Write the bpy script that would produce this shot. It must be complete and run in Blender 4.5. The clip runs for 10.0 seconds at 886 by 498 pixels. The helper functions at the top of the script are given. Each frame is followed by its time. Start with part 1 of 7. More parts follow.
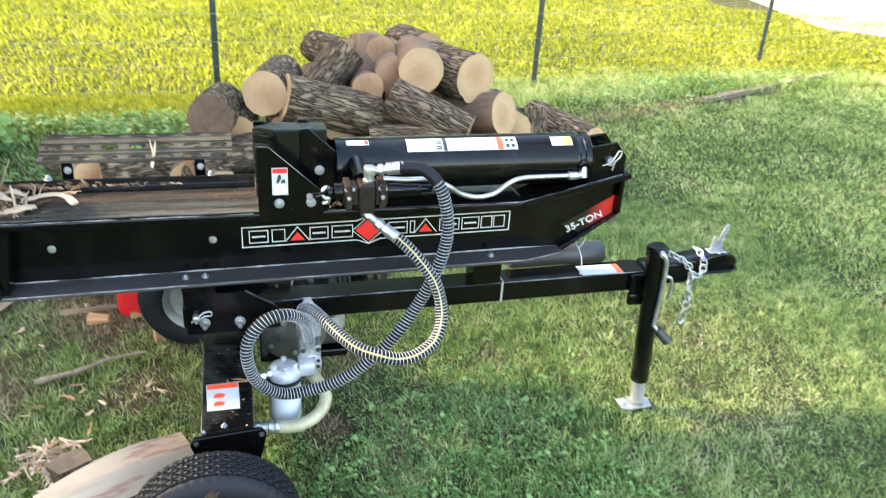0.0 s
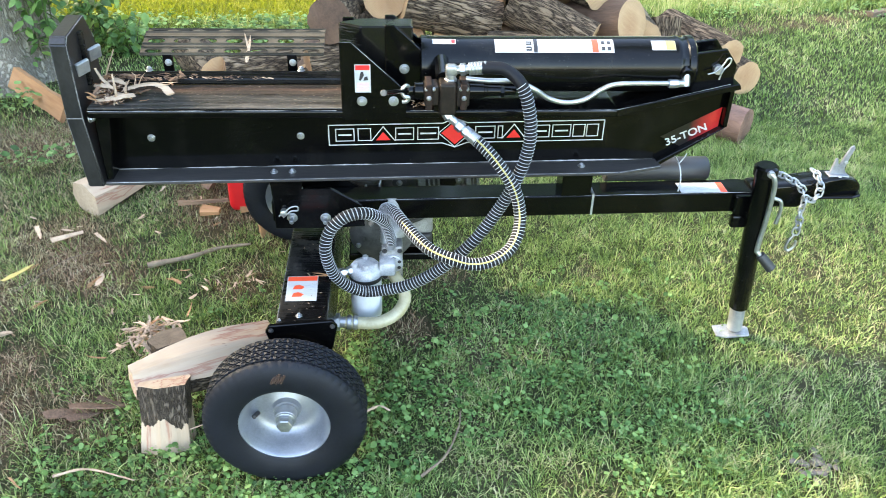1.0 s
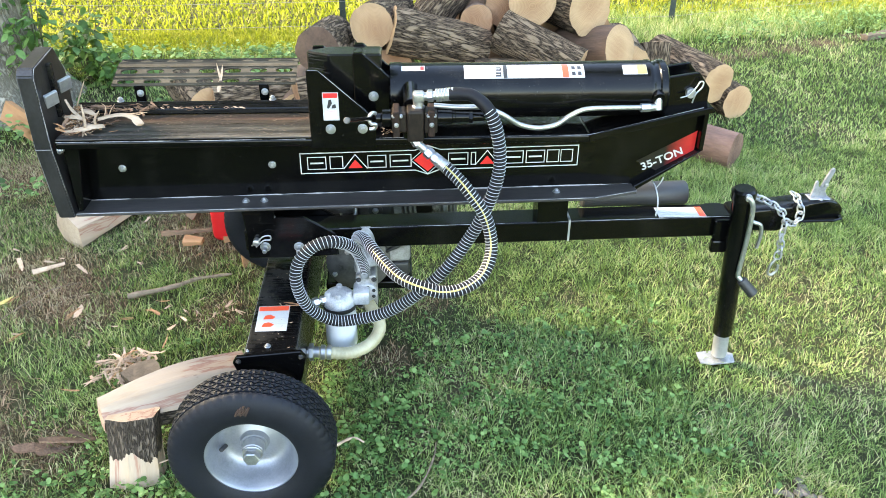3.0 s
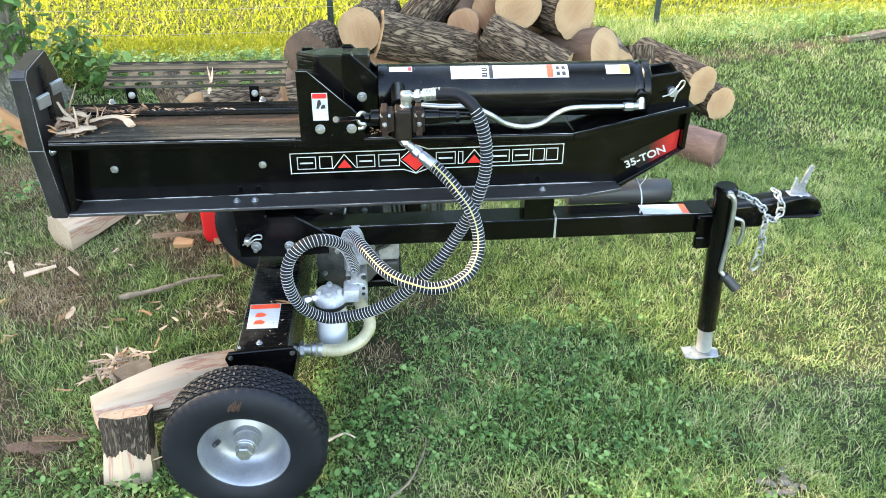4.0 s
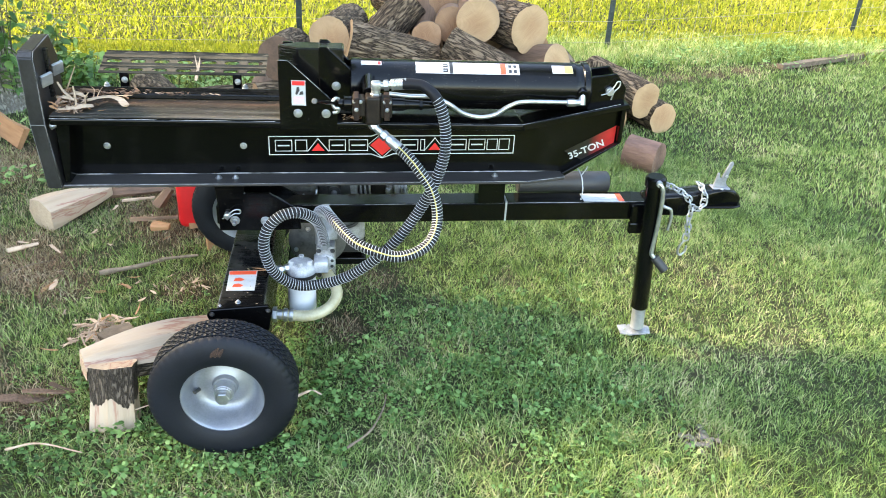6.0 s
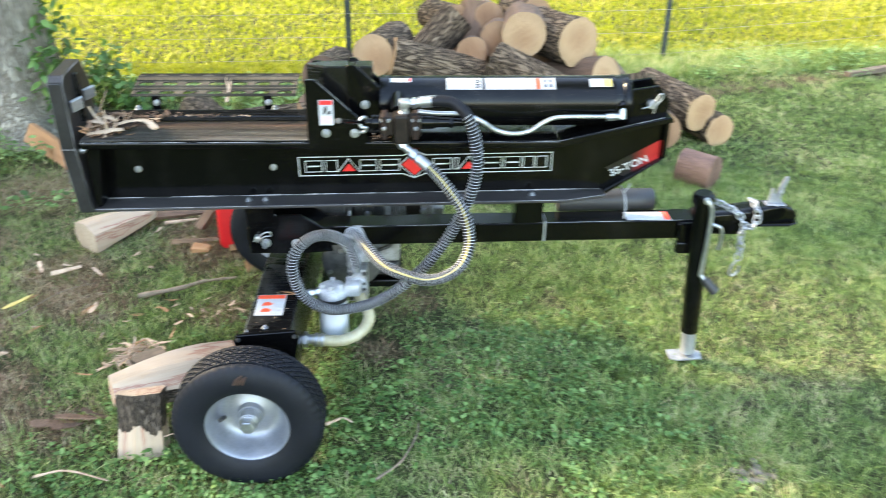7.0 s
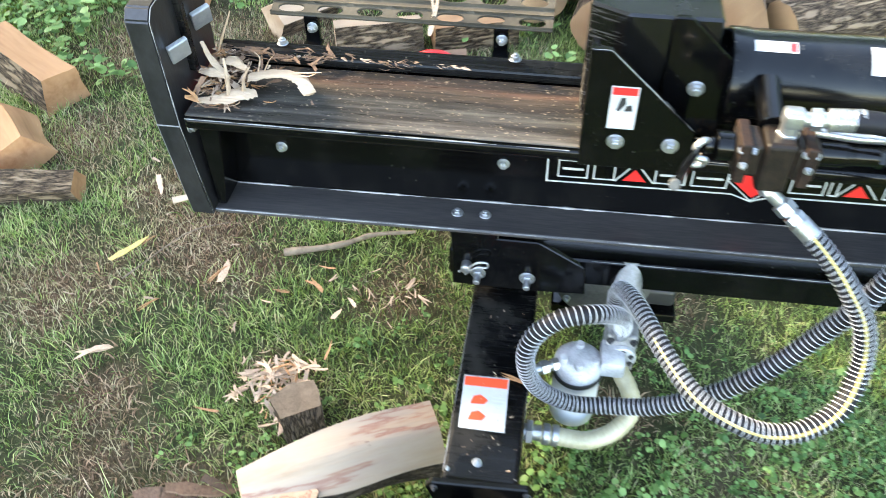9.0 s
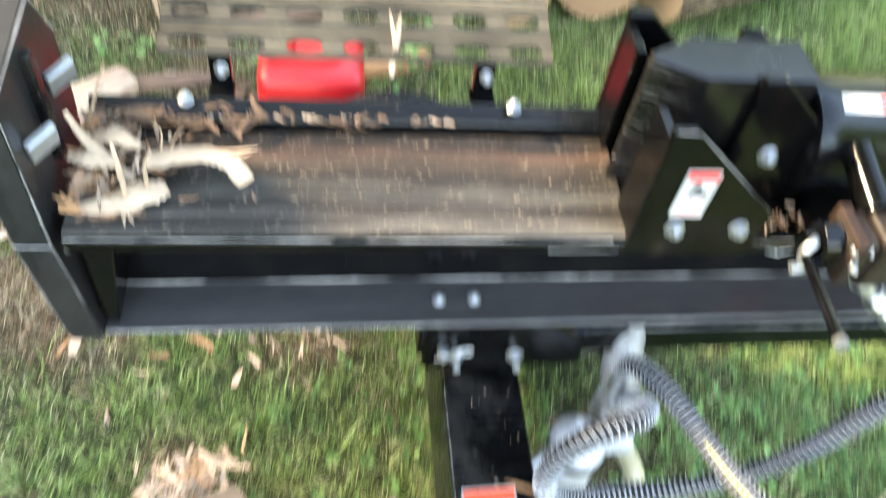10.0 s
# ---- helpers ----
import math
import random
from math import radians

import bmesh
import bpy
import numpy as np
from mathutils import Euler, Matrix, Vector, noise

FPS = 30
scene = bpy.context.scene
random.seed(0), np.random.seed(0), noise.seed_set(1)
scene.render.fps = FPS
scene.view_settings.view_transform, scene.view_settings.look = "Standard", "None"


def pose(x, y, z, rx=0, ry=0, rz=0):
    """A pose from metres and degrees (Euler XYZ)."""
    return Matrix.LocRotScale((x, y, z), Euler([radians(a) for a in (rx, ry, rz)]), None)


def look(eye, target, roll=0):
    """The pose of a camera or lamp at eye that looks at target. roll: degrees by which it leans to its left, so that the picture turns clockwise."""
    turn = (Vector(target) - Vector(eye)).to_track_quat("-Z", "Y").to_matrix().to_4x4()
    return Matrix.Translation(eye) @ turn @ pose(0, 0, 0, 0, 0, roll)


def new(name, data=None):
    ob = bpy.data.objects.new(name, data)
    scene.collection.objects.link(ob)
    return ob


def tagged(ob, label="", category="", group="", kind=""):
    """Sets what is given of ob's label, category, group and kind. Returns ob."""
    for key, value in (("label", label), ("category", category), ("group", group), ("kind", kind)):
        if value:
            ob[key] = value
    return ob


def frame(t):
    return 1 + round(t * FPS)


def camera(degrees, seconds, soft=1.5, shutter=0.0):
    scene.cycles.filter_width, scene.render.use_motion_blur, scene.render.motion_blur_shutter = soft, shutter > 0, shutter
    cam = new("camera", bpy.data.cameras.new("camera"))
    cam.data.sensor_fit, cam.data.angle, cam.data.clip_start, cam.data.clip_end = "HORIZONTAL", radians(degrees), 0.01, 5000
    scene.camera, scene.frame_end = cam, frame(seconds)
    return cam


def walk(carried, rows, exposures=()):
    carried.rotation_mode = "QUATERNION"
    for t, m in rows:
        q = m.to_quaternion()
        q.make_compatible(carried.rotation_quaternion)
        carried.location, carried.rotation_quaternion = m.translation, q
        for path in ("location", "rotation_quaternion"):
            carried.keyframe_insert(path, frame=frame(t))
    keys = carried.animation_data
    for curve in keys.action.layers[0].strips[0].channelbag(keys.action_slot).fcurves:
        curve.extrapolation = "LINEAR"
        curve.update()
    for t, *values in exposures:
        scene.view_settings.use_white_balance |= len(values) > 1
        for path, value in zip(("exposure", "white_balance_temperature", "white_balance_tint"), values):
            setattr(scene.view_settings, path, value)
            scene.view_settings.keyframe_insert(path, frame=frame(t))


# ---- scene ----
cam = camera(57.1, 10.0, 0.72, 0.5)
PATH = [
    (0, (0.468, -2.012, 1.624), (0.943, -0.285, 0.734), 3.7),
    (0.2, (0.501, -2.014, 1.624), (0.913, -0.262, 0.752), 2.7),
    (0.3, (0.503, -2.017, 1.616), (0.868, -0.259, 0.735), 2.6),
    (0.4, (0.527, -2.026, 1.612), (0.796, -0.281, 0.673), 2.1),
    (0.5, (0.546, -2.024, 1.599), (0.75, -0.299, 0.607), 1.9),
    (0.7, (0.592, -2.014, 1.573), (0.713, -0.325, 0.508), 1.3),
    (1, (0.634, -2.021, 1.583), (0.756, -0.341, 0.506), 1.5),
    (1.5, (0.706, -2.014, 1.573), (0.831, -0.312, 0.53), 1.3),
    (2, (0.723, -2.004, 1.573), (0.825, -0.293, 0.543), 0.7),
    (3.5, (0.738, -2.007, 1.569), (0.838, -0.286, 0.556), 0.3),
    (4, (0.735, -2.048, 1.57), (0.858, -0.324, 0.563), 0.4),
    (4.5, (0.674, -2.169, 1.58), (0.823, -0.438, 0.589), 0.3),
    (5, (0.617, -2.281, 1.585), (0.838, -0.546, 0.615), 1.6),
    (5.5, (0.61, -2.321, 1.587), (0.865, -0.584, 0.628), 3.2),
    (5.7, (0.638, -2.336, 1.579), (0.880, -0.594, 0.627), 3.7),
    (6.8, (0.807, -2.282, 1.573), (0.947, -0.533, 0.610), 0.5),
    (7, (0.796, -2.251, 1.553), (0.871, -0.479, 0.628), 0.6),
    (7.3, (0.78, -2.169, 1.527), (0.736, -0.455, 0.497), -0.5),
    (7.5, (0.743, -2.052, 1.535), (0.699, -0.377, 0.443), 0.6),
    (7.7, (0.67, -1.926, 1.541), (0.655, -0.251, 0.449), 1.6),
    (8, (0.586, -1.777, 1.583), (0.545, -0.119, 0.465), 0.1),
    (8.2, (0.558, -1.651, 1.565), (0.487, -0.046, 0.374), -0.4),
    (8.5, (0.541, -1.443, 1.553), (0.424, 0.113, 0.302), 0.1),
    (8.7, (0.517, -1.253, 1.556), (0.339, 0.248, 0.247), -1.0),
    (9, (0.472, -1.093, 1.531), (0.229, 0.306, 0.123), -1.3),
    (9.5, (0.281, -0.826, 1.533), (0.203, 0.49, 0.029), -2.4),
    (9.9, (0.177, -0.675, 1.494), (0.431, 0.459, -0.134), 8.7),
    (10, (0.162, -0.672, 1.483), (0.449, 0.548, -0.076), 10.4),
]
walk(cam, [(t, look(eye, target, roll)) for t, eye, target, roll in PATH], ((0.0, 3.88, 7800, 11), (0.5, 3.72, 7450, 11), (1.0, 3.85, 7500, 11), (2.0, 3.93, 7800, 11), (4.5, 3.88, 7800, 11), (5.5, 3.79, 7800, 11), (7.0, 3.82, 7700, 11), (7.5, 3.84, 7400, 11), (8.0, 3.95, 7600, 11), (9.0, 4.20, 7800, 11), (9.5, 4.20, 7800, 11), (9.8, 4.32, 8000, 11), (10.0, 4.46, 8400, 11)))

# ---- sun, sky, exposure ----
SUN_ELEV, SUN_AZ = 31.0, 158.0          # degrees; azimuth counted from +x towards +y
to_sun = Vector((math.cos(radians(SUN_AZ)) * math.cos(radians(SUN_ELEV)),
                 math.sin(radians(SUN_AZ)) * math.cos(radians(SUN_ELEV)), math.sin(radians(SUN_ELEV))))
world = bpy.data.worlds.new("world")
scene.world = world
world.use_nodes = True
wn = world.node_tree
sky = wn.nodes.new("ShaderNodeTexSky")
sky.sky_type = "NISHITA"
sky.sun_disc = False
sky.sun_elevation = radians(SUN_ELEV)
sky.sun_rotation = radians(90 - SUN_AZ)
wn.links.new(sky.outputs[0], wn.nodes["Background"].inputs[0])
wn.nodes["Background"].inputs[1].default_value = 0.15
lamp = bpy.data.lights.new("sun", "SUN")
lamp.energy, lamp.angle, lamp.color = 2.2, radians(7.0), (1.0, 0.90, 0.70)
sun = new("sun", lamp)
sun.matrix_world = look(to_sun * 30, (0, 0, 0))

# ---- builders ----


def world_of(ob):
    m = Matrix.Identity(4)
    while ob is not None:
        m = ob.matrix_basis @ m
        m = (ob.matrix_parent_inverse @ m) if ob.parent is not None else m
        ob = ob.parent
    return m


def part(name, bm, material, parent, label="", smooth=None, fixed=True):
    """Links a bmesh as one mesh object under a thing or part. fixed: the bmesh is in world coordinates."""
    me = bpy.data.meshes.new(name)
    bm.normal_update()
    if smooth is not None:
        for f in bm.faces:
            f.smooth = True
        for e in bm.edges:
            e.smooth = len(e.link_faces) == 2 and e.calc_face_angle(0.0) < radians(smooth)
    bm.to_mesh(me)
    bm.free()
    me.materials.append(material)
    ob = new(name, me)
    if parent is not None:
        ob.parent = parent
        if fixed:
            ob.matrix_parent_inverse = world_of(parent).inverted()
    if label:
        ob["label"] = label
    return ob


def thing(name, label, category, m=None, group="", kind=""):
    ob = new(name)
    ob.empty_display_size = 0.05
    if m is not None:
        ob.matrix_basis = m
    return tagged(ob, label, category, group, kind)


def merge(bm, other, m=None):
    me = bpy.data.meshes.new("scratch")
    if m is not None:
        other.transform(m)
    other.to_mesh(me)
    other.free()
    bm.from_mesh(me)
    bpy.data.meshes.remove(me)
    return bm


def box(x0, x1, y0, y1, z0, z1, bevel=0.002, bm=None, seg=2):
    b = bmesh.new()
    bmesh.ops.create_cube(b, size=1.0)
    b.transform(Matrix.Translation(((x0 + x1) / 2, (y0 + y1) / 2, (z0 + z1) / 2)) @ Matrix.Diagonal((x1 - x0, y1 - y0, z1 - z0, 1)))
    if bevel:
        bmesh.ops.bevel(b, geom=b.edges[:], offset=bevel, segments=seg, affect="EDGES", profile=0.5)
    return b if bm is None else merge(bm, b)


def prism(points, axis, a, b, bevel=0.0015, bm=None):
    """A polygon of two coordinates, drawn out along an axis ('x', 'y' or 'z') from a to b."""
    def at(p, v):
        return {"x": (v, p[0], p[1]), "y": (p[0], v, p[1]), "z": (p[0], p[1], v)}[axis]
    k = bmesh.new()
    lo = [k.verts.new(at(p, a)) for p in points]
    hi = [k.verts.new(at(p, b)) for p in points]
    k.faces.new(lo)
    k.faces.new(hi[::-1])
    n = len(points)
    for i in range(n):
        k.faces.new((lo[i], lo[(i + 1) % n], hi[(i + 1) % n], hi[i]))
    bmesh.ops.recalc_face_normals(k, faces=k.faces[:])
    if bevel:
        bmesh.ops.bevel(k, geom=k.edges[:], offset=bevel, segments=1, affect="EDGES")
    return k if bm is None else merge(bm, k)


def frame_from(p, q):
    d = (Vector(q) - Vector(p))
    return Matrix.Translation(p) @ d.to_track_quat("Z", "Y").to_matrix().to_4x4(), d.length


def lathe(profile, p, q, seg=32, bm=None):
    """Turns (radius, share of the way from p to q, or metres) round the line p-q. Profile rows: radius, metres along."""
    m, _ = frame_from(p, q)
    k = bmesh.new()
    rings = []
    for r, h in profile:
        if r < 1e-6:
            rings.append([k.verts.new((0, 0, h))])
        else:
            rings.append([k.verts.new((r * math.cos(2 * math.pi * i / seg), r * math.sin(2 * math.pi * i / seg), h)) for i in range(seg)])
    for a, b in zip(rings, rings[1:]):
        for i in range(seg):
            j = (i + 1) % seg
            if len(a) == 1 and len(b) == 1:
                continue
            if len(a) == 1:
                k.faces.new((a[0], b[j], b[i]))
            elif len(b) == 1:
                k.faces.new((a[i], a[j], b[0]))
            else:
                k.faces.new((a[i], a[j], b[j], b[i]))
    bmesh.ops.recalc_face_normals(k, faces=k.faces[:])
    k.transform(m)
    return k if bm is None else merge(bm, k)


def rod(p, q, r, seg=20, r2=None, bevel=0.001, bm=None):
    _, n = frame_from(p, q)
    r2 = r if r2 is None else r2
    e = min(bevel, r * 0.4, n * 0.3)
    return lathe([(0, 0), (r - e, 0), (r, e), (r2, n - e), (r2 - e, n), (0, n)], p, q, seg, bm)


def smooth_path(points, n=8):
    """Catmull-Rom through the points."""
    pts = [Vector(p) for p in points]
    pts = [pts[0] * 2 - pts[1]] + pts + [pts[-1] * 2 - pts[-2]]
    out = []
    for i in range(1, len(pts) - 2):
        a, b, c, d = pts[i - 1:i + 3]
        for s in range(n):
            t = s / n
            out.append(0.5 * ((2 * b) + (c - a) * t + (2 * a - 5 * b + 4 * c - d) * t * t + (3 * b - a - 3 * c + d) * t ** 3))
    out.append(pts[-2])
    return out


def sweep(path, radius, seg=12, bm=None, caps=True):
    """A tube along a path; radius: a number or a function of the share of the way."""
    k = bmesh.new()
    rings, up = [], None
    n = len(path)
    for i, p in enumerate(path):
        d = (path[min(i + 1, n - 1)] - path[max(i - 1, 0)]).normalized()
        if up is None:
            up = d.orthogonal().normalized()
        up = (up - d * up.dot(d)).normalized()
        side = d.cross(up)
        r = radius(i / (n - 1)) if callable(radius) else radius
        rings.append([k.verts.new(p + (up * math.cos(2 * math.pi * j / seg) + side * math.sin(2 * math.pi * j / seg)) * r) for j in range(seg)])
    for a, b in zip(rings, rings[1:]):
        for j in range(seg):
            k.faces.new((a[j], a[(j + 1) % seg], b[(j + 1) % seg], b[j]))
    if caps:
        k.faces.new(rings[0][::-1])
        k.faces.new(rings[-1])
    bmesh.ops.recalc_face_normals(k, faces=k.faces[:])
    return k if bm is None else merge(bm, k)


def resample(path, step):
    out, acc = [path[0].copy()], 0.0
    for a, b in zip(path, path[1:]):
        seg = (b - a).length
        while acc + seg >= step and seg > 0:
            t = (step - acc) / seg
            a = a.lerp(b, t)
            out.append(a.copy())
            seg = (b - a).length
            acc = 0.0
        acc += seg
    return out


def hex_bolt(p, normal, r=0.009, bm=None, h=0.007):
    """A hexagon head on a washer, standing on p."""
    p, nrm = Vector(p), Vector(normal).normalized()
    b = rod(p, p + nrm * 0.002, r * 1.35, 20, bevel=0.0006)
    rod(p + nrm * 0.002, p + nrm * (0.002 + h), r, 6, bevel=0.001, bm=b)
    rod(p + nrm * (0.002 + h), p + nrm * (0.005 + h), r * 0.55, 10, bevel=0.001, bm=b)
    return b if bm is None else merge(bm, b)


# ---- materials ----


def nodes_of(name):
    m = bpy.data.materials.new(name)
    m.use_nodes = True
    t = m.node_tree
    return m, t, t.nodes["Principled BSDF"]


def link(t, a, b):
    t.links.new(a, b)


def noise_node(t, scale, detail=5, rough=0.55, stretch=None, coords="Object"):
    tc = t.nodes.new("ShaderNodeTexCoord")
    mp = t.nodes.new("ShaderNodeMapping")
    link(t, tc.outputs[coords], mp.inputs[0])
    if stretch:
        mp.inputs["Scale"].default_value = stretch
    n = t.nodes.new("ShaderNodeTexNoise")
    n.inputs["Scale"].default_value, n.inputs["Detail"].default_value, n.inputs["Roughness"].default_value = scale, detail, rough
    link(t, mp.outputs[0], n.inputs["Vector"])
    return n


def ramp(t, source, stops):
    r = t.nodes.new("ShaderNodeValToRGB")
    while len(r.color_ramp.elements) < len(stops):
        r.color_ramp.elements.new(0.5)
    for e, (pos, col) in zip(r.color_ramp.elements, stops):
        e.position, e.color = pos, (*col, 1) if len(col) == 3 else col
    link(t, source, r.inputs[0])
    return r


def mix(t, fac, a, b, mode="MIX"):
    m = t.nodes.new("ShaderNodeMix")
    m.data_type, m.blend_type = "RGBA", mode
    for sock, v in ((m.inputs[0], fac), (m.inputs[6], a), (m.inputs[7], b)):
        if hasattr(v, "is_linked"):
            link(t, v, sock)
        else:
            sock.default_value = v if isinstance(v, (int, float)) else (*v, 1)
    return m.outputs[2]


def bump(t, p, height, strength=0.3, distance=0.002):
    b = t.nodes.new("ShaderNodeBump")
    b.inputs["Strength"].default_value, b.inputs["Distance"].default_value = strength, distance
    link(t, height, b.inputs["Height"])
    link(t, b.outputs[0], p.inputs["Normal"])


def surf(name, c1, c2, scale=12, fine=150, rough=(0.4, 0.6), metal=0.0, bumps=0.2, dist=0.001, stretch=None, lo=0.35, hi=0.65, vary=0.0, c3=None):
    """Two colours mixed by a coarse noise, speckled by a fine one, with roughness and relief from both."""
    m, t, p = nodes_of(name)
    a, b = noise_node(t, scale, 6, 0.6, stretch), noise_node(t, fine, 4, 0.6, stretch)
    col = ramp(t, a.outputs[0], [(lo, c1), (hi, c2)]).outputs[0]
    col = mix(t, ramp(t, b.outputs[0], [(0.35, (0, 0, 0)), (0.75, (0.55, 0.55, 0.55))]).outputs[0], col, c3 if c3 else c2)
    if vary:
        oi = t.nodes.new("ShaderNodeObjectInfo")
        hsv = t.nodes.new("ShaderNodeHueSaturation")
        mr = t.nodes.new("ShaderNodeMapRange")
        mr.inputs[3].default_value, mr.inputs[4].default_value = 1 - vary, 1 + vary
        link(t, oi.outputs["Random"], mr.inputs[0])
        link(t, mr.outputs[0], hsv.inputs["Value"])
        link(t, col, hsv.inputs["Color"])
        col = hsv.outputs[0]
    link(t, col, p.inputs["Base Color"])
    rr = t.nodes.new("ShaderNodeMapRange")
    rr.inputs[3].default_value, rr.inputs[4].default_value = rough
    link(t, a.outputs[0], rr.inputs[0])
    link(t, rr.outputs[0], p.inputs["Roughness"])
    p.inputs["Metallic"].default_value = metal
    if bumps:
        bump(t, p, b.outputs[0], bumps, dist)
    return m


def paint_black(name, dust=0.3, base=0.0015, gloss=(0.09, 0.24)):
    """Gloss black enamel with dust, specks and fine scratches."""
    m, t, p = nodes_of(name)
    a, b = noise_node(t, 5, 7, 0.7), noise_node(t, 150, 2, 0.5)
    s = noise_node(t, 30, 5, 0.75, (0.15, 5, 5))
    d1 = ramp(t, a.outputs[0], [(0.50, (0, 0, 0)), (0.85, (dust,) * 3)]).outputs[0]
    d2 = ramp(t, b.outputs[0], [(0.70, (0, 0, 0)), (0.78, (dust,) * 3)]).outputs[0]
    col = mix(t, d1, (base, base, base * 1.1), (0.05, 0.046, 0.040))
    col = mix(t, d2, col, (0.16, 0.15, 0.125))
    link(t, col, p.inputs["Base Color"])
    r = ramp(t, s.outputs[0], [(0.35, (gloss[0],) * 3), (0.7, (gloss[1],) * 3)]).outputs[0]
    link(t, mix(t, d1, r, (0.6, 0.6, 0.6)), p.inputs["Roughness"])
    p.inputs["Specular IOR Level"].default_value = 0.21
    bump(t, p, a.outputs[0], 0.04, 0.002)
    return m


def plain(name, col, rough=0.5, metal=0.0):
    return surf(name, tuple(c * 0.92 for c in col), tuple(min(1, c * 1.06) for c in col), 25, 300, (rough - 0.06, rough + 0.08), metal, 0.06, 0.0005)


M_black = paint_black("black_enamel", 0.16)
M_dusty = paint_black("dusty_black_enamel", 0.55, 0.003, (0.16, 0.4))


def bed_material():
    """Steel rubbed by logs: bare grey along the front, reddish-brown fibre further back, dark paint and streaks between."""
    m, t, p = nodes_of("worn_steel_bed")
    a = noise_node(t, 14, 6, 0.65, (0.22, 3.0, 3.0))
    b = noise_node(t, 30, 6, 0.7, (0.30, 4.0, 4.0))
    c = noise_node(t, 190, 4, 0.65, (0.6, 1.2, 1.2))
    d = noise_node(t, 8, 5, 0.6, (0.8, 1.2, 1.2))
    tc, sp = t.nodes.new("ShaderNodeTexCoord"), t.nodes.new("ShaderNodeSeparateXYZ")
    link(t, tc.outputs["Object"], sp.inputs[0])
    wob = t.nodes.new("ShaderNodeMath")
    wob.operation, wob.inputs[1].default_value = "MULTIPLY_ADD", 0.05
    link(t, d.outputs[0], wob.inputs[0])
    link(t, sp.outputs[1], wob.inputs[2])
    across = t.nodes.new("ShaderNodeMapRange")
    across.inputs[1].default_value, across.inputs[2].default_value = -0.072, 0.089
    link(t, wob.outputs[0], across.inputs[0])
    bands = ramp(t, across.outputs[0], [(0.0, (0.125, 0.115, 0.102)), (0.16, (0.062, 0.055, 0.048)), (0.26, (0.036, 0.033, 0.030)), (0.40, (0.082, 0.078, 0.068)), (0.54, (0.018, 0.014, 0.012)), (0.66, (0.062, 0.045, 0.032)), (0.80, (0.072, 0.040, 0.028)), (0.90, (0.016, 0.012, 0.010))]).outputs[0]
    col = mix(t, ramp(t, a.outputs[0], [(0.42, (0.9,) * 3), (0.62, (0, 0, 0))]).outputs[0], bands, (0.014, 0.012, 0.011))
    col = mix(t, ramp(t, b.outputs[0], [(0.60, (0, 0, 0)), (0.74, (0.55,) * 3)]).outputs[0], col, (0.17, 0.135, 0.105))
    col = mix(t, ramp(t, c.outputs[0], [(0.61, (0, 0, 0)), (0.71, (0.75,) * 3)]).outputs[0], col, (0.30, 0.235, 0.17))
    link(t, col, p.inputs["Base Color"])
    link(t, ramp(t, b.outputs[0], [(0.35, (0.24,) * 3), (0.65, (0.62,) * 3)]).outputs[0], p.inputs["Roughness"])
    p.inputs["Specular IOR Level"].default_value = 0.12
    bump(t, p, b.outputs[0], 0.35, 0.0015)
    return m


M_bed = bed_material()
M_flange = surf("rubbed_black_enamel", (0.010, 0.010, 0.012), (0.030, 0.028, 0.029), 9, 120, (0.30, 0.55), 0, 0.15, 0.0006, (0.2, 2.5, 2.5), c3=(0.075, 0.066, 0.058))
M_bare = surf("bare_worn_steel", (0.11, 0.11, 0.115), (0.30, 0.295, 0.29), 40, 200, (0.4, 0.65), 0.2, 0.2, 0.0004)


def worn(points, r, parent, seed=0):
    """Paint rubbed off along an edge: a hair-thin broken line of bare metal."""
    path = resample([Vector(p) for p in points], 0.004)
    n = len(path)
    return part("worn_edge", sweep(path, lambda u: r * max(0.06, 0.40 + 1.3 * noise.noise((u * n * 0.045, seed * 3.7, 0.0)) + 0.4 * noise.noise((u * n * 0.21, seed, 5.0))), 5), M_bare, parent, smooth=60)


def scuffed_material():
    """Black enamel scraped to bright steel in short level strokes near the cutting edge."""
    m, t, p = nodes_of("scuffed_black_enamel")
    a, b = noise_node(t, 9, 4, 0.6), noise_node(t, 34, 5, 0.7, (0.5, 0.5, 7))
    tc = t.nodes.new("ShaderNodeTexCoord")
    sp = t.nodes.new("ShaderNodeSeparateXYZ")
    link(t, tc.outputs["Object"], sp.inputs[0])
    edge = t.nodes.new("ShaderNodeMapRange")
    edge.inputs[1].default_value, edge.inputs[2].default_value = 0.575, 0.505
    link(t, sp.outputs[0], edge.inputs[0])
    st = ramp(t, b.outputs[0], [(0.56, (0, 0, 0)), (0.74, (0.8, 0.8, 0.8))]).outputs[0]
    k = t.nodes.new("ShaderNodeMath")
    k.operation = "MULTIPLY"
    link(t, st, k.inputs[0])
    link(t, edge.outputs[0], k.inputs[1])
    link(t, mix(t, k.outputs[0], (0.003, 0.003, 0.003), (0.15, 0.145, 0.14)), p.inputs["Base Color"])
    link(t, ramp(t, a.outputs[0], [(0.3, (0.10,) * 3), (0.7, (0.28,) * 3)]).outputs[0], p.inputs["Roughness"])
    p.inputs["Specular IOR Level"].default_value = 0.42
    bump(t, p, a.outputs[0], 0.10, 0.004)
    return m


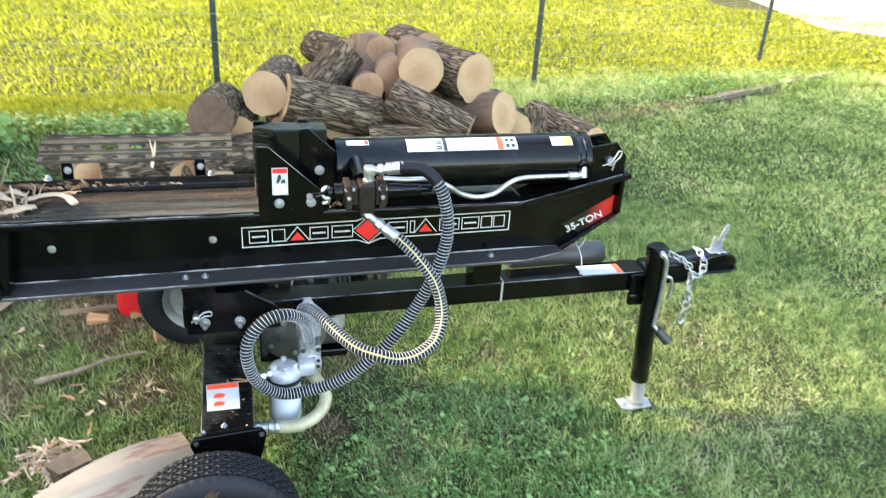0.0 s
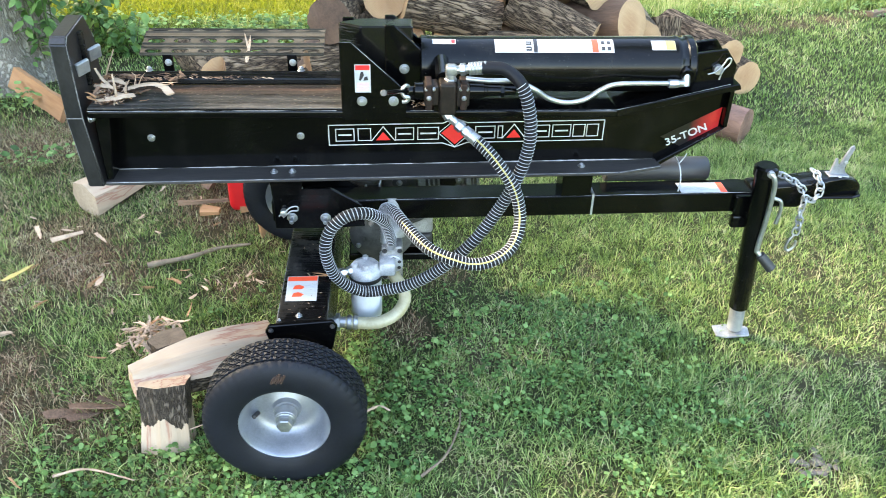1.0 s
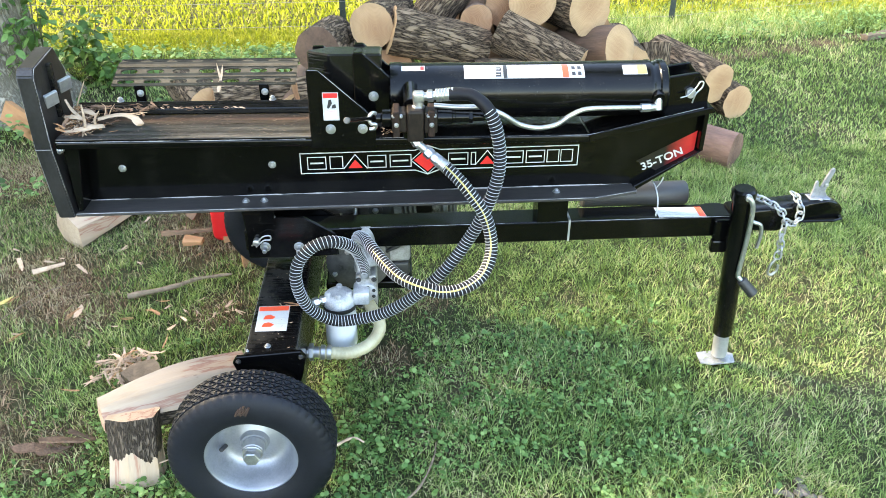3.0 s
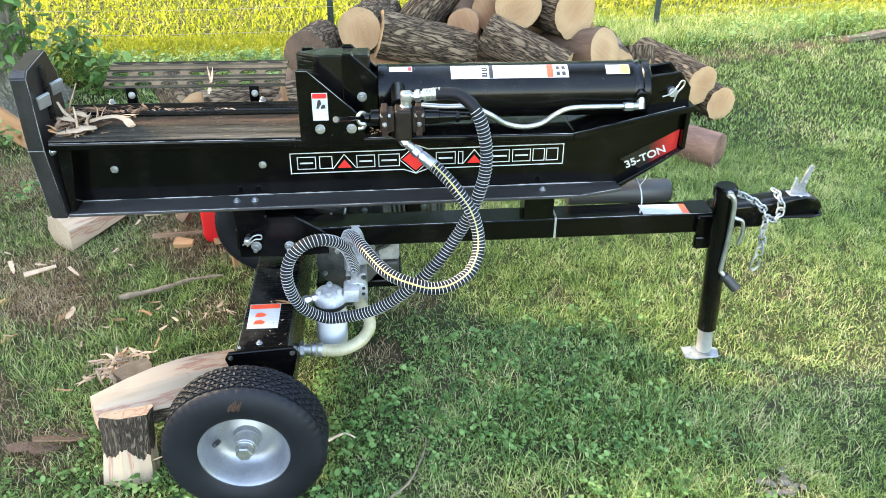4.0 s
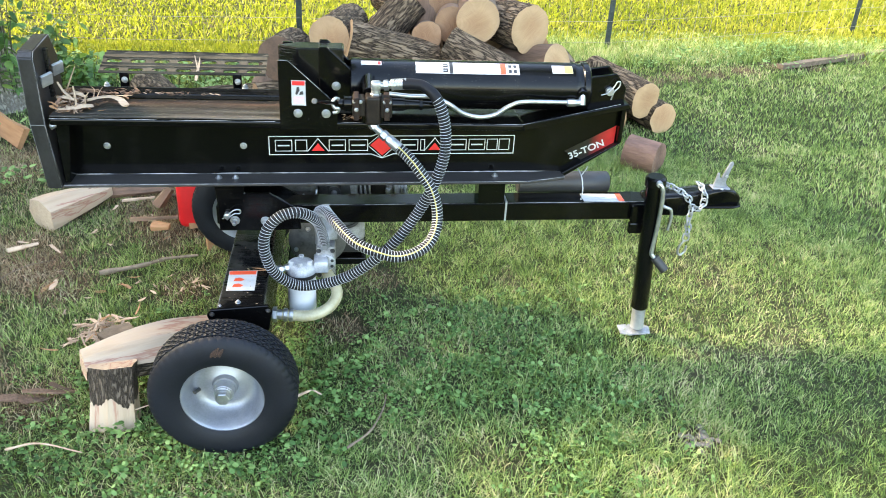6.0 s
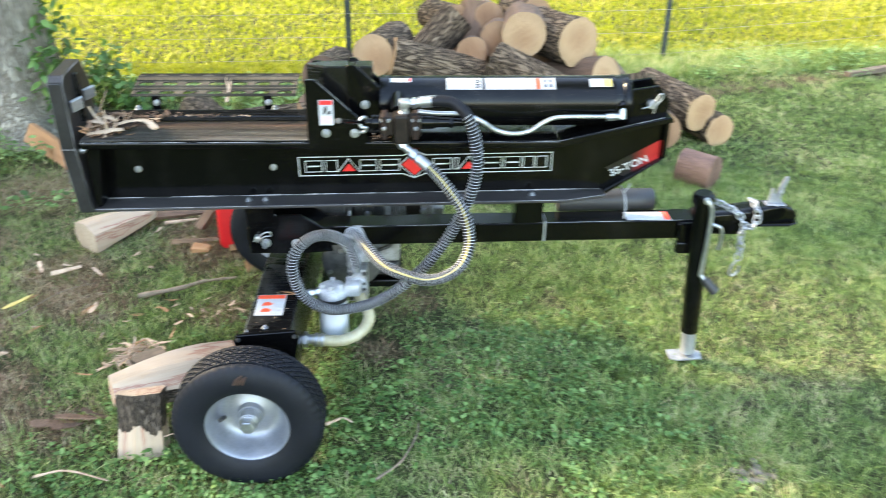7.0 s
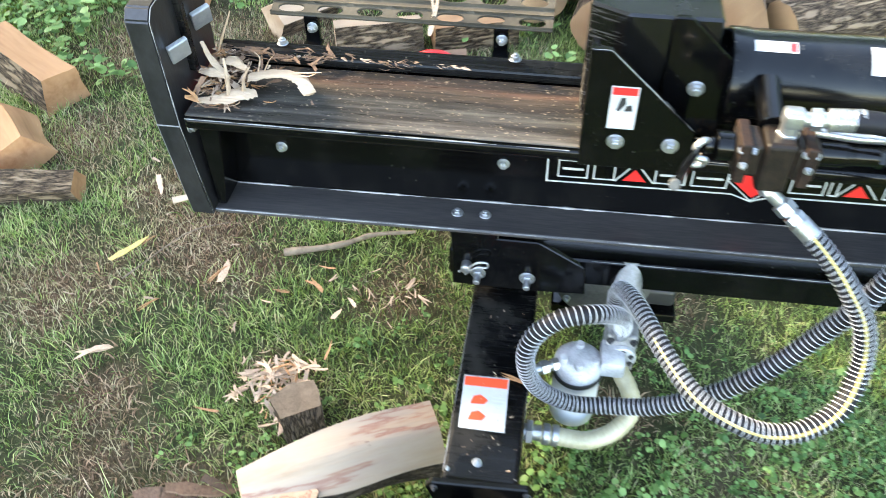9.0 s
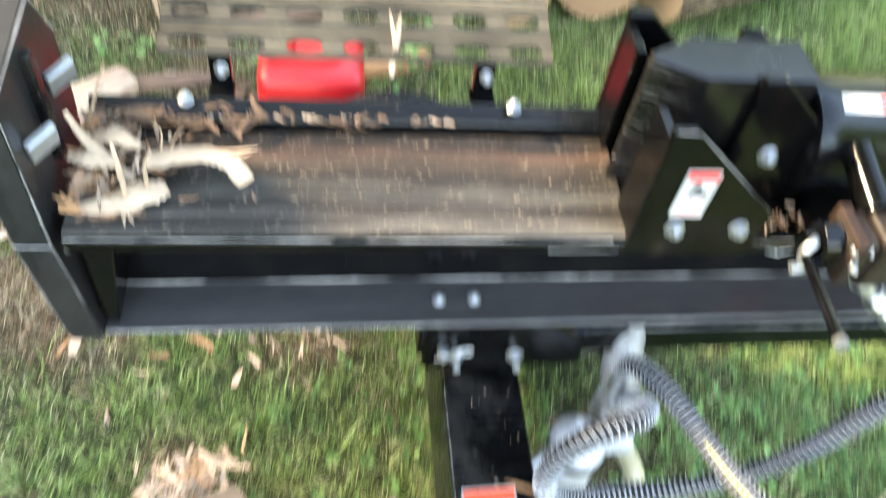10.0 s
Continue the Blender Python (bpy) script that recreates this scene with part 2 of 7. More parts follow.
M_scuffed = scuffed_material()
M_zinc = surf("zinc_plating", (0.27, 0.28, 0.295), (0.44, 0.45, 0.46), 30, 300, (0.25, 0.45), 0.85, 0.1, 0.0004)
M_galv = surf("galvanised_steel", (0.28, 0.29, 0.31), (0.44, 0.45, 0.47), 16, 180, (0.35, 0.55), 0.75, 0.12, 0.0004)
M_rim = surf("dull_galvanised_wheel", (0.20, 0.21, 0.235), (0.33, 0.345, 0.375), 10, 180, (0.38, 0.55), 0.7, 0.10, 0.0004)
M_latch = surf("weathered_zinc", (0.15, 0.16, 0.18), (0.30, 0.31, 0.335), 40, 200, (0.4, 0.6), 0.6, 0.2, 0.0004)
M_cast = surf("cast_aluminium", (0.17, 0.17, 0.17), (0.44, 0.44, 0.45), 26, 220, (0.45, 0.65), 0.4, 0.35, 0.0008, c3=(0.17, 0.16, 0.14))
M_grimy = surf("grimy_black_casting", (0.005, 0.004, 0.004), (0.014, 0.010, 0.008), 22, 140, (0.3, 0.6), 0, 0.4, 0.001, c3=(0.032, 0.021, 0.014))
M_rusty = surf("rusty_black_casting", (0.004, 0.003, 0.003), (0.020, 0.011, 0.008), 30, 140, (0.5, 0.75), 0, 0.4, 0.001, c3=(0.05, 0.026, 0.016))
M_rubber = surf("tyre_rubber", (0.0028, 0.0034, 0.0052), (0.0062, 0.0074, 0.0112), 9, 200, (0.45, 0.7), 0, 0.25, 0.0008, c3=(0.0105, 0.0122, 0.0165))
M_rubber.node_tree.nodes["Principled BSDF"].inputs["Specular IOR Level"].default_value = 0.22
M_hose = plain("hose_rubber", (0.007, 0.007, 0.009), 0.5)
for m in (M_hose, M_grimy, M_rusty):
    m.node_tree.nodes["Principled BSDF"].inputs["Specular IOR Level"].default_value = 0.18
M_coil = plain("hose_guard_wire", (0.44, 0.45, 0.47), 0.45)
M_yellow = plain("yellow_stripe", (0.42, 0.34, 0.11), 0.5)
M_clear = surf("braided_clear_hose", (0.28, 0.25, 0.15), (0.42, 0.38, 0.26), 30, 400, (0.25, 0.4), 0, 0.1, 0.0005)
M_white = plain("white_label", (0.40, 0.40, 0.395), 0.45)
M_filter = plain("filter_white", (0.60, 0.62, 0.67), 0.35)
def fading_material():
    """A printed decal that runs from black to red along its length."""
    m, t, p = nodes_of("fading_red_decal")
    tc, sp = t.nodes.new("ShaderNodeTexCoord"), t.nodes.new("ShaderNodeSeparateXYZ")
    link(t, tc.outputs["Object"], sp.inputs[0])
    mr = t.nodes.new("ShaderNodeMapRange")
    mr.inputs[1].default_value, mr.inputs[2].default_value = 1.448, 1.526
    link(t, sp.outputs[0], mr.inputs[0])
    n = noise_node(t, 60, 4, 0.6)
    red = ramp(t, n.outputs[0], [(0.3, (0.42, 0.012, 0.014)), (0.7, (0.56, 0.020, 0.020))]).outputs[0]
    link(t, mix(t, mr.outputs[0], (0.004, 0.003, 0.003), red), p.inputs["Base Color"])
    p.inputs["Roughness"].default_value = 0.32
    return m


M_flash = fading_material()
M_red = plain("red_decal", (0.62, 0.02, 0.02), 0.35)
M_orange = plain("orange_decal", (0.74, 0.075, 0.028), 0.4)
M_ylab = plain("yellow_label", (0.52, 0.40, 0.09), 0.4)
M_ink = plain("black_ink", (0.02, 0.02, 0.022), 0.4)
M_grey = plain("grey_ink", (0.42, 0.43, 0.45), 0.4)
M_pink = plain("faded_pink_ink", (0.72, 0.36, 0.38), 0.45)
M_silver = surf("silver_decal", (0.42, 0.43, 0.44), (0.58, 0.59, 0.60), 60, 400, (0.3, 0.45), 0.3, 0.05, 0.0003)
M_plastic = plain("black_plastic", (0.02, 0.02, 0.021), 0.5)
M_tie = plain("white_tie", (0.36, 0.36, 0.36), 0.45)
M_can = plain("red_plastic", (0.55, 0.012, 0.015), 0.38)
M_castlight = surf("pale_cast_aluminium", (0.27, 0.275, 0.29), (0.52, 0.53, 0.55), 30, 240, (0.45, 0.65), 0.3, 0.35, 0.0008)
M_engine = surf("engine_casting", (0.035, 0.034, 0.033), (0.13, 0.128, 0.122), 18, 160, (0.45, 0.7), 0.4, 0.3, 0.001)

# ---- log splitter ----
splitter = thing("log_splitter", "black towable hydraulic log splitter with 35-TON lettering, standing on the lawn", "log splitter", pose(0.6, 0, 0))
YF = 0.092                                    # half the width of the beam's flanges

# beam: web and flanges
bm = prism([(-0.118, 0.556), (1.372, 0.582), (1.538, 0.690), (1.538, 0.815), (1.215, 0.756), (-0.118, 0.756)], "y", -0.006, 0.006, 0)
beam = part("beam", bm, M_black, splitter)
bm = box(-0.118, 1.215, -0.103, YF, 0.748, 0.770, 0.007, seg=4)
part("top_flange", bm, M_black, beam, smooth=40)
YL = 0.084                                    # half the width of the lower flange
bm = prism([(-0.118, -YL), (1.250, -YL), (1.374, -0.050), (1.374, 0.050), (1.250, YL), (-0.118, YL)], "z", 0.0, 0.010, 0.003)
bm.transform(Matrix.Translation((0, 0, 0.5525)) @ Matrix.Rotation(-radians(0.83), 4, "Y"))
flange = part("bottom_flange", bm, M_flange, beam, "rubbed dusty lower flange")
def low_z(x):
    """Height of the lower flange's upper face."""
    return 0.5627 + 0.0145 * x


worn([(x, -0.0085, low_z(x) + 0.001) for x in (-0.11, 0.35, 0.85, 1.36)], 0.0026, flange, 1)
worn([(x, -YL + 0.0005, low_z(x) - 0.001) for x in (-0.115, 0.6, 1.248)], 0.0011, flange, 2)
worn([(1.250, -YL + 0.0005, low_z(1.25) - 0.001), (1.372, -0.0505, low_z(1.372) - 0.001)], 0.0014, flange, 3)
worn([(-0.116, -0.1005, 0.7682), (0.5, -0.1005, 0.7682)], 0.0014, beam, 4)
worn([(0.68, -0.1005, 0.7682), (1.21, -0.1005, 0.7682), (1.51, -0.068, 0.825)], 0.0009, beam, 5)
bm = prism([(1.213, 0.749), (1.213, 0.769), (1.533, 0.827), (1.540, 0.812)], "y", -0.101, YF, 0.002)
for v in bm.verts:
    if v.co.x > 1.4:
        v.co.y *= 0.72
part("rising_flange", bm, M_black, beam)
bm = prism([(1.530, 0.819), (1.543, 0.819), (1.543, 0.686), (1.530, 0.690)], "y", -0.030, 0.05, 0.002)
prism([(1.543, 0.690), (1.533, 0.681), (1.372, 0.572), (1.366, 0.584)], "y", -0.030, 0.052, 0.002, bm)
part("end_flange", bm, M_black, beam)
bm = prism([(-0.114, 0.563), (-0.098, 0.563), (-0.073, 0.754), (-0.114, 0.754)], "y", -0.072, -0.007, 0.002)
part("stiffener", bm, M_black, beam)
bm = box(-0.116, 0.520, -0.0965, 0.064, 0.7705, 0.7735, 0.001)
part("wear_plate", bm, M_bed, beam, "scuffed steel bed streaked with wood fibre")
# raised slide rails of the bed
bm = prism([(0.0715, 0.771), (0.100, 0.771), (0.100, 0.796), (0.093, 0.801), (0.0725, 0.786)], "x", -0.114, 0.515, 0.002)
part("slide_rail", bm, M_dusty, beam)
for x, z in ((-0.001, 0.653), (0.391, 0.657)):
    part("bolt", hex_bolt((x, -0.006, z), (0, -1, 0), 0.0078), M_zinc, beam)
for x in (0.317, 0.366, 1.152):
    part("bolt", hex_bolt((x, -0.043, low_z(x)), (0, 0, 1), 0.0078, h=0.005), M_zinc, beam)

# nameplate graphic: outline, bars, triangles and a diamond
def strip(pts, y, width, mat, parent, closed=True, name="outline"):
    b = bmesh.new()
    n = len(pts)
    for i in range(n if closed else n - 1):
        p, q = Vector(pts[i]), Vector(pts[(i + 1) % n])
        d = (q - p).normalized()
        s = Vector((-d.y, d.x)) * width / 2
        c = [p - d * width / 2 + s, q + d * width / 2 + s, q + d * width / 2 - s, p - d * width / 2 - s]
        prism([(v.x, v.y) for v in c], "y", y, y - 0.0006 - 0.00003 * i, 0, b)
    return part(name, b, mat, parent)


def plate(pts, y, mat, parent, name, depth=0.0006, label=""):
    return part(name, prism(pts, "y", y, y - depth, 0), mat, parent, label)


emblem = plate([(0.466, 0.629), (1.213, 0.642), (1.209, 0.699), (0.466, 0.688)], -0.006, M_black, beam, "emblem", label="black nameplate graphic with silver outline and red diamond")


def dec(u, v):
    """A place on the nameplate: u from 0 to 1 along it, v from 0 to 1 up."""
    x = 0.466 + 0.744 * u
    return (x, 0.629 + 0.013 * u + (0.058) * v)


strip([dec(0.0, 0), dec(0.41, 0), dec(0.455, -0.22), dec(0.50, 0), dec(1, 0), dec(1, 1), dec(0.50, 1), dec(0.455, 1.22), dec(0.41, 1), dec(0, 1)], -0.0066, 0.0028, M_silver, emblem)
plate([dec(0.405, 0.5), dec(0.455, -0.08), dec(0.505, 0.5), dec(0.455, 1.08)], -0.0066, M_red, emblem, "diamond")
strip([dec(0.395, 0.5), dec(0.455, -0.2), dec(0.515, 0.5), dec(0.455, 1.2)], -0.0066, 0.002, M_silver, emblem)
for u0, u1 in ((0.025, 0.09), (0.105, 0.15), (0.24, 0.305), (0.32, 0.395), (0.53, 0.60), (0.612, 0.628), (0.725, 0.80), (0.812, 0.878), (0.888, 0.93), (0.938, 0.98)):
    strip([dec(u0, 0.2), dec(u1, 0.2), dec(u1, 0.8), dec(u0, 0.8)], -0.0066, 0.0024, M_silver, emblem, name="bar")
    if u1 - u0 > 0.05:
        strip([dec(u0 + 0.012, 0.5), dec(u1 - 0.012, 0.5)], -0.0066, 0.0045, M_silver, emblem, False, "bar")
for u in (0.195, 0.67):
    plate([dec(u - 0.026, 0.2), dec(u + 0.026, 0.2), dec(u, 0.62)], -0.0066, M_red, emblem, "triangle")
    strip([dec(u - 0.042, 0.18), dec(u, 0.88), dec(u + 0.042, 0.18)], -0.0066, 0.0024, M_silver, emblem, False)
plate([(1.528, 0.736), (1.527, 0.673), (1.436, 0.618), (1.372, 0.650)], -0.006, M_flash, beam, "red_flash", label="red flash that fades into the black paint")
# capacity lettering
cu = bpy.data.curves.new("lettering", "FONT")
cu.body, cu.size, cu.extrude, cu.align_x, cu.offset = "35-TON", 0.0385, 0.0004, "LEFT", 0.0007
tob = new("lettering", cu)
dg = bpy.context.evaluated_depsgraph_get()
me = bpy.data.meshes.new_from_object(tob.evaluated_get(dg))
bpy.data.objects.remove(tob)
bm = bmesh.new()
bm.from_mesh(me)
bm.transform(Matrix.Translation((1.391, -0.0078, 0.6225)) @ Matrix.Rotation(-radians(24.2), 4, "Y") @ Matrix.Rotation(radians(90), 4, "X") @ Matrix.Diagonal((0.88, 0.80, 1, 1)))
part("lettering", bm, M_silver, beam, "white 35-TON lettering")

# foot plate
bm = prism([(-YF, 0.553), (-YF, 0.745), (-YF, 0.932), (-0.078, 0.949), (0.055, 0.962), (0.098, 0.890), (0.100, 0.80), (0.092, 0.745), (0.090, 0.553)], "x", -0.157, -0.116, 0)


def lean(x, z):
    """The foot plate stands out a little above its knee."""
    return x - 0.016 * min(1.0, max(0.0, (z - 0.553) / 0.19))


for v in bm.verts:
    v.co.x = lean(v.co.x, v.co.z)
bmesh.ops.bevel(bm, geom=bm.edges[:], offset=0.003, segments=2, affect="EDGES")
M_footface = surf("scraped_dusty_enamel", (0.003, 0.003, 0.004), (0.013, 0.012, 0.012), 14, 110, (0.22, 0.5), 0, 0.25, 0.001, (1, 1.6, 0.6), c3=(0.026, 0.026, 0.029))
foot_plate = part("foot_plate", bm, M_footface, splitter, "thick black steel foot plate with clipped corners, scraped by logs", smooth=30)
worn([(lean(-0.117, z), -YF + 0.001, z) for z in (0.56, 0.745, 0.930)] + [(-0.132, -0.078, 0.948), (-0.132, 0.055, 0.961), (-0.132, 0.098, 0.89)], 0.0010, foot_plate, 11)
worn([(lean(-0.156, z), -YF + 0.001, z) for z in (0.56, 0.745, 0.930)] + [(-0.172, -0.078, 0.948)], 0.0007, foot_plate, 12)
part("weld_seam", sweep([Vector((-0.172, -YF - 0.0005, 0.745)), Vector((-0.133, -YF - 0.0005, 0.745))], 0.0012, 6), M_bare, foot_plate)
bm = box(-0.136, -0.122, -0.012, 0.006, 0.800, 0.938, 0.003)
part("rib", bm, M_dusty, foot_plate, "dusty steel rib")
for y, z, a in ((-0.050, 0.862, 14), (0.048, 0.866, 14)):
    b = box(-0.0050, 0.0050, -0.018, 0.018, -0.019, 0.019, 0.0025)
    b.transform(Matrix.Translation((-0.121, y, z)) @ Matrix.Rotation(radians(a), 4, "X") @ Matrix.Rotation(radians(-38), 4, "Z") @ Matrix.Rotation(radians(12), 4, "Y"))
    part("lug", b, M_galv, foot_plate)
part("bolt", hex_bolt((-0.118, -0.082, 0.742), (1, -0.2, 0), 0.009), M_zinc, foot_plate)

# wedge in its guide, and the two stripper plates
bm = prism([(0.505, -0.004), (0.505, 0.004), (0.560, 0.034), (0.690, 0.034), (0.690, -0.034), (0.560, -0.034)], "z", 0.774, 0.962, 0.004)
wedge = part("wedge", bm, M_scuffed, splitter, "black splitting wedge with scraped paint")
for s in (-1, 1):
    bm = prism([(0.62, 0.775), (0.712, 0.775), (0.712, 0.905), (0.644, 0.968), (0.62, 0.968)], "y", s * 0.0345, s * 0.046, 0.002)
    part("cheek_plate", bm, M_black, wedge)
    part("bolt", hex_bolt((0.668, s * 0.046, 0.858), (0, s, 0), 0.0095), M_zinc, wedge)
    bm = prism([(0.510, 0.745), (0.672, 0.745), (0.672, 0.820), (0.538, 0.945), (0.510, 0.945)], "y", s * 0.0925, s * 0.1035, 0.002)
    stripper = part("stripper_plate", bm, M_black, splitter, "black stripper plate with a clipped upper edge")
    worn([(0.513, s * 0.1025, 0.9445), (0.538, s * 0.1025, 0.9445), (0.671, s * 0.1025, 0.8205)], 0.0011, stripper, 7 + s)
    for x in (0.561, 0.640):
        part("bolt", hex_bolt((x, s * 0.1035, 0.795), (0, s, 0), 0.0095), M_zinc, stripper)
    bm = box(0.511, 0.523, min(s * 0.045, s * 0.092), max(s * 0.045, s * 0.092), 0.774, 0.930, 0.002)
    part("stripper_web", bm, M_black, stripper)
    if s < 0:
        lab = plate([(0.545, 0.818), (0.584, 0.818), (0.584, 0.890), (0.545, 0.890)], -0.1035, M_white, stripper, "warning_label", label="white warning label with a red head band")
        plate([(0.547, 0.876), (0.582, 0.876), (0.582, 0.888), (0.547, 0.888)], -0.1041, M_red, lab, "band")
        plate([(0.555, 0.850), (0.560, 0.849), (0.568, 0.862), (0.566, 0.872), (0.560, 0.871)], -0.1041, M_ink, lab, "pictogram")
        plate([(0.566, 0.849), (0.578, 0.850), (0.576, 0.860), (0.569, 0.858)], -0.1041, M_ink, lab, "pictogram")
        for i in range(5):
            plate([(0.550, 0.823 + i * 0.0045), (0.579, 0.823 + i * 0.0045), (0.579, 0.8255 + i * 0.0045), (0.550, 0.8255 + i * 0.0045)], -0.1041, M_pink, lab, "bar")

# hydraulic cylinder
CY = 0.855
bm = lathe([(0, 0), (0.066, 0), (0.072, 0.004), (0.072, 0.030), (0.0705, 0.033), (0.0705, 0.655), (0.0725, 0.658), (0.0725, 0.668), (0.0705, 0.671), (0.0705, 0.684), (0.0735, 0.687), (0.0735, 0.703), (0.069, 0.708), (0, 0.708)], (0.707, 0, CY), (1.5, 0, CY), 56)
cylinder = part("hydraulic_cylinder", bm, paint_black("oily_black_enamel", 0.40, 0.002, (0.12, 0.30)), splitter, "gloss black hydraulic cylinder", smooth=40)
bm = rod((0.690, 0, CY), (0.712, 0, CY), 0.030)
part("piston_rod", bm, M_zinc, cylinder, smooth=40)


def wrap_label(x0, x1, a0, a1, mat, name, parent, r=0.0711, label=""):
    """A label on the barrel; angles in degrees up from the side that faces the front."""
    b = bmesh.new()
    n = 10
    rows = []
    for i in range(n + 1):
        a = radians(a0 + (a1 - a0) * i / n)
        y, z = -r * math.cos(a), CY + r * math.sin(a)
        rows.append((b.verts.new((x0, y, z)), b.verts.new((x1, y, z))))
    for p, q in zip(rows, rows[1:]):
        b.faces.new((p[0], p[1], q[1], q[0]))
    return part(name, b, mat, parent, label, smooth=80)


lab = wrap_label(0.895, 1.198, 42, 78, M_white, "instruction_label", cylinder, label="white instruction label with an orange patch")
wrap_label(0.993, 1.003, 42.5, 77.5, M_ink, "bar", lab, 0.0714)
wrap_label(1.142, 1.158, 43, 77, M_orange, "patch", lab, 0.0714)
wrap_label(1.160, 1.194, 44, 76, M_grey, "patch", lab, 0.0713)
for i, (u, w) in enumerate(((0.900, 0.03), (0.935, 0.05))):
    for a in (50, 57, 64):
        wrap_label(u, u + w, a, a + 2, M_grey, "bar", lab, 0.0714)
for a in (47, 52, 57, 62, 67, 72):
    wrap_label(1.050, 1.135, a, a + 1.8, M_grey, "bar", lab, 0.0714)
for x, a in ((1.012, 46), (1.012, 62), (1.030, 46), (1.030, 62)):
    wrap_label(x, x + 0.013, a, a + 11, M_grey, "pictogram", lab, 0.0714)
for a in (46, 60):
    wrap_label(0.974, 0.988, a, a + 10, M_ink, "pictogram", lab, 0.0714)
for x in (1.166, 1.181):
    for a in (47, 62):
        wrap_label(x, x + 0.009, a, a + 9, M_ink, "pictogram", lab, 0.0716)
lab = wrap_label(0.722, 0.797, 62, 78, M_white, "small_label", cylinder)
wrap_label(0.786, 0.795, 64, 76, M_red, "patch", lab, 0.0714)
lab = wrap_label(1.296, 1.358, 48, 74, M_white, "small_label", cylinder)
wrap_label(1.333, 1.357, 49, 73, M_ylab, "patch", lab, 0.0714)
for a in (52, 58, 64):
    wrap_label(1.301, 1.328, a, a + 2, M_grey, "bar", lab, 0.0714)
# clevis with its pin and clip
for s in (-1, 1):
    bm = prism([(1.412, 0.775), (1.525, 0.800), (1.525, 0.868), (1.492, 0.910), (1.412, 0.898)], "y", s * 0.034, s * 0.046, 0.002)
    part("clevis_plate", bm, M_black, splitter)
bm = box(1.405, 1.50, -0.03, 0.03, 0.83, 0.88, 0.008)
part("tang", bm, M_black, splitter)
bm = rod((1.474, -0.060, 0.859), (1.474, 0.062, 0.859), 0.0125, 24)
pin = part("clevis_pin", bm, M_zinc, splitter, smooth=40)
bm = sweep(smooth_path([(1.446, -0.063, 0.850), (1.466, -0.063, 0.857), (1.482, -0.063, 0.876), (1.490, -0.063, 0.891), (1.499, -0.063, 0.890), (1.497, -0.063, 0.876), (1.484, -0.063, 0.860), (1.478, -0.063, 0.836)]), 0.0021, 8)
part("hitch_clip", bm, M_zinc, pin, smooth=60)

# control valve and steel line
bm = box(0.749, 0.790, -0.190, -0.125, 0.792, 0.872, 0.007, seg=3)
valve = part("control_valve", bm, M_grimy, splitter, "oily black control valve block")
part("end_cap", box(0.713, 0.7485, -0.185, -0.135, 0.815, 0.866, 0.005), M_grimy, valve)
part("end_cap", box(0.7905, 0.822, -0.185, -0.135, 0.812, 0.866, 0.005), M_grimy, valve)
for x in (0.724, 0.808):
    bm = box(x - 0.008, x + 0.008, -0.192, -0.130, 0.806, 0.871, 0.003)
    part("valve_clamp", bm, M_rusty, valve)
    part("bolt", hex_bolt((x, -0.192, 0.838), (0, -1, 0), 0.0045, h=0.003), M_zinc, valve)
bm = rod((0.712, -0.16, 0.845), (0.690, -0.16, 0.845), 0.021)
rod((0.690, -0.16, 0.845), (0.672, -0.165, 0.846), 0.012, bm=bm)
part("spool_cap", bm, M_black, valve, smooth=40)
bm = rod((0.822, -0.16, 0.845), (0.858, -0.16, 0.845), 0.0185, r2=0.0175)
rod((0.858, -0.16, 0.845), (0.866, -0.16, 0.845), 0.0150, bm=bm)
rod((0.866, -0.16, 0.845), (0.905, -0.16, 0.845), 0.0140, r2=0.0130, bm=bm)
rod((0.898, -0.16, 0.845), (0.908, -0.16, 0.845), 0.0155, 6, bm=bm)
rod((0.908, -0.16, 0.845), (0.936, -0.16, 0.845), 0.0115, r2=0.0105, bm=bm)
part("spool_housing", bm, M_black, valve, smooth=40)
for x in (0.718, 0.735, 0.801, 0.815):
    part("bolt", hex_bolt((x, -0.185, 0.858), (0, -1, 0), 0.004, h=0.003), M_zinc, valve)
bm = sweep(smooth_path([(0.676, -0.175, 0.862), (0.668, -0.182, 0.866), (0.660, -0.186, 0.856), (0.664, -0.188, 0.842), (0.676, -0.186, 0.838), (0.672, -0.184, 0.828), (0.660, -0.184, 0.826)]), 0.0045, 10)
part("shackle", bm, M_zinc, valve, smooth=60)
bm = rod((0.668, -0.170, 0.848), (0.618, -0.325, 0.905), 0.0052, r2=0.0060)
part("handle_rod", bm, M_black, valve, "black valve lever", smooth=40)
bm = rod((0.6183, -0.324, 0.9046), (0.6165, -0.3296, 0.9067), 0.0072, r2=0.0072)
part("lever_end", bm, M_engine, valve, smooth=40)
bm = box(0.740, 0.80, -0.125, -0.065, 0.775, 0.80, 0.004)
part("valve_mount", bm, M_black, valve)
bm = rod((0.760, -0.14, 0.868), (0.760, -0.06, 0.885), 0.018)
part("port_tube", bm, M_black, valve, smooth=40)
bm = rod((0.777, -0.160, 0.866), (0.777, -0.160, 0.898), 0.0125)
box(0.764, 0.792, -0.173, -0.147, 0.884, 0.910, 0.006, bm, 3)
elbow = part("elbow_fitting", bm, M_zinc, valve, smooth=40)
part("hex_nut", rod((0.777, -0.160, 0.868), (0.777, -0.160, 0.876), 0.0150, 6), M_zinc, elbow, smooth=40)
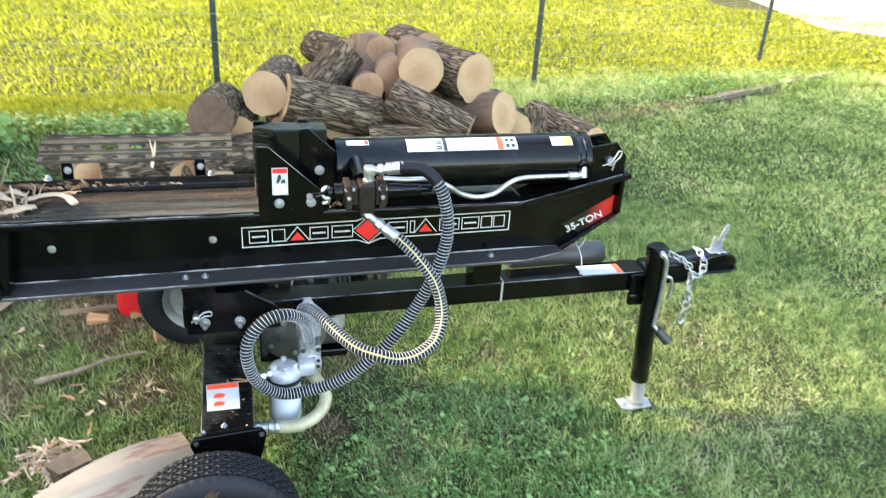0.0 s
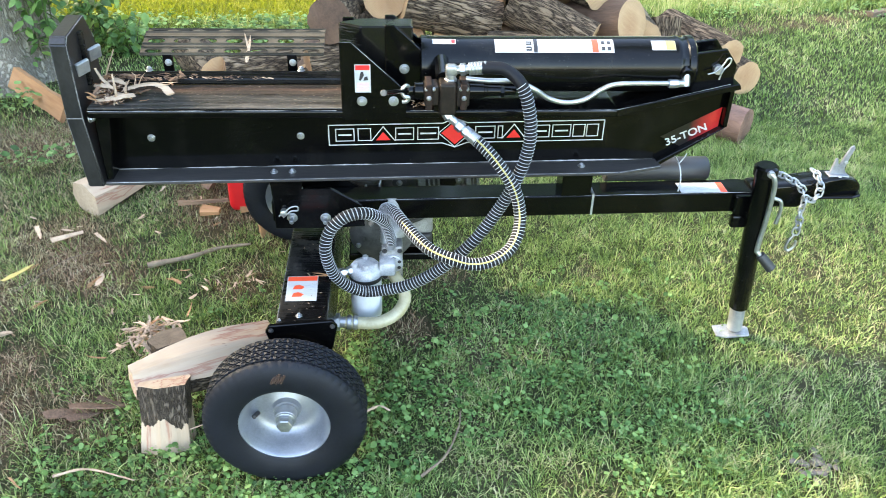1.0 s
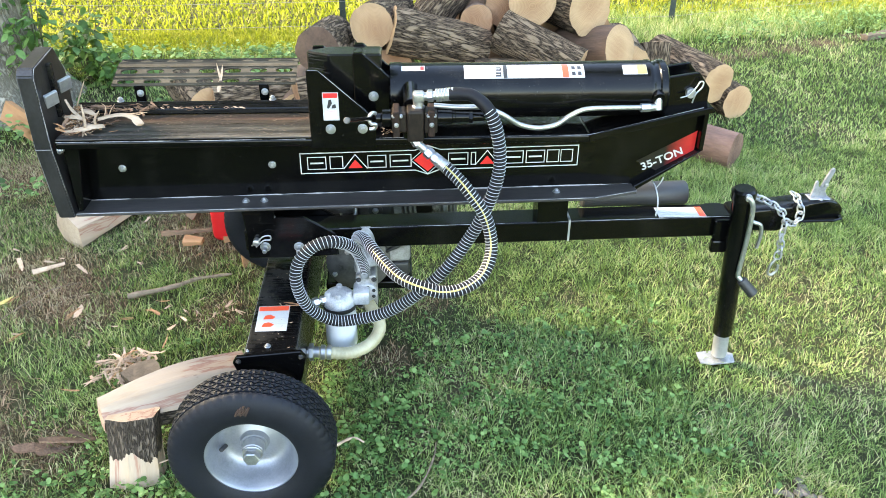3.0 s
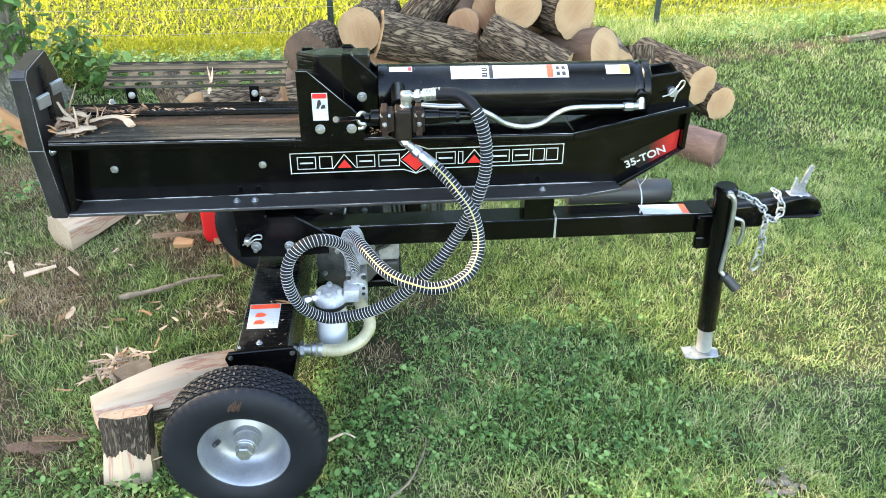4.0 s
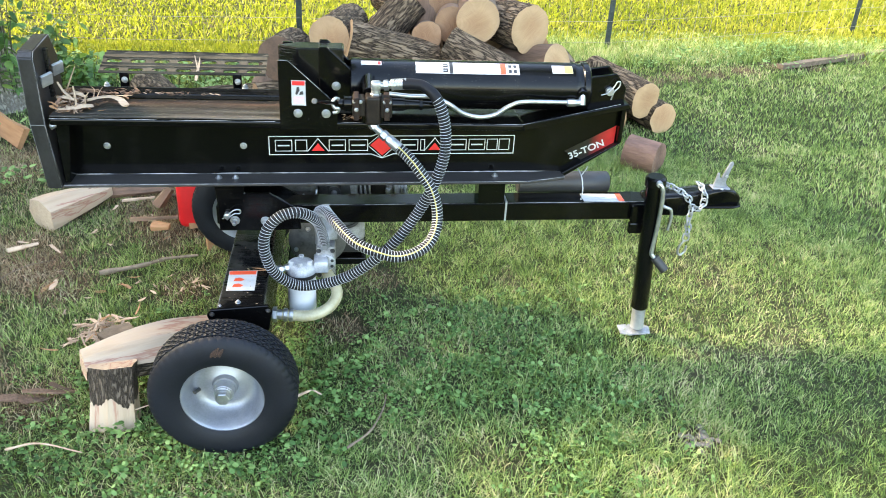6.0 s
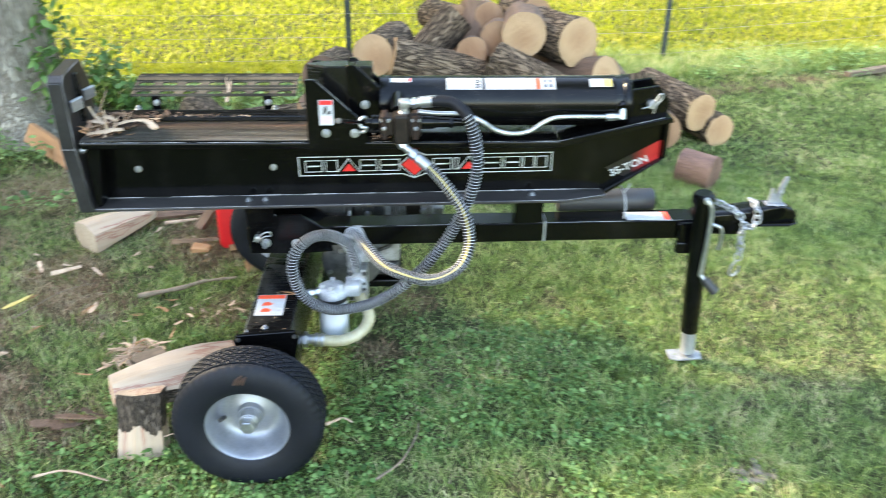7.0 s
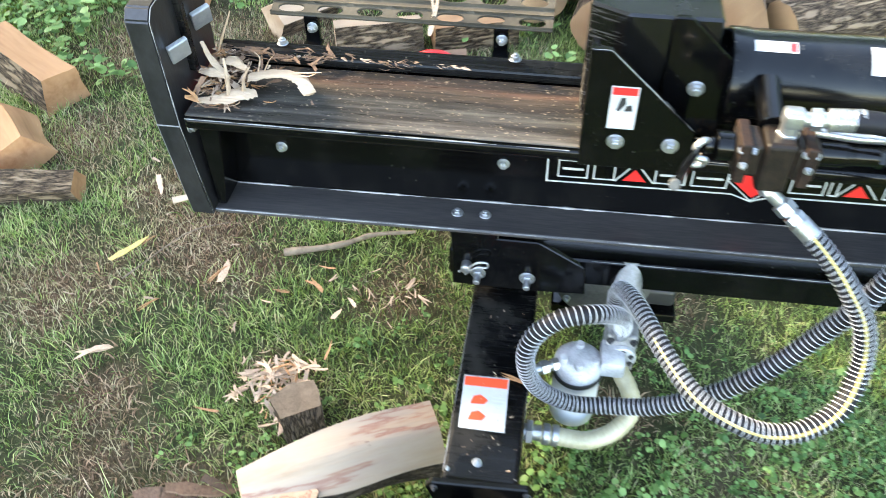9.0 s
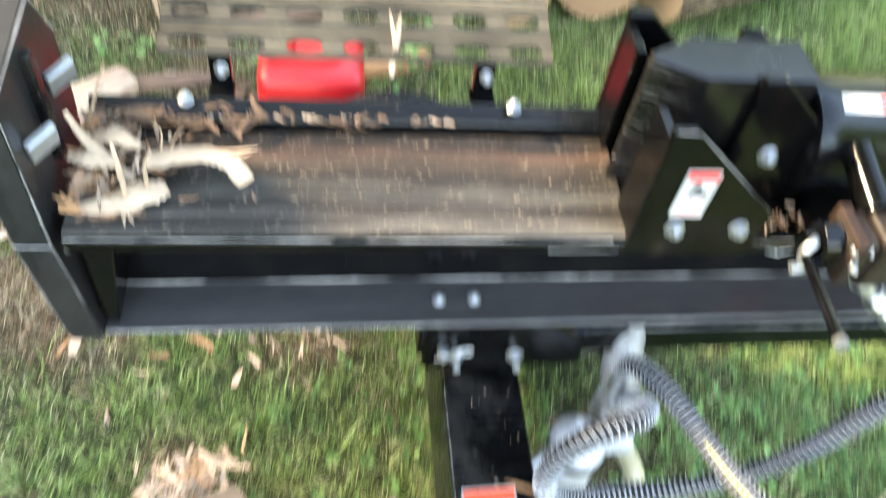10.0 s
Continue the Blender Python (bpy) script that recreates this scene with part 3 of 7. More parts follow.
part("swivel", rod((0.790, -0.162, 0.898), (0.800, -0.163, 0.899), 0.0100), M_zinc, elbow, smooth=40)
part("hex_nut", rod((0.799, -0.163, 0.899), (0.812, -0.165, 0.901), 0.0150, 6), M_zinc, elbow, smooth=40)


def ribbed(p, q, r, neck, n):
    """A crimped hose collar from p to q with n pressed ribs and a plain neck before them."""
    step = ((Vector(q) - Vector(p)).length - neck) / n
    prof = [(0, 0), (0.0105, 0), (0.0105, neck)]
    for k in range(n):
        z = neck + k * step
        prof += [(r * 0.95, z), (r, z + 0.15 * step), (r, z + 0.75 * step), (r * 0.95, z + 0.9 * step)]
    return lathe(prof + [(0, neck + n * step)], p, q, 24)


part("hose_collar", ribbed((0.812, -0.165, 0.901), (0.862, -0.170, 0.907), 0.0156, 0.007, 6), M_zinc, elbow, smooth=30)
bm = rod((0.774, -0.171, 0.782), (0.798, -0.175, 0.762), 0.0100)
elbow = part("elbow_fitting", bm, M_zinc, valve, smooth=40)
part("hex_nut", rod((0.765, -0.166, 0.796), (0.776, -0.171, 0.779), 0.0135, 6), M_zinc, elbow, smooth=40)
part("hex_nut", rod((0.795, -0.176, 0.765), (0.808, -0.183, 0.755), 0.0145, 6), M_zinc, elbow, smooth=40)
part("swivel", rod((0.806, -0.181, 0.757), (0.814, -0.186, 0.752), 0.0100), M_zinc, elbow, smooth=40)
part("hex_nut", rod((0.812, -0.185, 0.753), (0.822, -0.191, 0.746), 0.0140, 6), M_zinc, elbow, smooth=40)
part("hose_collar", ribbed((0.820, -0.190, 0.747), (0.850, -0.207, 0.727), 0.0152, 0.002, 5), M_zinc, elbow, smooth=30)
line = smooth_path([(0.815, -0.150, 0.871), (0.868, -0.150, 0.866), (0.935, -0.145, 0.862), (0.985, -0.140, 0.840), (1.027, -0.130, 0.811), (1.075, -0.120, 0.797), (1.122, -0.110, 0.801), (1.161, -0.100, 0.822), (1.199, -0.095, 0.835), (1.271, -0.085, 0.834), (1.365, -0.080, 0.832)])
bm = sweep(line, 0.0065, 12)
rod((1.340, -0.082, 0.832), (1.366, -0.080, 0.832), 0.0115, 6, bm=bm)
rod((1.366, -0.080, 0.832), (1.388, -0.078, 0.832), 0.0095, bm=bm)
rod((1.386, -0.080, 0.824), (1.386, -0.070, 0.856), 0.011, bm=bm)
part("steel_line", bm, M_zinc, splitter, "bent zinc-plated steel oil line", smooth=40)
bm = rod((1.386, -0.080, 0.853), (1.386, -0.040, 0.866), 0.017)
part("port_boss", bm, M_black, cylinder, smooth=40)

# hoses with their coiled guards
HOSE_B = [(0.850, -0.170, 0.906), (0.880, -0.173, 0.907), (0.910, -0.180, 0.902), (0.946, -0.200, 0.870), (0.968, -0.210, 0.798), (0.970, -0.215, 0.721), (0.946, -0.220, 0.635), (0.903, -0.220, 0.543), (0.842, -0.235, 0.461), (0.772, -0.240, 0.391), (0.692, -0.235, 0.333), (0.612, -0.225, 0.303), (0.542, -0.230, 0.306), (0.483, -0.240, 0.359), (0.461, -0.250, 0.438), (0.471, -0.245, 0.497), (0.511, -0.235, 0.536), (0.563, -0.220, 0.539), (0.608, -0.180, 0.494), (0.626, -0.130, 0.414), (0.627, -0.115, 0.385)]
HOSE_A = [(0.842, -0.203, 0.733), (0.868, -0.220, 0.712), (0.897, -0.240, 0.682), (0.937, -0.260, 0.622), (0.952, -0.280, 0.548), (0.931, -0.320, 0.499), (0.883, -0.350, 0.477), (0.831, -0.360, 0.472), (0.780, -0.355, 0.484), (0.730, -0.330, 0.494), (0.695, -0.290, 0.505), (0.660, -0.235, 0.520), (0.637, -0.180, 0.520), (0.619, -0.130, 0.502), (0.611, -0.100, 0.473), (0.612, -0.085, 0.424)]


def coil(path, r, wire, pitch, start=0.0):
    """A wire wound round a path."""
    fine = resample(path, pitch / 10)
    out, up = [], None
    n = len(fine)
    for i, p in enumerate(fine):
        d = (fine[min(i + 1, n - 1)] - fine[max(i - 1, 0)]).normalized()
        up = d.orthogonal().normalized() if up is None else (up - d * up.dot(d)).normalized()
        if i / n < start:
            continue
        a = 2 * math.pi * i / 10
        out.append(p + (up * math.cos(a) + d.cross(up) * math.sin(a)) * r)
    return out


for pts, stripe, begin in ((HOSE_B, None, 0.075), (HOSE_A, 0.0, 0.0)):
    path = resample(smooth_path(pts, 10), 0.006)
    hose = part("hose", sweep(path, 0.0152, 16), M_hose, splitter, "black hydraulic hose in a coiled wire guard", smooth=60)
    part("coil_guard", sweep(coil(path, 0.0158, 0.002, 0.0090, begin), 0.00082, 5), M_coil, hose, smooth=70)
    if stripe is not None:
        edge = [p + Vector((-0.003, -0.0120, 0.0085)) for p in path[: int(len(path) * 0.97)]]
        part("stripe", sweep(edge, 0.0023, 6), M_yellow, hose, "yellow stripe", smooth=60)

# tongue, post, tubes
bm = prism([(0.30, 0.410), (1.66, 0.428), (1.66, 0.492), (0.30, 0.474)], "y", -0.040, 0.040, 0.004)
tongue = part("tongue", bm, M_black, splitter, "long black square-tube drawbar")
worn([(0.56, -0.0395, 0.4768), (1.10, -0.0395, 0.4839), (1.195, -0.0395, 0.4852), (1.65, -0.0395, 0.4912)], 0.0011, tongue, 6)
bm = box(1.106, 1.190, -0.0385, 0.0385, 0.470, 0.5675, 0.002)
part("post", bm, M_black, tongue)
bm = box(1.195, 1.201, -0.0408, 0.0408, 0.423, 0.490, 0.0005)
part("weld_seam", bm, M_galv, tongue)
bm = prism([(0.308, 0.395), (0.308, 0.475), (0.303, 0.545), (0.387, 0.545), (0.389, 0.521), (0.464, 0.521), (0.550, 0.468), (0.556, 0.400), (0.47, 0.395)], "y", -0.052, -0.0405, 0.002)
axle_plate = part("axle_plate", bm, M_black, splitter, "black axle bracket plate")
bm = prism([(0.308, 0.395), (0.308, 0.475), (0.303, 0.560), (0.387, 0.560), (0.389, 0.521), (0.464, 0.521), (0.550, 0.468), (0.556, 0.400), (0.47, 0.395)], "y", 0.0405, 0.052, 0.002)
part("axle_plate", bm, M_black, splitter)
bm = box(0.303, 0.390, -0.056, 0.056, 0.534, 0.5565, 0.002)
part("saddle", bm, M_black, axle_plate)
for x, z in ((0.356, 0.431), (0.448, 0.429)):
    bm = hex_bolt((x, -0.052, z), (0, -1, 0), 0.011)
    rod((x, -0.06, z), (x, -0.078, z - 0.002), 0.0062, bm=bm)
    part("bolt", bm, M_zinc, axle_plate)
bm = rod((0.335, -0.05, 0.452), (0.335, -0.07, 0.452), 0.0095)
sweep(smooth_path([(0.322, -0.066, 0.443), (0.338, -0.068, 0.456), (0.356, -0.068, 0.472), (0.374, -0.068, 0.474), (0.374, -0.068, 0.462), (0.356, -0.068, 0.460), (0.334, -0.068, 0.440)]), 0.0022, 8, bm)
part("hitch_clip", bm, M_zinc, axle_plate, smooth=50)
bm = lathe([(0, 0), (0.030, 0), (0.034, 0.004), (0.034, 0.18), (0.036, 0.185), (0.036, 0.30), (0.032, 0.305), (0, 0.305)], (1.252, 0.078, 0.505), (2, 0.078, 0.513), 32)
tube = part("manual_tube", bm, M_plastic, tongue, "black plastic tube strapped along the drawbar", smooth=40)
bm = sweep(smooth_path([(1.436, -0.046, 0.500), (1.438, -0.043, 0.535), (1.437, -0.02, 0.565), (1.435, 0.03, 0.575), (1.436, 0.09, 0.556), (1.438, 0.118, 0.51), (1.44, 0.10, 0.46)]), 0.0021, 8)
sweep(smooth_path([(1.437, -0.012, 0.57), (1.448, -0.014, 0.590), (1.453, -0.012, 0.602)]), 0.0016, 6, bm)
part("cable_tie", bm, M_tie, tongue, "white cable tie", smooth=50)
bm = prism([(1.45, -0.038), (1.585, -0.038), (1.585, 0.020), (1.45, 0.020)], "z", 0.0, 0.0008, 0)
bm.transform(Matrix.Translation((0, 0, 0.4722 - 0.0008)) @ Matrix.Translation((0, 0, 0.0192)))
lab = part("tongue_label", bm, M_white, tongue, "white label with an orange end")
bm = prism([(1.566, -0.037), (1.584, -0.037), (1.584, 0.019), (1.566, 0.019)], "z", 0.4914, 0.4920, 0)
part("patch", bm, M_orange, lab)
for i in range(4):
    bm = prism([(1.46, -0.030 + i * 0.013), (1.545, -0.030 + i * 0.013), (1.545, -0.026 + i * 0.013), (1.46, -0.026 + i * 0.013)], "z", 0.4914, 0.4919, 0)
    part("bar", bm, M_grey, lab)

# coupler, latch, chain
bm = prism([(1.655, 0.440), (1.80, 0.434), (1.86, 0.462), (1.955, 0.464), (1.985, 0.476), (1.985, 0.498), (1.966, 0.518), (1.925, 0.527), (1.87, 0.526), (1.80, 0.516), (1.655, 0.502)], "y", -0.036, 0.036, 0)
for v in bm.verts:
    if v.co.x > 1.94:
        v.co.y *= 0.62
bmesh.ops.bevel(bm, geom=bm.edges[:], offset=0.011, segments=3, affect="EDGES", profile=0.5)
coupler = part("coupler", bm, M_black, splitter, "black ball coupler", smooth=50)
lip = [(1.845, -0.043), (1.955, -0.043), (1.985, -0.030), (1.994, 0.0), (1.985, 0.030), (1.955, 0.043), (1.845, 0.043)]
bm = prism(lip, "z", 0.466, 0.474, 0.003)
part("coupler_lip", bm, M_black, coupler)
bm = prism([(1.886, 0.520), (1.936, 0.520), (1.936, 0.530), (1.928, 0.546), (1.934, 0.580), (1.942, 0.608), (1.938, 0.617), (1.929, 0.612), (1.918, 0.582), (1.911, 0.556), (1.905, 0.562), (1.901, 0.578), (1.895, 0.576), (1.891, 0.545)], "y", -0.004, 0.004, 0.0015)
latch = part("latch_lever", bm, M_latch, coupler, "galvanised latch lever")
part("latch_plate", box(1.882, 1.942, -0.018, 0.018, 0.518, 0.529, 0.003), M_latch, latch)
part("rivet", hex_bolt((1.912, -0.018, 0.524), (0, -1, 0), 0.005, h=0.004), M_zinc, latch)
part("rivet", rod((1.926, -0.009, 0.566), (1.926, 0.009, 0.566), 0.005, 12), M_zinc, latch)


def links(points, r=0.0029, length=0.026, width=0.019):
    """A chain: oval links along a path, each turned a quarter against the last. One bmesh per link."""
    path = resample(smooth_path(points, 10), length * 0.72)
    out = []
    for i, (a, b) in enumerate(zip(path, path[1:])):
        m, _ = frame_from(a.lerp(b, 0.5), b)
        ring = []
        for j in range(17):
            t = 2 * math.pi * j / 16
            c, s = math.cos(t), math.sin(t)
            ring.append(Vector((width / 2 * c, 0, (length - width) / 2 * (1 if s > 0 else -1) + width / 2 * s)))
        k = sweep(ring, r, 6)
        k.transform(m @ Matrix.Rotation(radians(90 * (i % 2) + 20), 4, "Z"))
        out.append(k)
    return out


chain = part("safety_chain", links([(1.675, -0.042, 0.556), (1.690, -0.046, 0.561), (1.705, -0.048, 0.561)])[0], M_galv, splitter, "zinc-plated safety chain hung over the coupler", smooth=60)
for run in ([(1.695, -0.050, 0.562), (1.737, -0.060, 0.547), (1.781, -0.066, 0.519), (1.800, -0.066, 0.484), (1.833, -0.062, 0.478), (1.842, -0.056, 0.512), (1.836, -0.044, 0.538), (1.832, 0.0, 0.546)], [(1.800, -0.066, 0.480), (1.797, -0.068, 0.440), (1.802, -0.07, 0.400), (1.797, -0.07, 0.360)]):
    for k in links(run):
        part("link", k, M_galv, chain, smooth=60)
bm = sweep(smooth_path([(1.797, -0.07, 0.366), (1.785, -0.07, 0.345), (1.782, -0.07, 0.322), (1.792, -0.07, 0.312), (1.806, -0.07, 0.325), (1.808, -0.07, 0.345)]), 0.004, 8)
part("hook", bm, M_zinc, chain, smooth=60)
bm = sweep(smooth_path([(1.690, -0.045, 0.490), (1.712, -0.062, 0.483), (1.732, -0.066, 0.474), (1.738, -0.066, 0.440), (1.734, -0.066, 0.402)]), 0.0055, 8)
part("safety_pin", bm, M_zinc, splitter, smooth=60)

# jack stand
JT, JB = Vector((1.655, -0.083, 0.600)), Vector((1.684, -0.078, 0.118))
ax = (JB - JT).normalized()
bm = lathe([(0, 0), (0.026, 0), (0.033, 0.006), (0.033, 0.030), (0.0285, 0.034), (0.0285, 0.483), (0.026, 0.486), (0, 0.486)], JT, JB, 32)
jack = part("jack", bm, M_black, splitter, "black swivel jack stand with a grey foot", smooth=40)
bm = rod(JT + ax * 0.48, JT + ax * 0.568, 0.0225, 24)
part("jack_leg", bm, M_galv, jack, smooth=40)
bm = prism([(1.626, -0.102), (1.654, -0.112), (1.730, -0.104), (1.738, -0.064), (1.706, -0.044), (1.628, -0.052)], "z", 0.018, 0.024, 0.001)
part("jack_foot", bm, M_cast, jack)
bm = sweep(smooth_path([(1.652, -0.118, 0.590), (1.664, -0.122, 0.578), (1.672, -0.122, 0.545), (1.675, -0.118, 0.454), (1.673, -0.116, 0.352), (1.676, -0.118, 0.338), (1.690, -0.124, 0.322)]), 0.007, 10)
crank = part("crank", bm, M_zinc, jack, "zinc-plated crank arm", smooth=60)
bm = rod((1.684, -0.121, 0.330), (1.720, -0.136, 0.292), 0.014, 20, r2=0.0155)
part("grip", bm, M_plastic, crank, "black plastic crank grip", smooth=40)
bm = rod((1.655, -0.112, 0.588), (1.655, -0.124, 0.588), 0.010)
part("crank_hub", bm, M_zinc, jack, smooth=40)
bm = prism([(1.605, 0.43), (1.640, 0.40), (1.655, 0.40), (1.66, 0.486), (1.605, 0.486)], "y", -0.058, 0.055, 0.004)
box(1.605, 1.660, -0.062, -0.0405, 0.385, 0.425, 0.006, bm)
part("jack_bracket", bm, M_black, jack)

# oil tank that carries the wheels
bm = box(0.345, 0.470, -0.440, 0.440, 0.160, 0.355, 0.008, seg=3)
tank = part("axle_tank", bm, paint_black("chipped_black_enamel", 0.8, 0.002, (0.14, 0.36)), splitter, "black steel oil tank that forms the axle, dusty on top")
for s in (-1, 1):
    bm = prism([(0.322, 0.345), (0.332, 0.362), (0.485, 0.374), (0.497, 0.356), (0.485, 0.30), (0.46, 0.225), (0.36, 0.225)], "y", s * 0.4405, s * 0.452, 0.002)
    part("end_plate", bm, M_black, tank)
    worn([(0.347, s * 0.425, 0.3545), (0.468, s * 0.425, 0.3545)], 0.001, tank, 15 + s)
    for x, z in ((0.337, 0.350), (0.485, 0.359)):
        part("bolt", hex_bolt((x, s * 0.452, z), (0, s, 0), 0.005, h=0.003), M_plastic, tank)
bm = prism([(0.360, -0.341), (0.438, -0.341), (0.436, -0.230), (0.356, -0.232)], "z", 0.3552, 0.3560, 0)
lab = part("warning_label", bm, M_white, tank, "white warning label with orange band and marks")
bm = prism([(0.359, -0.254), (0.434, -0.253), (0.434, -0.233), (0.358, -0.235)], "z", 0.3562, 0.3566, 0)
part("band", bm, M_orange, lab)
for y in (-0.281, -0.314):
    bm = prism([(0.374, y - 0.010), (0.398, y - 0.009), (0.404, y), (0.390, y + 0.010), (0.378, y + 0.006)], "z", 0.3562, 0.3566, 0)
    part("pictogram", bm, M_orange, lab)
    for i in range(3):
        bm = prism([(0.41, y - 0.008 + 0.007 * i), (0.434, y - 0.008 + 0.007 * i), (0.434, y - 0.006 + 0.007 * i), (0.41, y - 0.006 + 0.007 * i)], "z", 0.3562, 0.3566, 0)
        part("bar", bm, M_grey, lab)
worn([(0.3475, -0.425, 0.353), (0.3475, -0.06, 0.353)], 0.0012, tank, 17)
part("plug", hex_bolt((0.40, -0.403, 0.355), (0, 0, 1), 0.006, h=0.004), M_zinc, tank)
part("plug", hex_bolt((0.354, -0.420, 0.355), (0, 0, 1), 0.003, h=0.002), M_zinc, tank)

# filter, pump and suction hose
FX, FY = 0.557, -0.147
bm = lathe([(0, 0), (0.034, 0), (0.042, 0.008), (0.0435, 0.016), (0.0435, 0.128), (0.040, 0.132), (0, 0.132)], (FX, FY, 0.162), (FX, FY, 1), 40)
filt = part("oil_filter", bm, M_filter, splitter, "white spin-on oil filter", smooth=40)
bm = lathe([(0, 0), (0.046, 0), (0.047, 0.004), (0.047, 0.012), (0, 0.012)], (FX, FY, 0.294), (FX, FY, 1), 40)
part("gasket_ring", bm, M_plastic, filt, smooth=40)
bm = lathe([(0, 0), (0.045, 0), (0.045, 0.018), (0.036, 0.030), (0.020, 0.036), (0, 0.036)], (FX, FY, 0.306), (FX, FY, 1), 36)
box(0.595, 0.640, -0.165, -0.105, 0.305, 0.345, 0.006, bm)
for dx, dy in ((-0.028, -0.016), (0.0, -0.028), (0.028, -0.014), (0.0, 0.02)):
    rod((FX + dx, FY + dy, 0.325), (FX + dx, FY + dy, 0.350), 0.008, 12, bm=bm)
part("filter_head", bm, M_castlight, filt, "cast aluminium filter head", smooth=40)
bm = rod((0.470, -0.185, 0.325), (0.520, -0.160, 0.325), 0.009, 14)
rod((0.488, -0.176, 0.325), (0.502, -0.169, 0.325), 0.0135, 6, bm=bm)
rod((0.508, -0.166, 0.325), (0.520, -0.160, 0.325), 0.0125, 6, bm=bm)
part("nipple", bm, M_zinc, filt, smooth=40)
bm = box(0.602, 0.660, -0.120, -0.060, 0.262, 0.372, 0.006)
pump = part("pump", bm, M_cast, splitter, "grey cast hydraulic pump")
for x, z in ((0.610, 0.275), (0.652, 0.275), (0.610, 0.36), (0.652, 0.36)):
    part("bolt", hex_bolt((x, -0.120, z), (0, -1, 0), 0.0055, h=0.004), M_plastic, pump)
bm = lathe([(0, 0), (0.025, 0), (0.027, 0.002), (0.027, 0.009), (0.025, 0.011), (0, 0.011)], (0.634, -0.1195, 0.322), (0.634, -1, 0.322), 32)
flange_disc = part("port_flange", bm, M_castlight, pump, smooth=40)
for i in range(6):
    a = 0.5 + i * math.pi / 3
    part("bolt", hex_bolt((0.634 + 0.019 * math.cos(a), -0.1305, 0.322 + 0.019 * math.sin(a)), (0, -1, 0), 0.0038, h=0.002), M_plastic, flange_disc)
part("port_boss", rod((0.600, -0.135, 0.325), (0.634, -0.132, 0.324), 0.010, 14), M_castlight, pump, smooth=40)
bm = lathe([(0, 0), (0.034, 0), (0.034, 0.04), (0.026, 0.05), (0.026, 0.11), (0, 0.11)], (0.632, -0.062, 0.37), (0.632, -0.020, 0.46), 28)
part("pump_bracket", bm, M_cast, pump, smooth=40)
bm = rod((0.627, -0.113, 0.365), (0.627, -0.116, 0.395), 0.0135)
rod((0.627, -0.113, 0.372), (0.627, -0.114, 0.384), 0.0165, 6, bm=bm)
part("hose_fitting", bm, M_zinc, pump, smooth=40)
bm = rod((0.612, -0.09, 0.370), (0.612, -0.085, 0.43), 0.0135)
part("hose_fitting", bm, M_zinc, pump, smooth=40)
suction = resample(smooth_path([(0.500, -0.235, 0.204), (0.540, -0.235, 0.200), (0.592, -0.234, 0.200), (0.641, -0.212, 0.213), (0.665, -0.182, 0.240), (0.656, -0.152, 0.262), (0.638, -0.125, 0.277), (0.630, -0.108, 0.294)], 8), 0.004)
sh = part("suction_hose", sweep(suction, lambda u: 0.0172 + 0.0008 * math.sin(u * 290), 16), M_clear, splitter, "yellowed clear suction hose", smooth=70)
bm = rod((0.468, -0.235, 0.205), (0.505, -0.235, 0.204), 0.015)
rod((0.474, -0.235, 0.205), (0.486, -0.235, 0.205), 0.024, 6, bm=bm)
rod((0.505, -0.235, 0.204), (0.517, -0.235, 0.203), 0.0205, bm=bm)
rod((0.522, -0.235, 0.203), (0.534, -0.235, 0.202), 0.0205, bm=bm)
part("hose_clamp", bm, M_zinc, sh, "zinc-plated hose clamps", smooth=40)

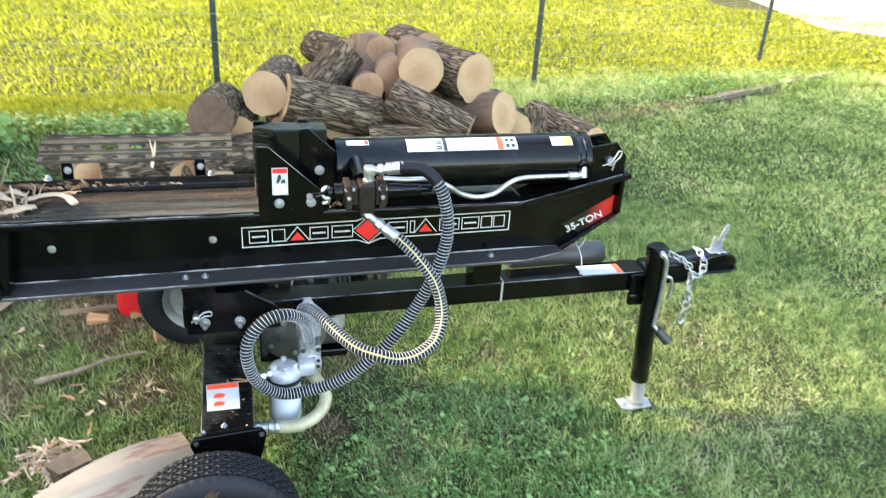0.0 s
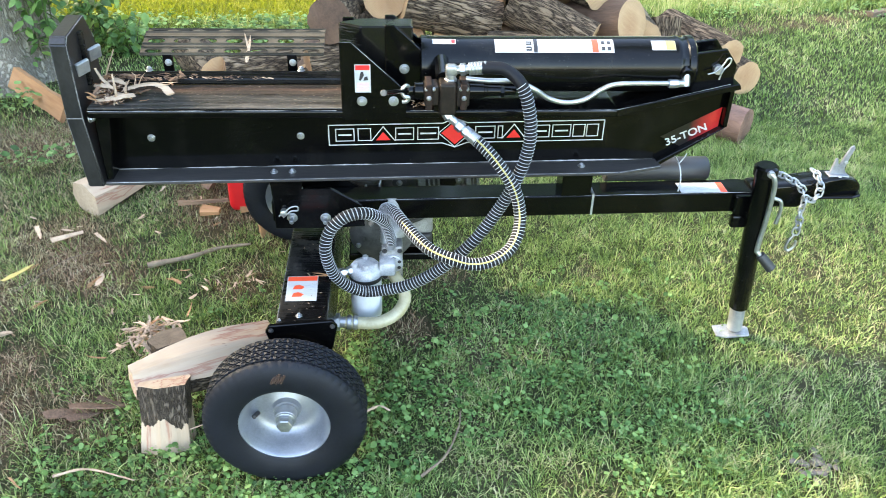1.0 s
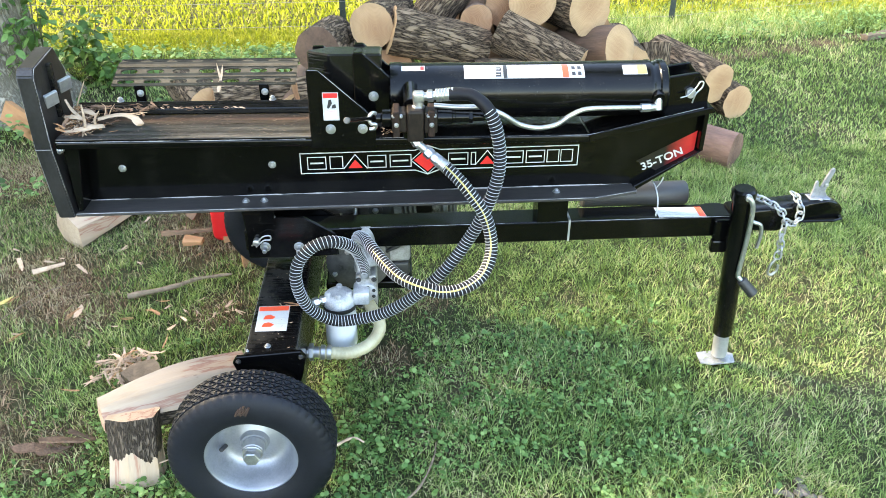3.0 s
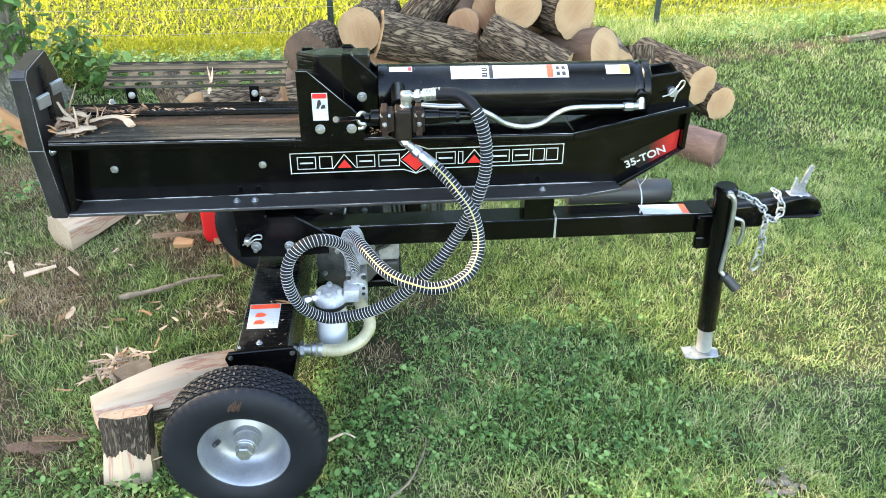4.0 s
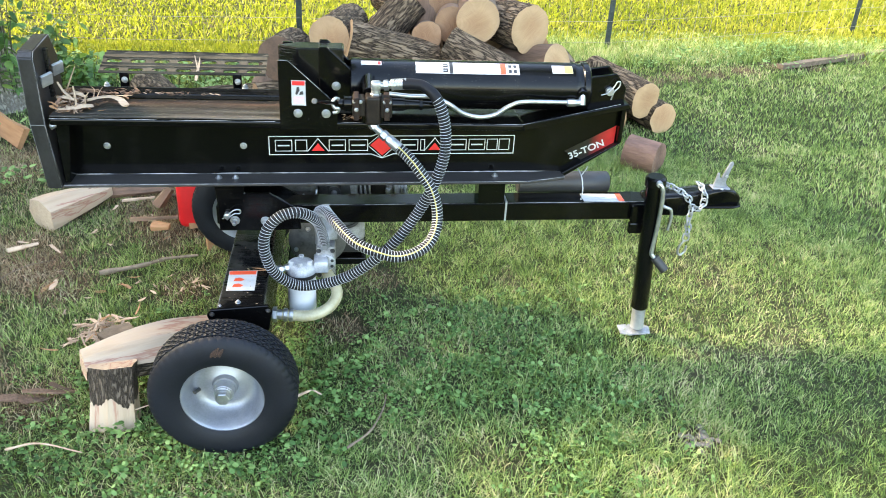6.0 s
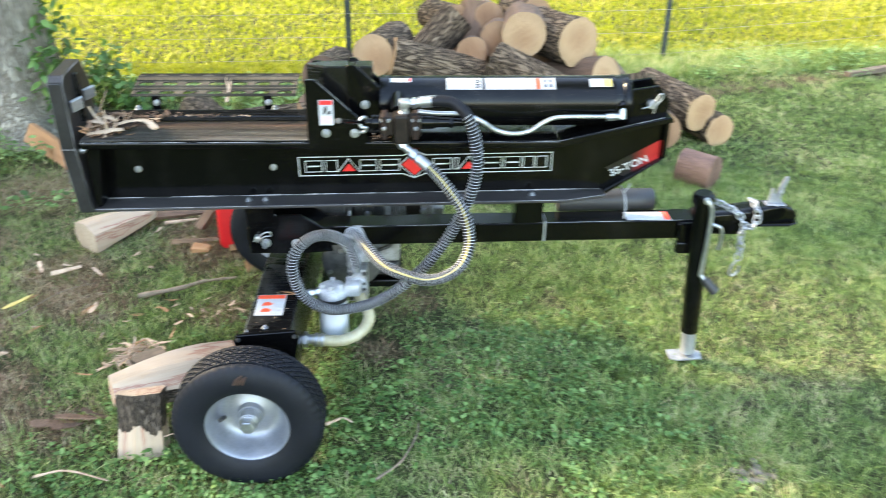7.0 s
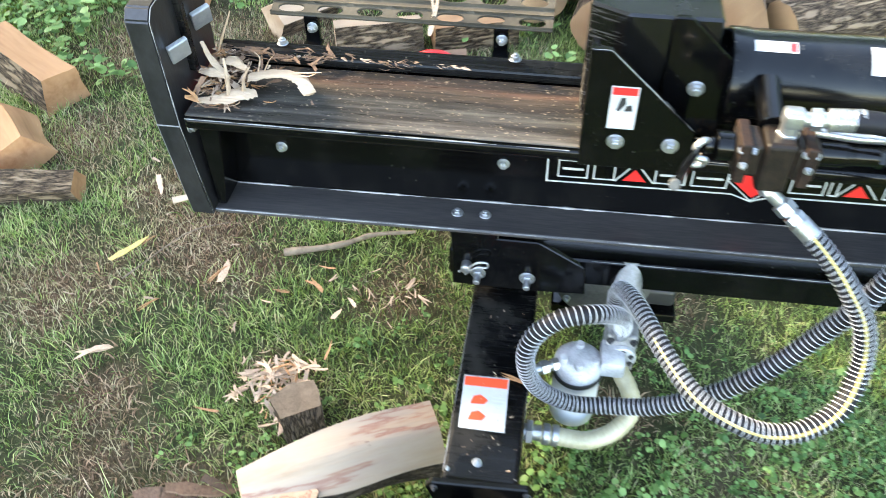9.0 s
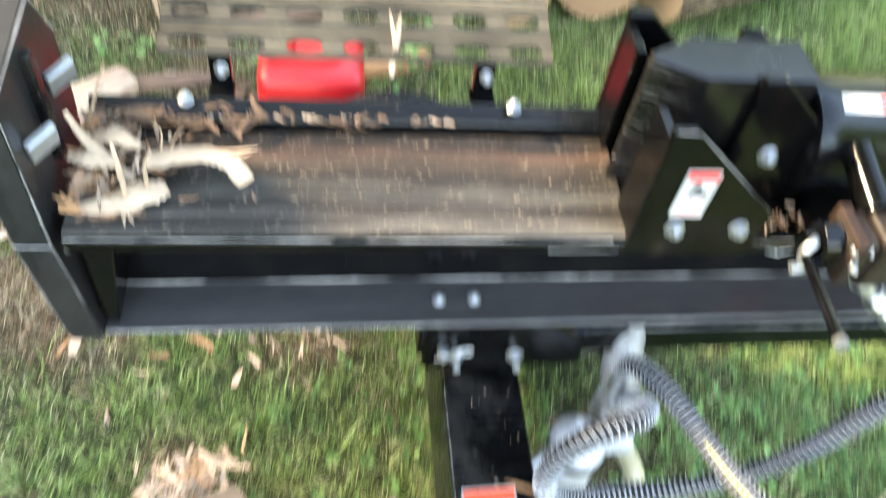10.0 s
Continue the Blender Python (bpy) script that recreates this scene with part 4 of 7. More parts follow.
# wheels
def wheel(cx, cy, s):
    """A pneumatic wheel with its centre at cx, cy; s: the side its face looks to."""
    c = Vector((cx, cy, 0.190))
    a, b = c, c + Vector((0, s, 0))
    R = 0.187
    rim = lathe([(0.0, 0.012), (0.030, 0.012), (0.034, 0.000), (0.044, -0.005), (0.056, -0.0085), (0.066, -0.0095), (0.076, -0.005), (0.084, 0.006), (0.090, 0.022), (0.094, 0.038), (0.098, 0.047), (0.103, 0.050), (0.108, 0.053), (0.108, 0.056), (0.103, 0.056), (0.098, 0.050), (0.094, 0.020), (0.094, -0.040), (0.108, -0.054), (0.094, -0.045), (0.086, -0.030), (0.0, -0.010)], a, b, 64)
    grow = Matrix.Translation(c) @ Matrix.Scale(1.035, 4) @ Matrix.Translation(-c)
    rim.transform(grow)
    rim = part("wheel", rim, M_rim, splitter, "galvanised steel wheel", smooth=35)
    k = bmesh.new()
    prof = [(0.104, -0.056), (0.112, -0.063), (0.130, -0.069), (0.150, -0.070), (0.166, -0.066), (0.176, -0.060), (0.1825, -0.053)]
    tread = []
    for g in range(9):
        y0 = -0.0480 + g * 0.0112
        edge = 0.1845 if g in (0, 8) else 0.1868
        tread += [(edge, y0, 1), (edge, y0 + 0.0066, 1)]
        if g < 8:
            tread += [(0.1805, y0 + 0.0074, 1), (0.1805, y0 + 0.0104, 1)]
    prof = [(r, y, 0) for r, y in prof] + tread + [(r, -y, 0) for r, y in prof[::-1]]
    seg = 208
    rings = []
    for i in range(seg):
        t = 2 * math.pi * i / seg
        z = (0.5, 0.0, -0.5, 0.0)[i % 4]
        ring = []
        for j, (r, y, tr) in enumerate(prof):
            if not tr and r > 0.170 and i % 4 == 0:
                r -= 0.0024
            if tr and r > 0.182 and (i + 2 * (j // 4 % 2)) % 4 == 0:
                r -= 0.0030
            ring.append(k.verts.new((r * math.cos(t), r * math.sin(t), y + (0.0044 * z if tr else 0))))
        rings.append(ring)
    for i in range(seg):
        p, q = rings[i], rings[(i + 1) % seg]
        for j in range(len(prof) - 1):
            k.faces.new((p[j], q[j], q[j + 1], p[j + 1]))
    bmesh.ops.recalc_face_normals(k, faces=k.faces[:])
    for v in k.verts:
        v.co.z = v.co.z * 0.84 + 0.0112
    k.transform(grow @ frame_from(a, b)[0])
    part("tyre", k, M_rubber, rim, "black treaded rubber tyre, dusty", smooth=30)
    n = Vector((0, s, 0))
    hub = rod(c + n * 0.014, c + n * 0.040, 0.026, 28)
    part("hub", hub, M_galv, rim, smooth=40)
    cap = rod(c + n * 0.040, c + n * 0.045, 0.0235, 28)
    rod(c + n * 0.045, c + n * 0.064, 0.0195, 6, bevel=0.002, bm=cap)
    part("axle_nut", cap, M_zinc, rim, smooth=35)
    e = c + Vector((-0.070, -s * 0.002, -0.014))
    part("valve_stem", rod(e, e + Vector((-0.008, s * 0.022, 0.006)), 0.0055, 12), M_plastic, rim, smooth=40)
    part("spindle", rod(c - n * 0.01, c - n * 0.12, 0.019, 20), M_black, rim, smooth=40)


wheel(0.373, -0.552, -1)
wheel(0.305, 0.545, 1)
M_rust = surf("rust_smear", (0.022, 0.011, 0.007), (0.050, 0.023, 0.013), 60, 300, (0.8, 0.95), 0, 0.3, 0.0005)
for i in range(5):
    x0 = 0.356 + 0.0055 * i
    bm = sweep(smooth_path([(x0, -0.6250, 0.334 + 0.002 * (i % 2)), (x0 + 0.004, -0.6245, 0.344), (x0 + 0.010, -0.6225, 0.352 + 0.004 * (i % 3))]), 0.0030, 5)
    part("rust_smear", bm, M_rust, splitter, "rusty smear on the tyre", smooth=60)

# log tray behind the bed: a sheet folded along its middle, pierced by two rows of slots
def tray_sheet():
    k = bmesh.new()
    n, x0, x1 = 7, -0.038, 0.452
    cell = (x1 - x0) / n
    lines = [(0.138, 0.829), (0.141, 0.831), (0.166, 0.839), (0.180, 0.842), (0.184, 0.844), (0.210, 0.8535), (0.226, 0.858), (0.234, 0.859), (0.262, 0.858), (0.275, 0.853)]
    for i in range(n):
        xa, xb = x0 + i * cell, x0 + (i + 1) * cell
        for j in range(len(lines) - 1):
            (ya, za), (yb, zb) = lines[j], lines[j + 1]
            if j not in (1, 4, 7):
                vs = [k.verts.new(p) for p in ((xa, ya, za), (xb, ya, za), (xb, yb, zb), (xa, yb, zb))]
                k.faces.new(vs)
                continue
            outer, inner = [], []
            m = 20
            for s in range(m):
                t = 2 * math.pi * (s + 0.5) / m
                c, d = math.cos(t), math.sin(t)
                f = 1 / max(abs(c), abs(d))
                u, v = 0.5 + 0.5 * c * f, 0.5 + 0.5 * d * f
                outer.append((u, v))
                inner.append((0.5 + 0.33 * math.copysign(abs(c) ** 0.6, c), 0.5 + 0.36 * d))
            pt = lambda u, v: (xa + (xb - xa) * u, ya + (yb - ya) * v, za + (zb - za) * v)
            o = [k.verts.new(pt(*q)) for q in outer]
            q2 = [k.verts.new(pt(*q)) for q in inner]
            for s in range(m):
                k.faces.new((o[s], o[(s + 1) % m], q2[(s + 1) % m], q2[s]))
    bmesh.ops.remove_doubles(k, verts=k.verts[:], dist=0.0004)
    bmesh.ops.recalc_face_normals(k, faces=k.faces[:])
    bmesh.ops.solidify(k, geom=k.faces[:], thickness=0.004)
    return k


M_tray = surf("dusty_tray_paint", (0.026, 0.023, 0.018), (0.085, 0.072, 0.053), 9, 160, (0.7, 0.9), 0.0, 0.15, 0.0006, c3=(0.05, 0.042, 0.03))
M_tray.node_tree.nodes["Principled BSDF"].inputs["Specular IOR Level"].default_value = 0.2
tray = part("log_tray", tray_sheet(), M_tray, splitter, "dusty black steel log tray pierced by two rows of slots")
for x in (0.034, 0.366):
    bm = box(x - 0.013, x + 0.013, 0.138, 0.150, 0.770, 0.830, 0.002)
    box(x - 0.016, x + 0.016, 0.094, 0.150, 0.772, 0.780, 0.002, bm)
    clip = part("tray_bracket", bm, M_black, tray)
    part("bolt", hex_bolt((x + 0.002, 0.138, 0.808), (0, -1, 0), 0.0072, h=0.008), M_zinc, clip)
    part("bolt", hex_bolt((x - 0.035 if x < 0.2 else x + 0.03, 0.081, 0.806), (0, 0, 1), 0.0072), M_zinc, clip)

# engine slung behind the drawbar
bm = box(0.50, 0.76, 0.075, 0.30, 0.20, 0.225, 0.004)
base = part("engine_mount", bm, M_black, splitter)
bm = box(0.53, 0.72, 0.12, 0.32, 0.225, 0.40, 0.02)
box(0.60, 0.80, 0.16, 0.29, 0.34, 0.46, 0.015, bm)
lathe([(0, 0), (0.085, 0), (0.095, 0.012), (0.095, 0.05), (0.06, 0.065), (0, 0.065)], (0.60, 0.12, 0.30), (0.60, 0.0, 0.30), 36, bm)
engine = part("engine", bm, M_engine, splitter, "grey petrol engine half hidden behind the beam", smooth=35)
bm = bmesh.new()
for i in range(9):
    box(0.80 + 0.011 * i, 0.804 + 0.011 * i, 0.15, 0.30, 0.35, 0.455, 0.001, bm)
box(0.80, 0.90, 0.17, 0.28, 0.37, 0.44, 0.004, bm)
part("cooling_fins", bm, M_cast, engine)
bm = box(0.52, 0.60, 0.115, 0.21, 0.40, 0.52, 0.02)
part("air_cleaner", bm, M_plastic, engine)
bm = box(0.655, 0.752, 0.085, 0.20, 0.238, 0.286, 0.010, seg=3)
part("sump_cover", bm, M_plastic, engine, smooth=40)
bm = sweep(smooth_path([(0.66, 0.10, 0.30), (0.69, 0.07, 0.34), (0.73, 0.08, 0.36), (0.74, 0.12, 0.42)]), 0.006, 8)
part("fuel_line", bm, M_plastic, engine, smooth=60)
for x, z in ((0.53, 0.27), (0.57, 0.345), (0.645, 0.31), (0.60, 0.24)):
    part("bolt", hex_bolt((x, 0.055, z), (0, -1, 0), 0.006), M_zinc, engine)

bm = box(0.44, 0.60, 0.10, 0.26, 0.44, 0.545, 0.02, seg=3)
part("air_duct", bm, M_engine, engine)
bm = sweep(smooth_path([(0.555, 0.10, 0.45), (0.565, 0.08, 0.425), (0.59, 0.075, 0.43), (0.60, 0.09, 0.47)]), 0.004, 8)
part("throttle_link", bm, M_zinc, engine, smooth=60)
bm = rod((0.655, 0.14, 0.448), (0.655, 0.115, 0.448), 0.021, 24)
cap = part("oil_cap", bm, M_plastic, engine, smooth=40)
part("bolt", hex_bolt((0.655, 0.115, 0.448), (0, -1, 0), 0.007), M_zinc, cap)
bm = box(0.672, 0.706, 0.12, 0.20, 0.41, 0.52, 0.004)
part("ignition_coil", bm, M_plastic, engine)
for i, x in enumerate((0.712, 0.730, 0.744, 0.758, 0.772)):
    bm = prism([(x, 0.41), (x + (0.018 if i == 0 else 0.006), 0.41), (x - 0.012 + (0.018 if i == 0 else 0.006), 0.53), (x - 0.012, 0.53)], "y", 0.125, 0.24, 0.001)
    part("fin", bm, M_cast, engine)
bm = box(0.775, 0.825, 0.13, 0.24, 0.42, 0.52, 0.012, seg=3)
part("carburettor", bm, M_grimy, engine)
part("bolt", hex_bolt((0.832, 0.125, 0.452), (0, -1, 0), 0.008), M_zinc, engine)
bm = prism([(0.858, 0.41), (0.872, 0.41), (0.858, 0.53), (0.842, 0.53)], "y", 0.12, 0.22, 0.002)
part("heat_shield", bm, M_cast, engine)
bm = box(0.665, 0.755, 0.09, 0.18, 0.285, 0.375, 0.012, seg=3)
part("gear_case", bm, M_cast, engine)
bm = box(0.53, 0.585, 0.095, 0.115, 0.245, 0.30, 0.004)
part("cover_plate", bm, M_cast, engine)
part("bolt", hex_bolt((0.562, 0.095, 0.236), (0, -1, 0), 0.006), M_zinc, engine)

# ---- ground ----
def ground_z(x, y):
    return 0.012 * noise.noise((x * 0.9, y * 0.9, 0.3)) + 0.006 * noise.noise((x * 3.1, y * 3.1, 7.0))


xs = sorted(set([round(-2.6 + 0.07 * i, 3) for i in range(110)] + [-3.2, -4, -5, -7, -10, -15, -25, -45, -90, -200, -500, 5.6, 6.2, 7, 8, 9.5, 12, 16, 24, 40, 80, 200, 500]))
ys = sorted(set([round(-2.6 + 0.07 * i, 3) for i in range(105)] + [-3.2, -4, -5, -7, -10, -20, -60, -200, -500, 5.2, 5.8, 6.6, 8, 10, 13, 18, 28, 50, 100, 250, 600]))
bm = bmesh.new()
vv = [[bm.verts.new((x, y, ground_z(x, y) if abs(x) < 12 and abs(y) < 12 else 0.0)) for y in ys] for x in xs]
for i in range(len(xs) - 1):
    for j in range(len(ys) - 1):
        bm.faces.new((vv[i][j], vv[i + 1][j], vv[i + 1][j + 1], vv[i][j + 1]))


def ground_material():
    m, t, p = nodes_of("turf_soil")
    a, b, c = noise_node(t, 1.6, 5, 0.6), noise_node(t, 28, 6, 0.7), noise_node(t, 160, 3, 0.6)
    turf = ramp(t, b.outputs[0], [(0.30, (0.016, 0.021, 0.009)), (0.55, (0.042, 0.046, 0.020)), (0.75, (0.105, 0.090, 0.050))]).outputs[0]
    soil = ramp(t, c.outputs[0], [(0.3, (0.040, 0.028, 0.018)), (0.7, (0.17, 0.12, 0.078))]).outputs[0]
    col = mix(t, ramp(t, a.outputs[0], [(0.54, (0, 0, 0)), (0.72, (0.45,) * 3)]).outputs[0], turf, soil)
    at = t.nodes.new("ShaderNodeAttribute")
    at.attribute_name = "soil"
    dry = ramp(t, c.outputs[0], [(0.3, (0.042, 0.025, 0.015)), (0.55, (0.098, 0.060, 0.037)), (0.75, (0.20, 0.132, 0.086))]).outputs[0]
    col = mix(t, at.outputs["Fac"], col, dry)
    link(t, col, p.inputs["Base Color"])
    p.inputs["Roughness"].default_value = 0.95
    p.inputs["Specular IOR Level"].default_value = 0.1
    bump(t, p, b.outputs[0], 0.7, 0.02)
    return m


ground = part("ground", bm, ground_material(), None, smooth=80)
tagged(ground, "green lawn soil with thin bare and leaf-strewn patches", "ground", kind="structure")

# ---- grass ----
def leaf_material(name, stops, scale=1.3, trans=0.35, gloss=0.35):
    """Leaf tissue that lets some light through; colour from blade to blade and from patch to patch."""
    m, t, p = nodes_of(name)
    geo = t.nodes.new("ShaderNodeNewGeometry")
    a = noise_node(t, scale, 4, 0.6)
    add = t.nodes.new("ShaderNodeMath")
    add.operation = "MULTIPLY_ADD"
    link(t, geo.outputs["Random Per Island"], add.inputs[0])
    add.inputs[1].default_value = 0.80
    sub = t.nodes.new("ShaderNodeMath")
    sub.operation = "MULTIPLY_ADD"
    link(t, a.outputs[0], sub.inputs[0])
    sub.inputs[1].default_value, sub.inputs[2].default_value = 1.2, -0.52
    link(t, sub.outputs[0], add.inputs[2])
    tuft = noise_node(t, scale * 9, 2, 0.5)
    more = t.nodes.new("ShaderNodeMath")
    more.operation = "MULTIPLY_ADD"
    link(t, tuft.outputs[0], more.inputs[0])
    more.inputs[1].default_value = 0.9
    less = t.nodes.new("ShaderNodeMath")
    less.operation, less.inputs[1].default_value = "ADD", -0.43
    link(t, add.outputs[0], less.inputs[0])
    link(t, less.outputs[0], more.inputs[2])
    col = ramp(t, more.outputs[0], stops).outputs[0]
    link(t, col, p.inputs["Base Color"])
    p.inputs["Roughness"].default_value = 1 - gloss
    p.inputs["Specular IOR Level"].default_value = 0.35
    tr = t.nodes.new("ShaderNodeBsdfTranslucent")
    link(t, mix(t, 0.35, col, (0.40, 0.52, 0.04)), tr.inputs[0])
    mx = t.nodes.new("ShaderNodeMixShader")
    mx.inputs[0].default_value = trans
    out = t.nodes["Material Output"]
    link(t, p.outputs[0], mx.inputs[1])
    link(t, tr.outputs[0], mx.inputs[2])
    link(t, mx.outputs[0], out.inputs[0])
    return m


M_grass = leaf_material("grass_blades", [(0.0, (0.014, 0.034, 0.012)), (0.28, (0.078, 0.145, 0.042)), (0.55, (0.215, 0.320, 0.088)), (0.80, (0.40, 0.47, 0.18)), (1.0, (0.60, 0.51, 0.30))], 1.6, 0.28, 0.45)
# meadow blades: the yellow of sunlight is put into their colour
M_sunlit_field = leaf_material("sunlit_field_grass", [(0.0, (0.06, 0.085, 0.008)), (0.45, (0.17, 0.19, 0.014)), (0.8, (0.27, 0.26, 0.025)), (1.0, (0.42, 0.38, 0.10))], 0.7, 0.45)
M_weed = leaf_material("weed_leaves", [(0.0, (0.020, 0.060, 0.017)), (0.45, (0.105, 0.215, 0.060)), (1.0, (0.29, 0.43, 0.155))], 2.0, 0.28, 0.50)
M_clover = leaf_material("clover_leaves", [(0.0, (0.018, 0.056, 0.016)), (0.5, (0.088, 0.190, 0.052)), (1.0, (0.25, 0.39, 0.13))], 2.0, 0.30, 0.46)
M_straw = leaf_material("dry_straw", [(0.0, (0.20, 0.15, 0.08)), (0.6, (0.36, 0.29, 0.17)), (1.0, (0.50, 0.43, 0.28))], 3.0, 0.15, 0.3)

M_litter = leaf_material("brown_litter", [(0.0, (0.055, 0.029, 0.017)), (0.4, (0.165, 0.092, 0.053)), (0.75, (0.31, 0.195, 0.120)), (1.0, (0.48, 0.34, 0.225))], 5.0, 0.05, 0.2)
rng = np.random.default_rng(5)
# bare and thin patches of the lawn: centre, radius
BARE = [(4.15, 3.36, 0.14), (4.6, 3.54, 0.12), (4.9, 3.67, 0.12), (5.2, 3.8, 0.12), (-0.45, 1.48, 0.26), (-0.12, 1.22, 0.24), (0.25, 1.22, 0.22), (2.75, 2.92, 0.14), (3.0, 3.02, 0.14), (3.25, 3.10, 0.13), (3.55, 3.22, 0.13), (3.85, 3.34, 0.12), (-0.32, 0.28, 0.16), (0.12, 0.26, 0.13), (-0.75, 0.15, 0.22), (-0.42, -0.44, 0.15), (1.12, -0.66, 0.08), (0.78, 0.30, 0.12), (-0.7, -0.5, 0.18), (1.30, 0.30, 0.06), (-0.46, 0.43, 0.20), (-0.20, -0.36, 0.13), (-0.41, -0.29, 0.13), (-0.50, -0.15, 0.14), (1.706, -0.618, 0.075), (0.0, 0.75, 0.25), (-0.95, 1.35, 0.35), (-0.65, 0.55, 0.12), (0.3, 0.6, 0.2), (0.68, -0.02, 0.10), (-1.0, 0.75, 0.2), (-0.12, -0.03, 0.08), (-0.46, 0.49, 0.13), (-0.54, 0.62, 0.11), (-0.14, 0.94, 0.16), (-0.05, 0.70, 0.14), (-0.44, 0.30, 0.12)]


soil = ground.data.attributes.new("soil", "FLOAT", "POINT")
worth = []
for v in ground.data.vertices:
    k = 0.0
    for cx, cy, r in BARE:
        if cx > 0.9 and cy < 2:
            continue
        k = max(k, 0.98 - math.hypot(v.co.x - cx, v.co.y - cy) / r + 0.35 * noise.noise((v.co.x * 9, v.co.y * 9, 1.0)))
    worth.append(min(1.0, max(0.0, k * 1.1)))
soil.data.foreach_set("value", worth)


def patch_noise(x, y, f, seed):
    """Cheap smooth noise for arrays: a few sines with turned axes."""
    r = np.random.default_rng(seed)
    s = 0
    for k in range(5):
        a, ph, g = r.uniform(0, 6.28), r.uniform(0, 6.28), f * r.uniform(0.6, 1.7)
        s = s + np.sin((x * np.cos(a) + y * np.sin(a)) * g + ph)
    return s / 3.0


def zs_of(x, y):
    return np.array([ground_z(a, b) for a, b in zip(x, y)])


def blades(name, x, y, height, width, lean, material, label, category, way=None):
    """Grass: each blade a tapered, bent strip of two quads and a tip."""
    n = len(x)
    z = zs_of(x, y) - 0.004
    a = rng.uniform(0, 2 * np.pi, n)
    ln = lean * rng.uniform(0.15, 1.0, n)
    la = rng.uniform(0, 2 * np.pi, n) if way is None else way + rng.normal(0, 0.55, n)
    h = height
    c, s = np.cos(a) * width / 2, np.sin(a) * width / 2
    V = np.zeros((n, 5, 3), np.float32)
    for k, (f, w) in enumerate(((0, 1), (0, -1), (0.55, 0.8), (0.55, -0.8), (1.0, 0))):
        off = ln * h * f ** 1.8
        V[:, k, 0] = x + w * c + np.cos(la) * off
        V[:, k, 1] = y + w * s + np.sin(la) * off
        V[:, k, 2] = z + h * f * np.sqrt(np.maximum(0.05, 1 - (ln * f) ** 2 * 0.5))
    i0 = (np.arange(n) * 5)[:, None]
    tri = np.concatenate([i0 + np.array([[0, 1, 3]]), i0 + np.array([[0, 3, 2]]), i0 + np.array([[2, 3, 4]])], 1).reshape(-1)
    me = bpy.data.meshes.new(name)
    me.vertices.add(n * 5)
    me.vertices.foreach_set("co", V.reshape(-1))
    me.loops.add(len(tri))
    me.loops.foreach_set("vertex_index", tri.astype(np.int32))
    me.polygons.add(len(tri) // 3)
    me.polygons.foreach_set("loop_start", np.arange(0, len(tri), 3, dtype=np.int32))
    me.update(calc_edges=True)
    me.materials.append(material)
    ob = new(name, me)
    return tagged(ob, label, category, kind="stuff")


def scatter(n, x0, x1, y0, y1, thin=True):
    x, y = rng.uniform(x0, x1, n), rng.uniform(y0, y1, n)
    keep = np.ones(n, bool)
    if thin:
        for cx, cy, r in BARE:
            d = np.hypot(x - cx, y - cy) / r + 0.25 * patch_noise(x, y, 22, 3)
            keep &= (d > 1) | (rng.uniform(size=n) < 0.30)
        g = patch_noise(x, y, 3.2, 11)
        keep &= rng.uniform(size=n) < np.clip(0.85 + 0.35 * g, 0.3, 1)
    return x[keep], y[keep]


# near lawn, thicker where the camera passes
x, y = scatter(440000, -1.7, 3.0, -1.35, 1.6)
tx, ty = scatter(12500, -1.7, 3.0, -1.35, 1.6)          # tufts that most blades stand in
pick = rng.integers(0, len(tx), int(len(x) * 0.62))
dx, dy = rng.normal(0, 0.017, len(pick)), rng.normal(0, 0.017, len(pick))
tall = rng.uniform(0.75, 1.38, len(tx))
way = np.concatenate([np.arctan2(dy, dx), rng.uniform(0, 2 * np.pi, len(x) - len(pick))])
grow = np.concatenate([tall[pick], np.full(len(x) - len(pick), 0.72)])
x, y = np.concatenate([tx[pick] + dx, x[len(pick):]]), np.concatenate([ty[pick] + dy, y[len(pick):]])
keep = rng.uniform(size=len(x)) < np.clip(0.80 + 0.4 * (x + 0.1), 0.75, 1.0)
x, y, way, grow = x[keep], y[keep], way[keep], grow[keep]
u = rng.uniform(size=len(x))
h = grow * (0.018 + 0.032 * u ** 2) * (1.0 + 0.35 * patch_noise(x, y, 2.6, 21)) + 0.004 * np.clip(x - 0.6, 0, 1)
blades("grass", x, y, np.clip(h, 0.012, 0.085), 0.0015 + 0.0020 * rng.uniform(size=len(x)) ** 1.5, 1.35, M_grass, "short uneven green lawn grass", "grass", way)
x, y = scatter(170000, -2.6, 6.0, 1.6, 4.3)
keep = (x > 0.9) | (y < 3.12)
x, y = x[keep], y[keep]
h = (0.024 + 0.020 * rng.uniform(size=len(x))) * (1.0 + 0.3 * patch_noise(x, y, 2.0, 22)) * np.where((y > 2.85 + 0.14 * np.maximum(x, 0)) & (y < 3.9), np.where(x < 2.2, 1.6, 2.6), 1.0)
blades("grass", x, y, np.clip(h, 0.015, 0.14), 0.0036 + 0.0024 * rng.uniform(size=len(x)), 1.1, M_grass, "green lawn grass, longer along the fence", "grass")
x, y = scatter(90000, 3.0, 6.5, -1.2, 1.7)
blades("grass", x, y, 0.024 + 0.022 * rng.uniform(size=len(x)), 0.0028 + 0.0024 * rng.uniform(size=len(x)), 1.1, M_grass, "green lawn grass", "grass")
# the sunlit-coloured blades begin here, where the bright ground starts
x, y = scatter(24000, -2.6, 0.9, 3.08, 3.6, False)
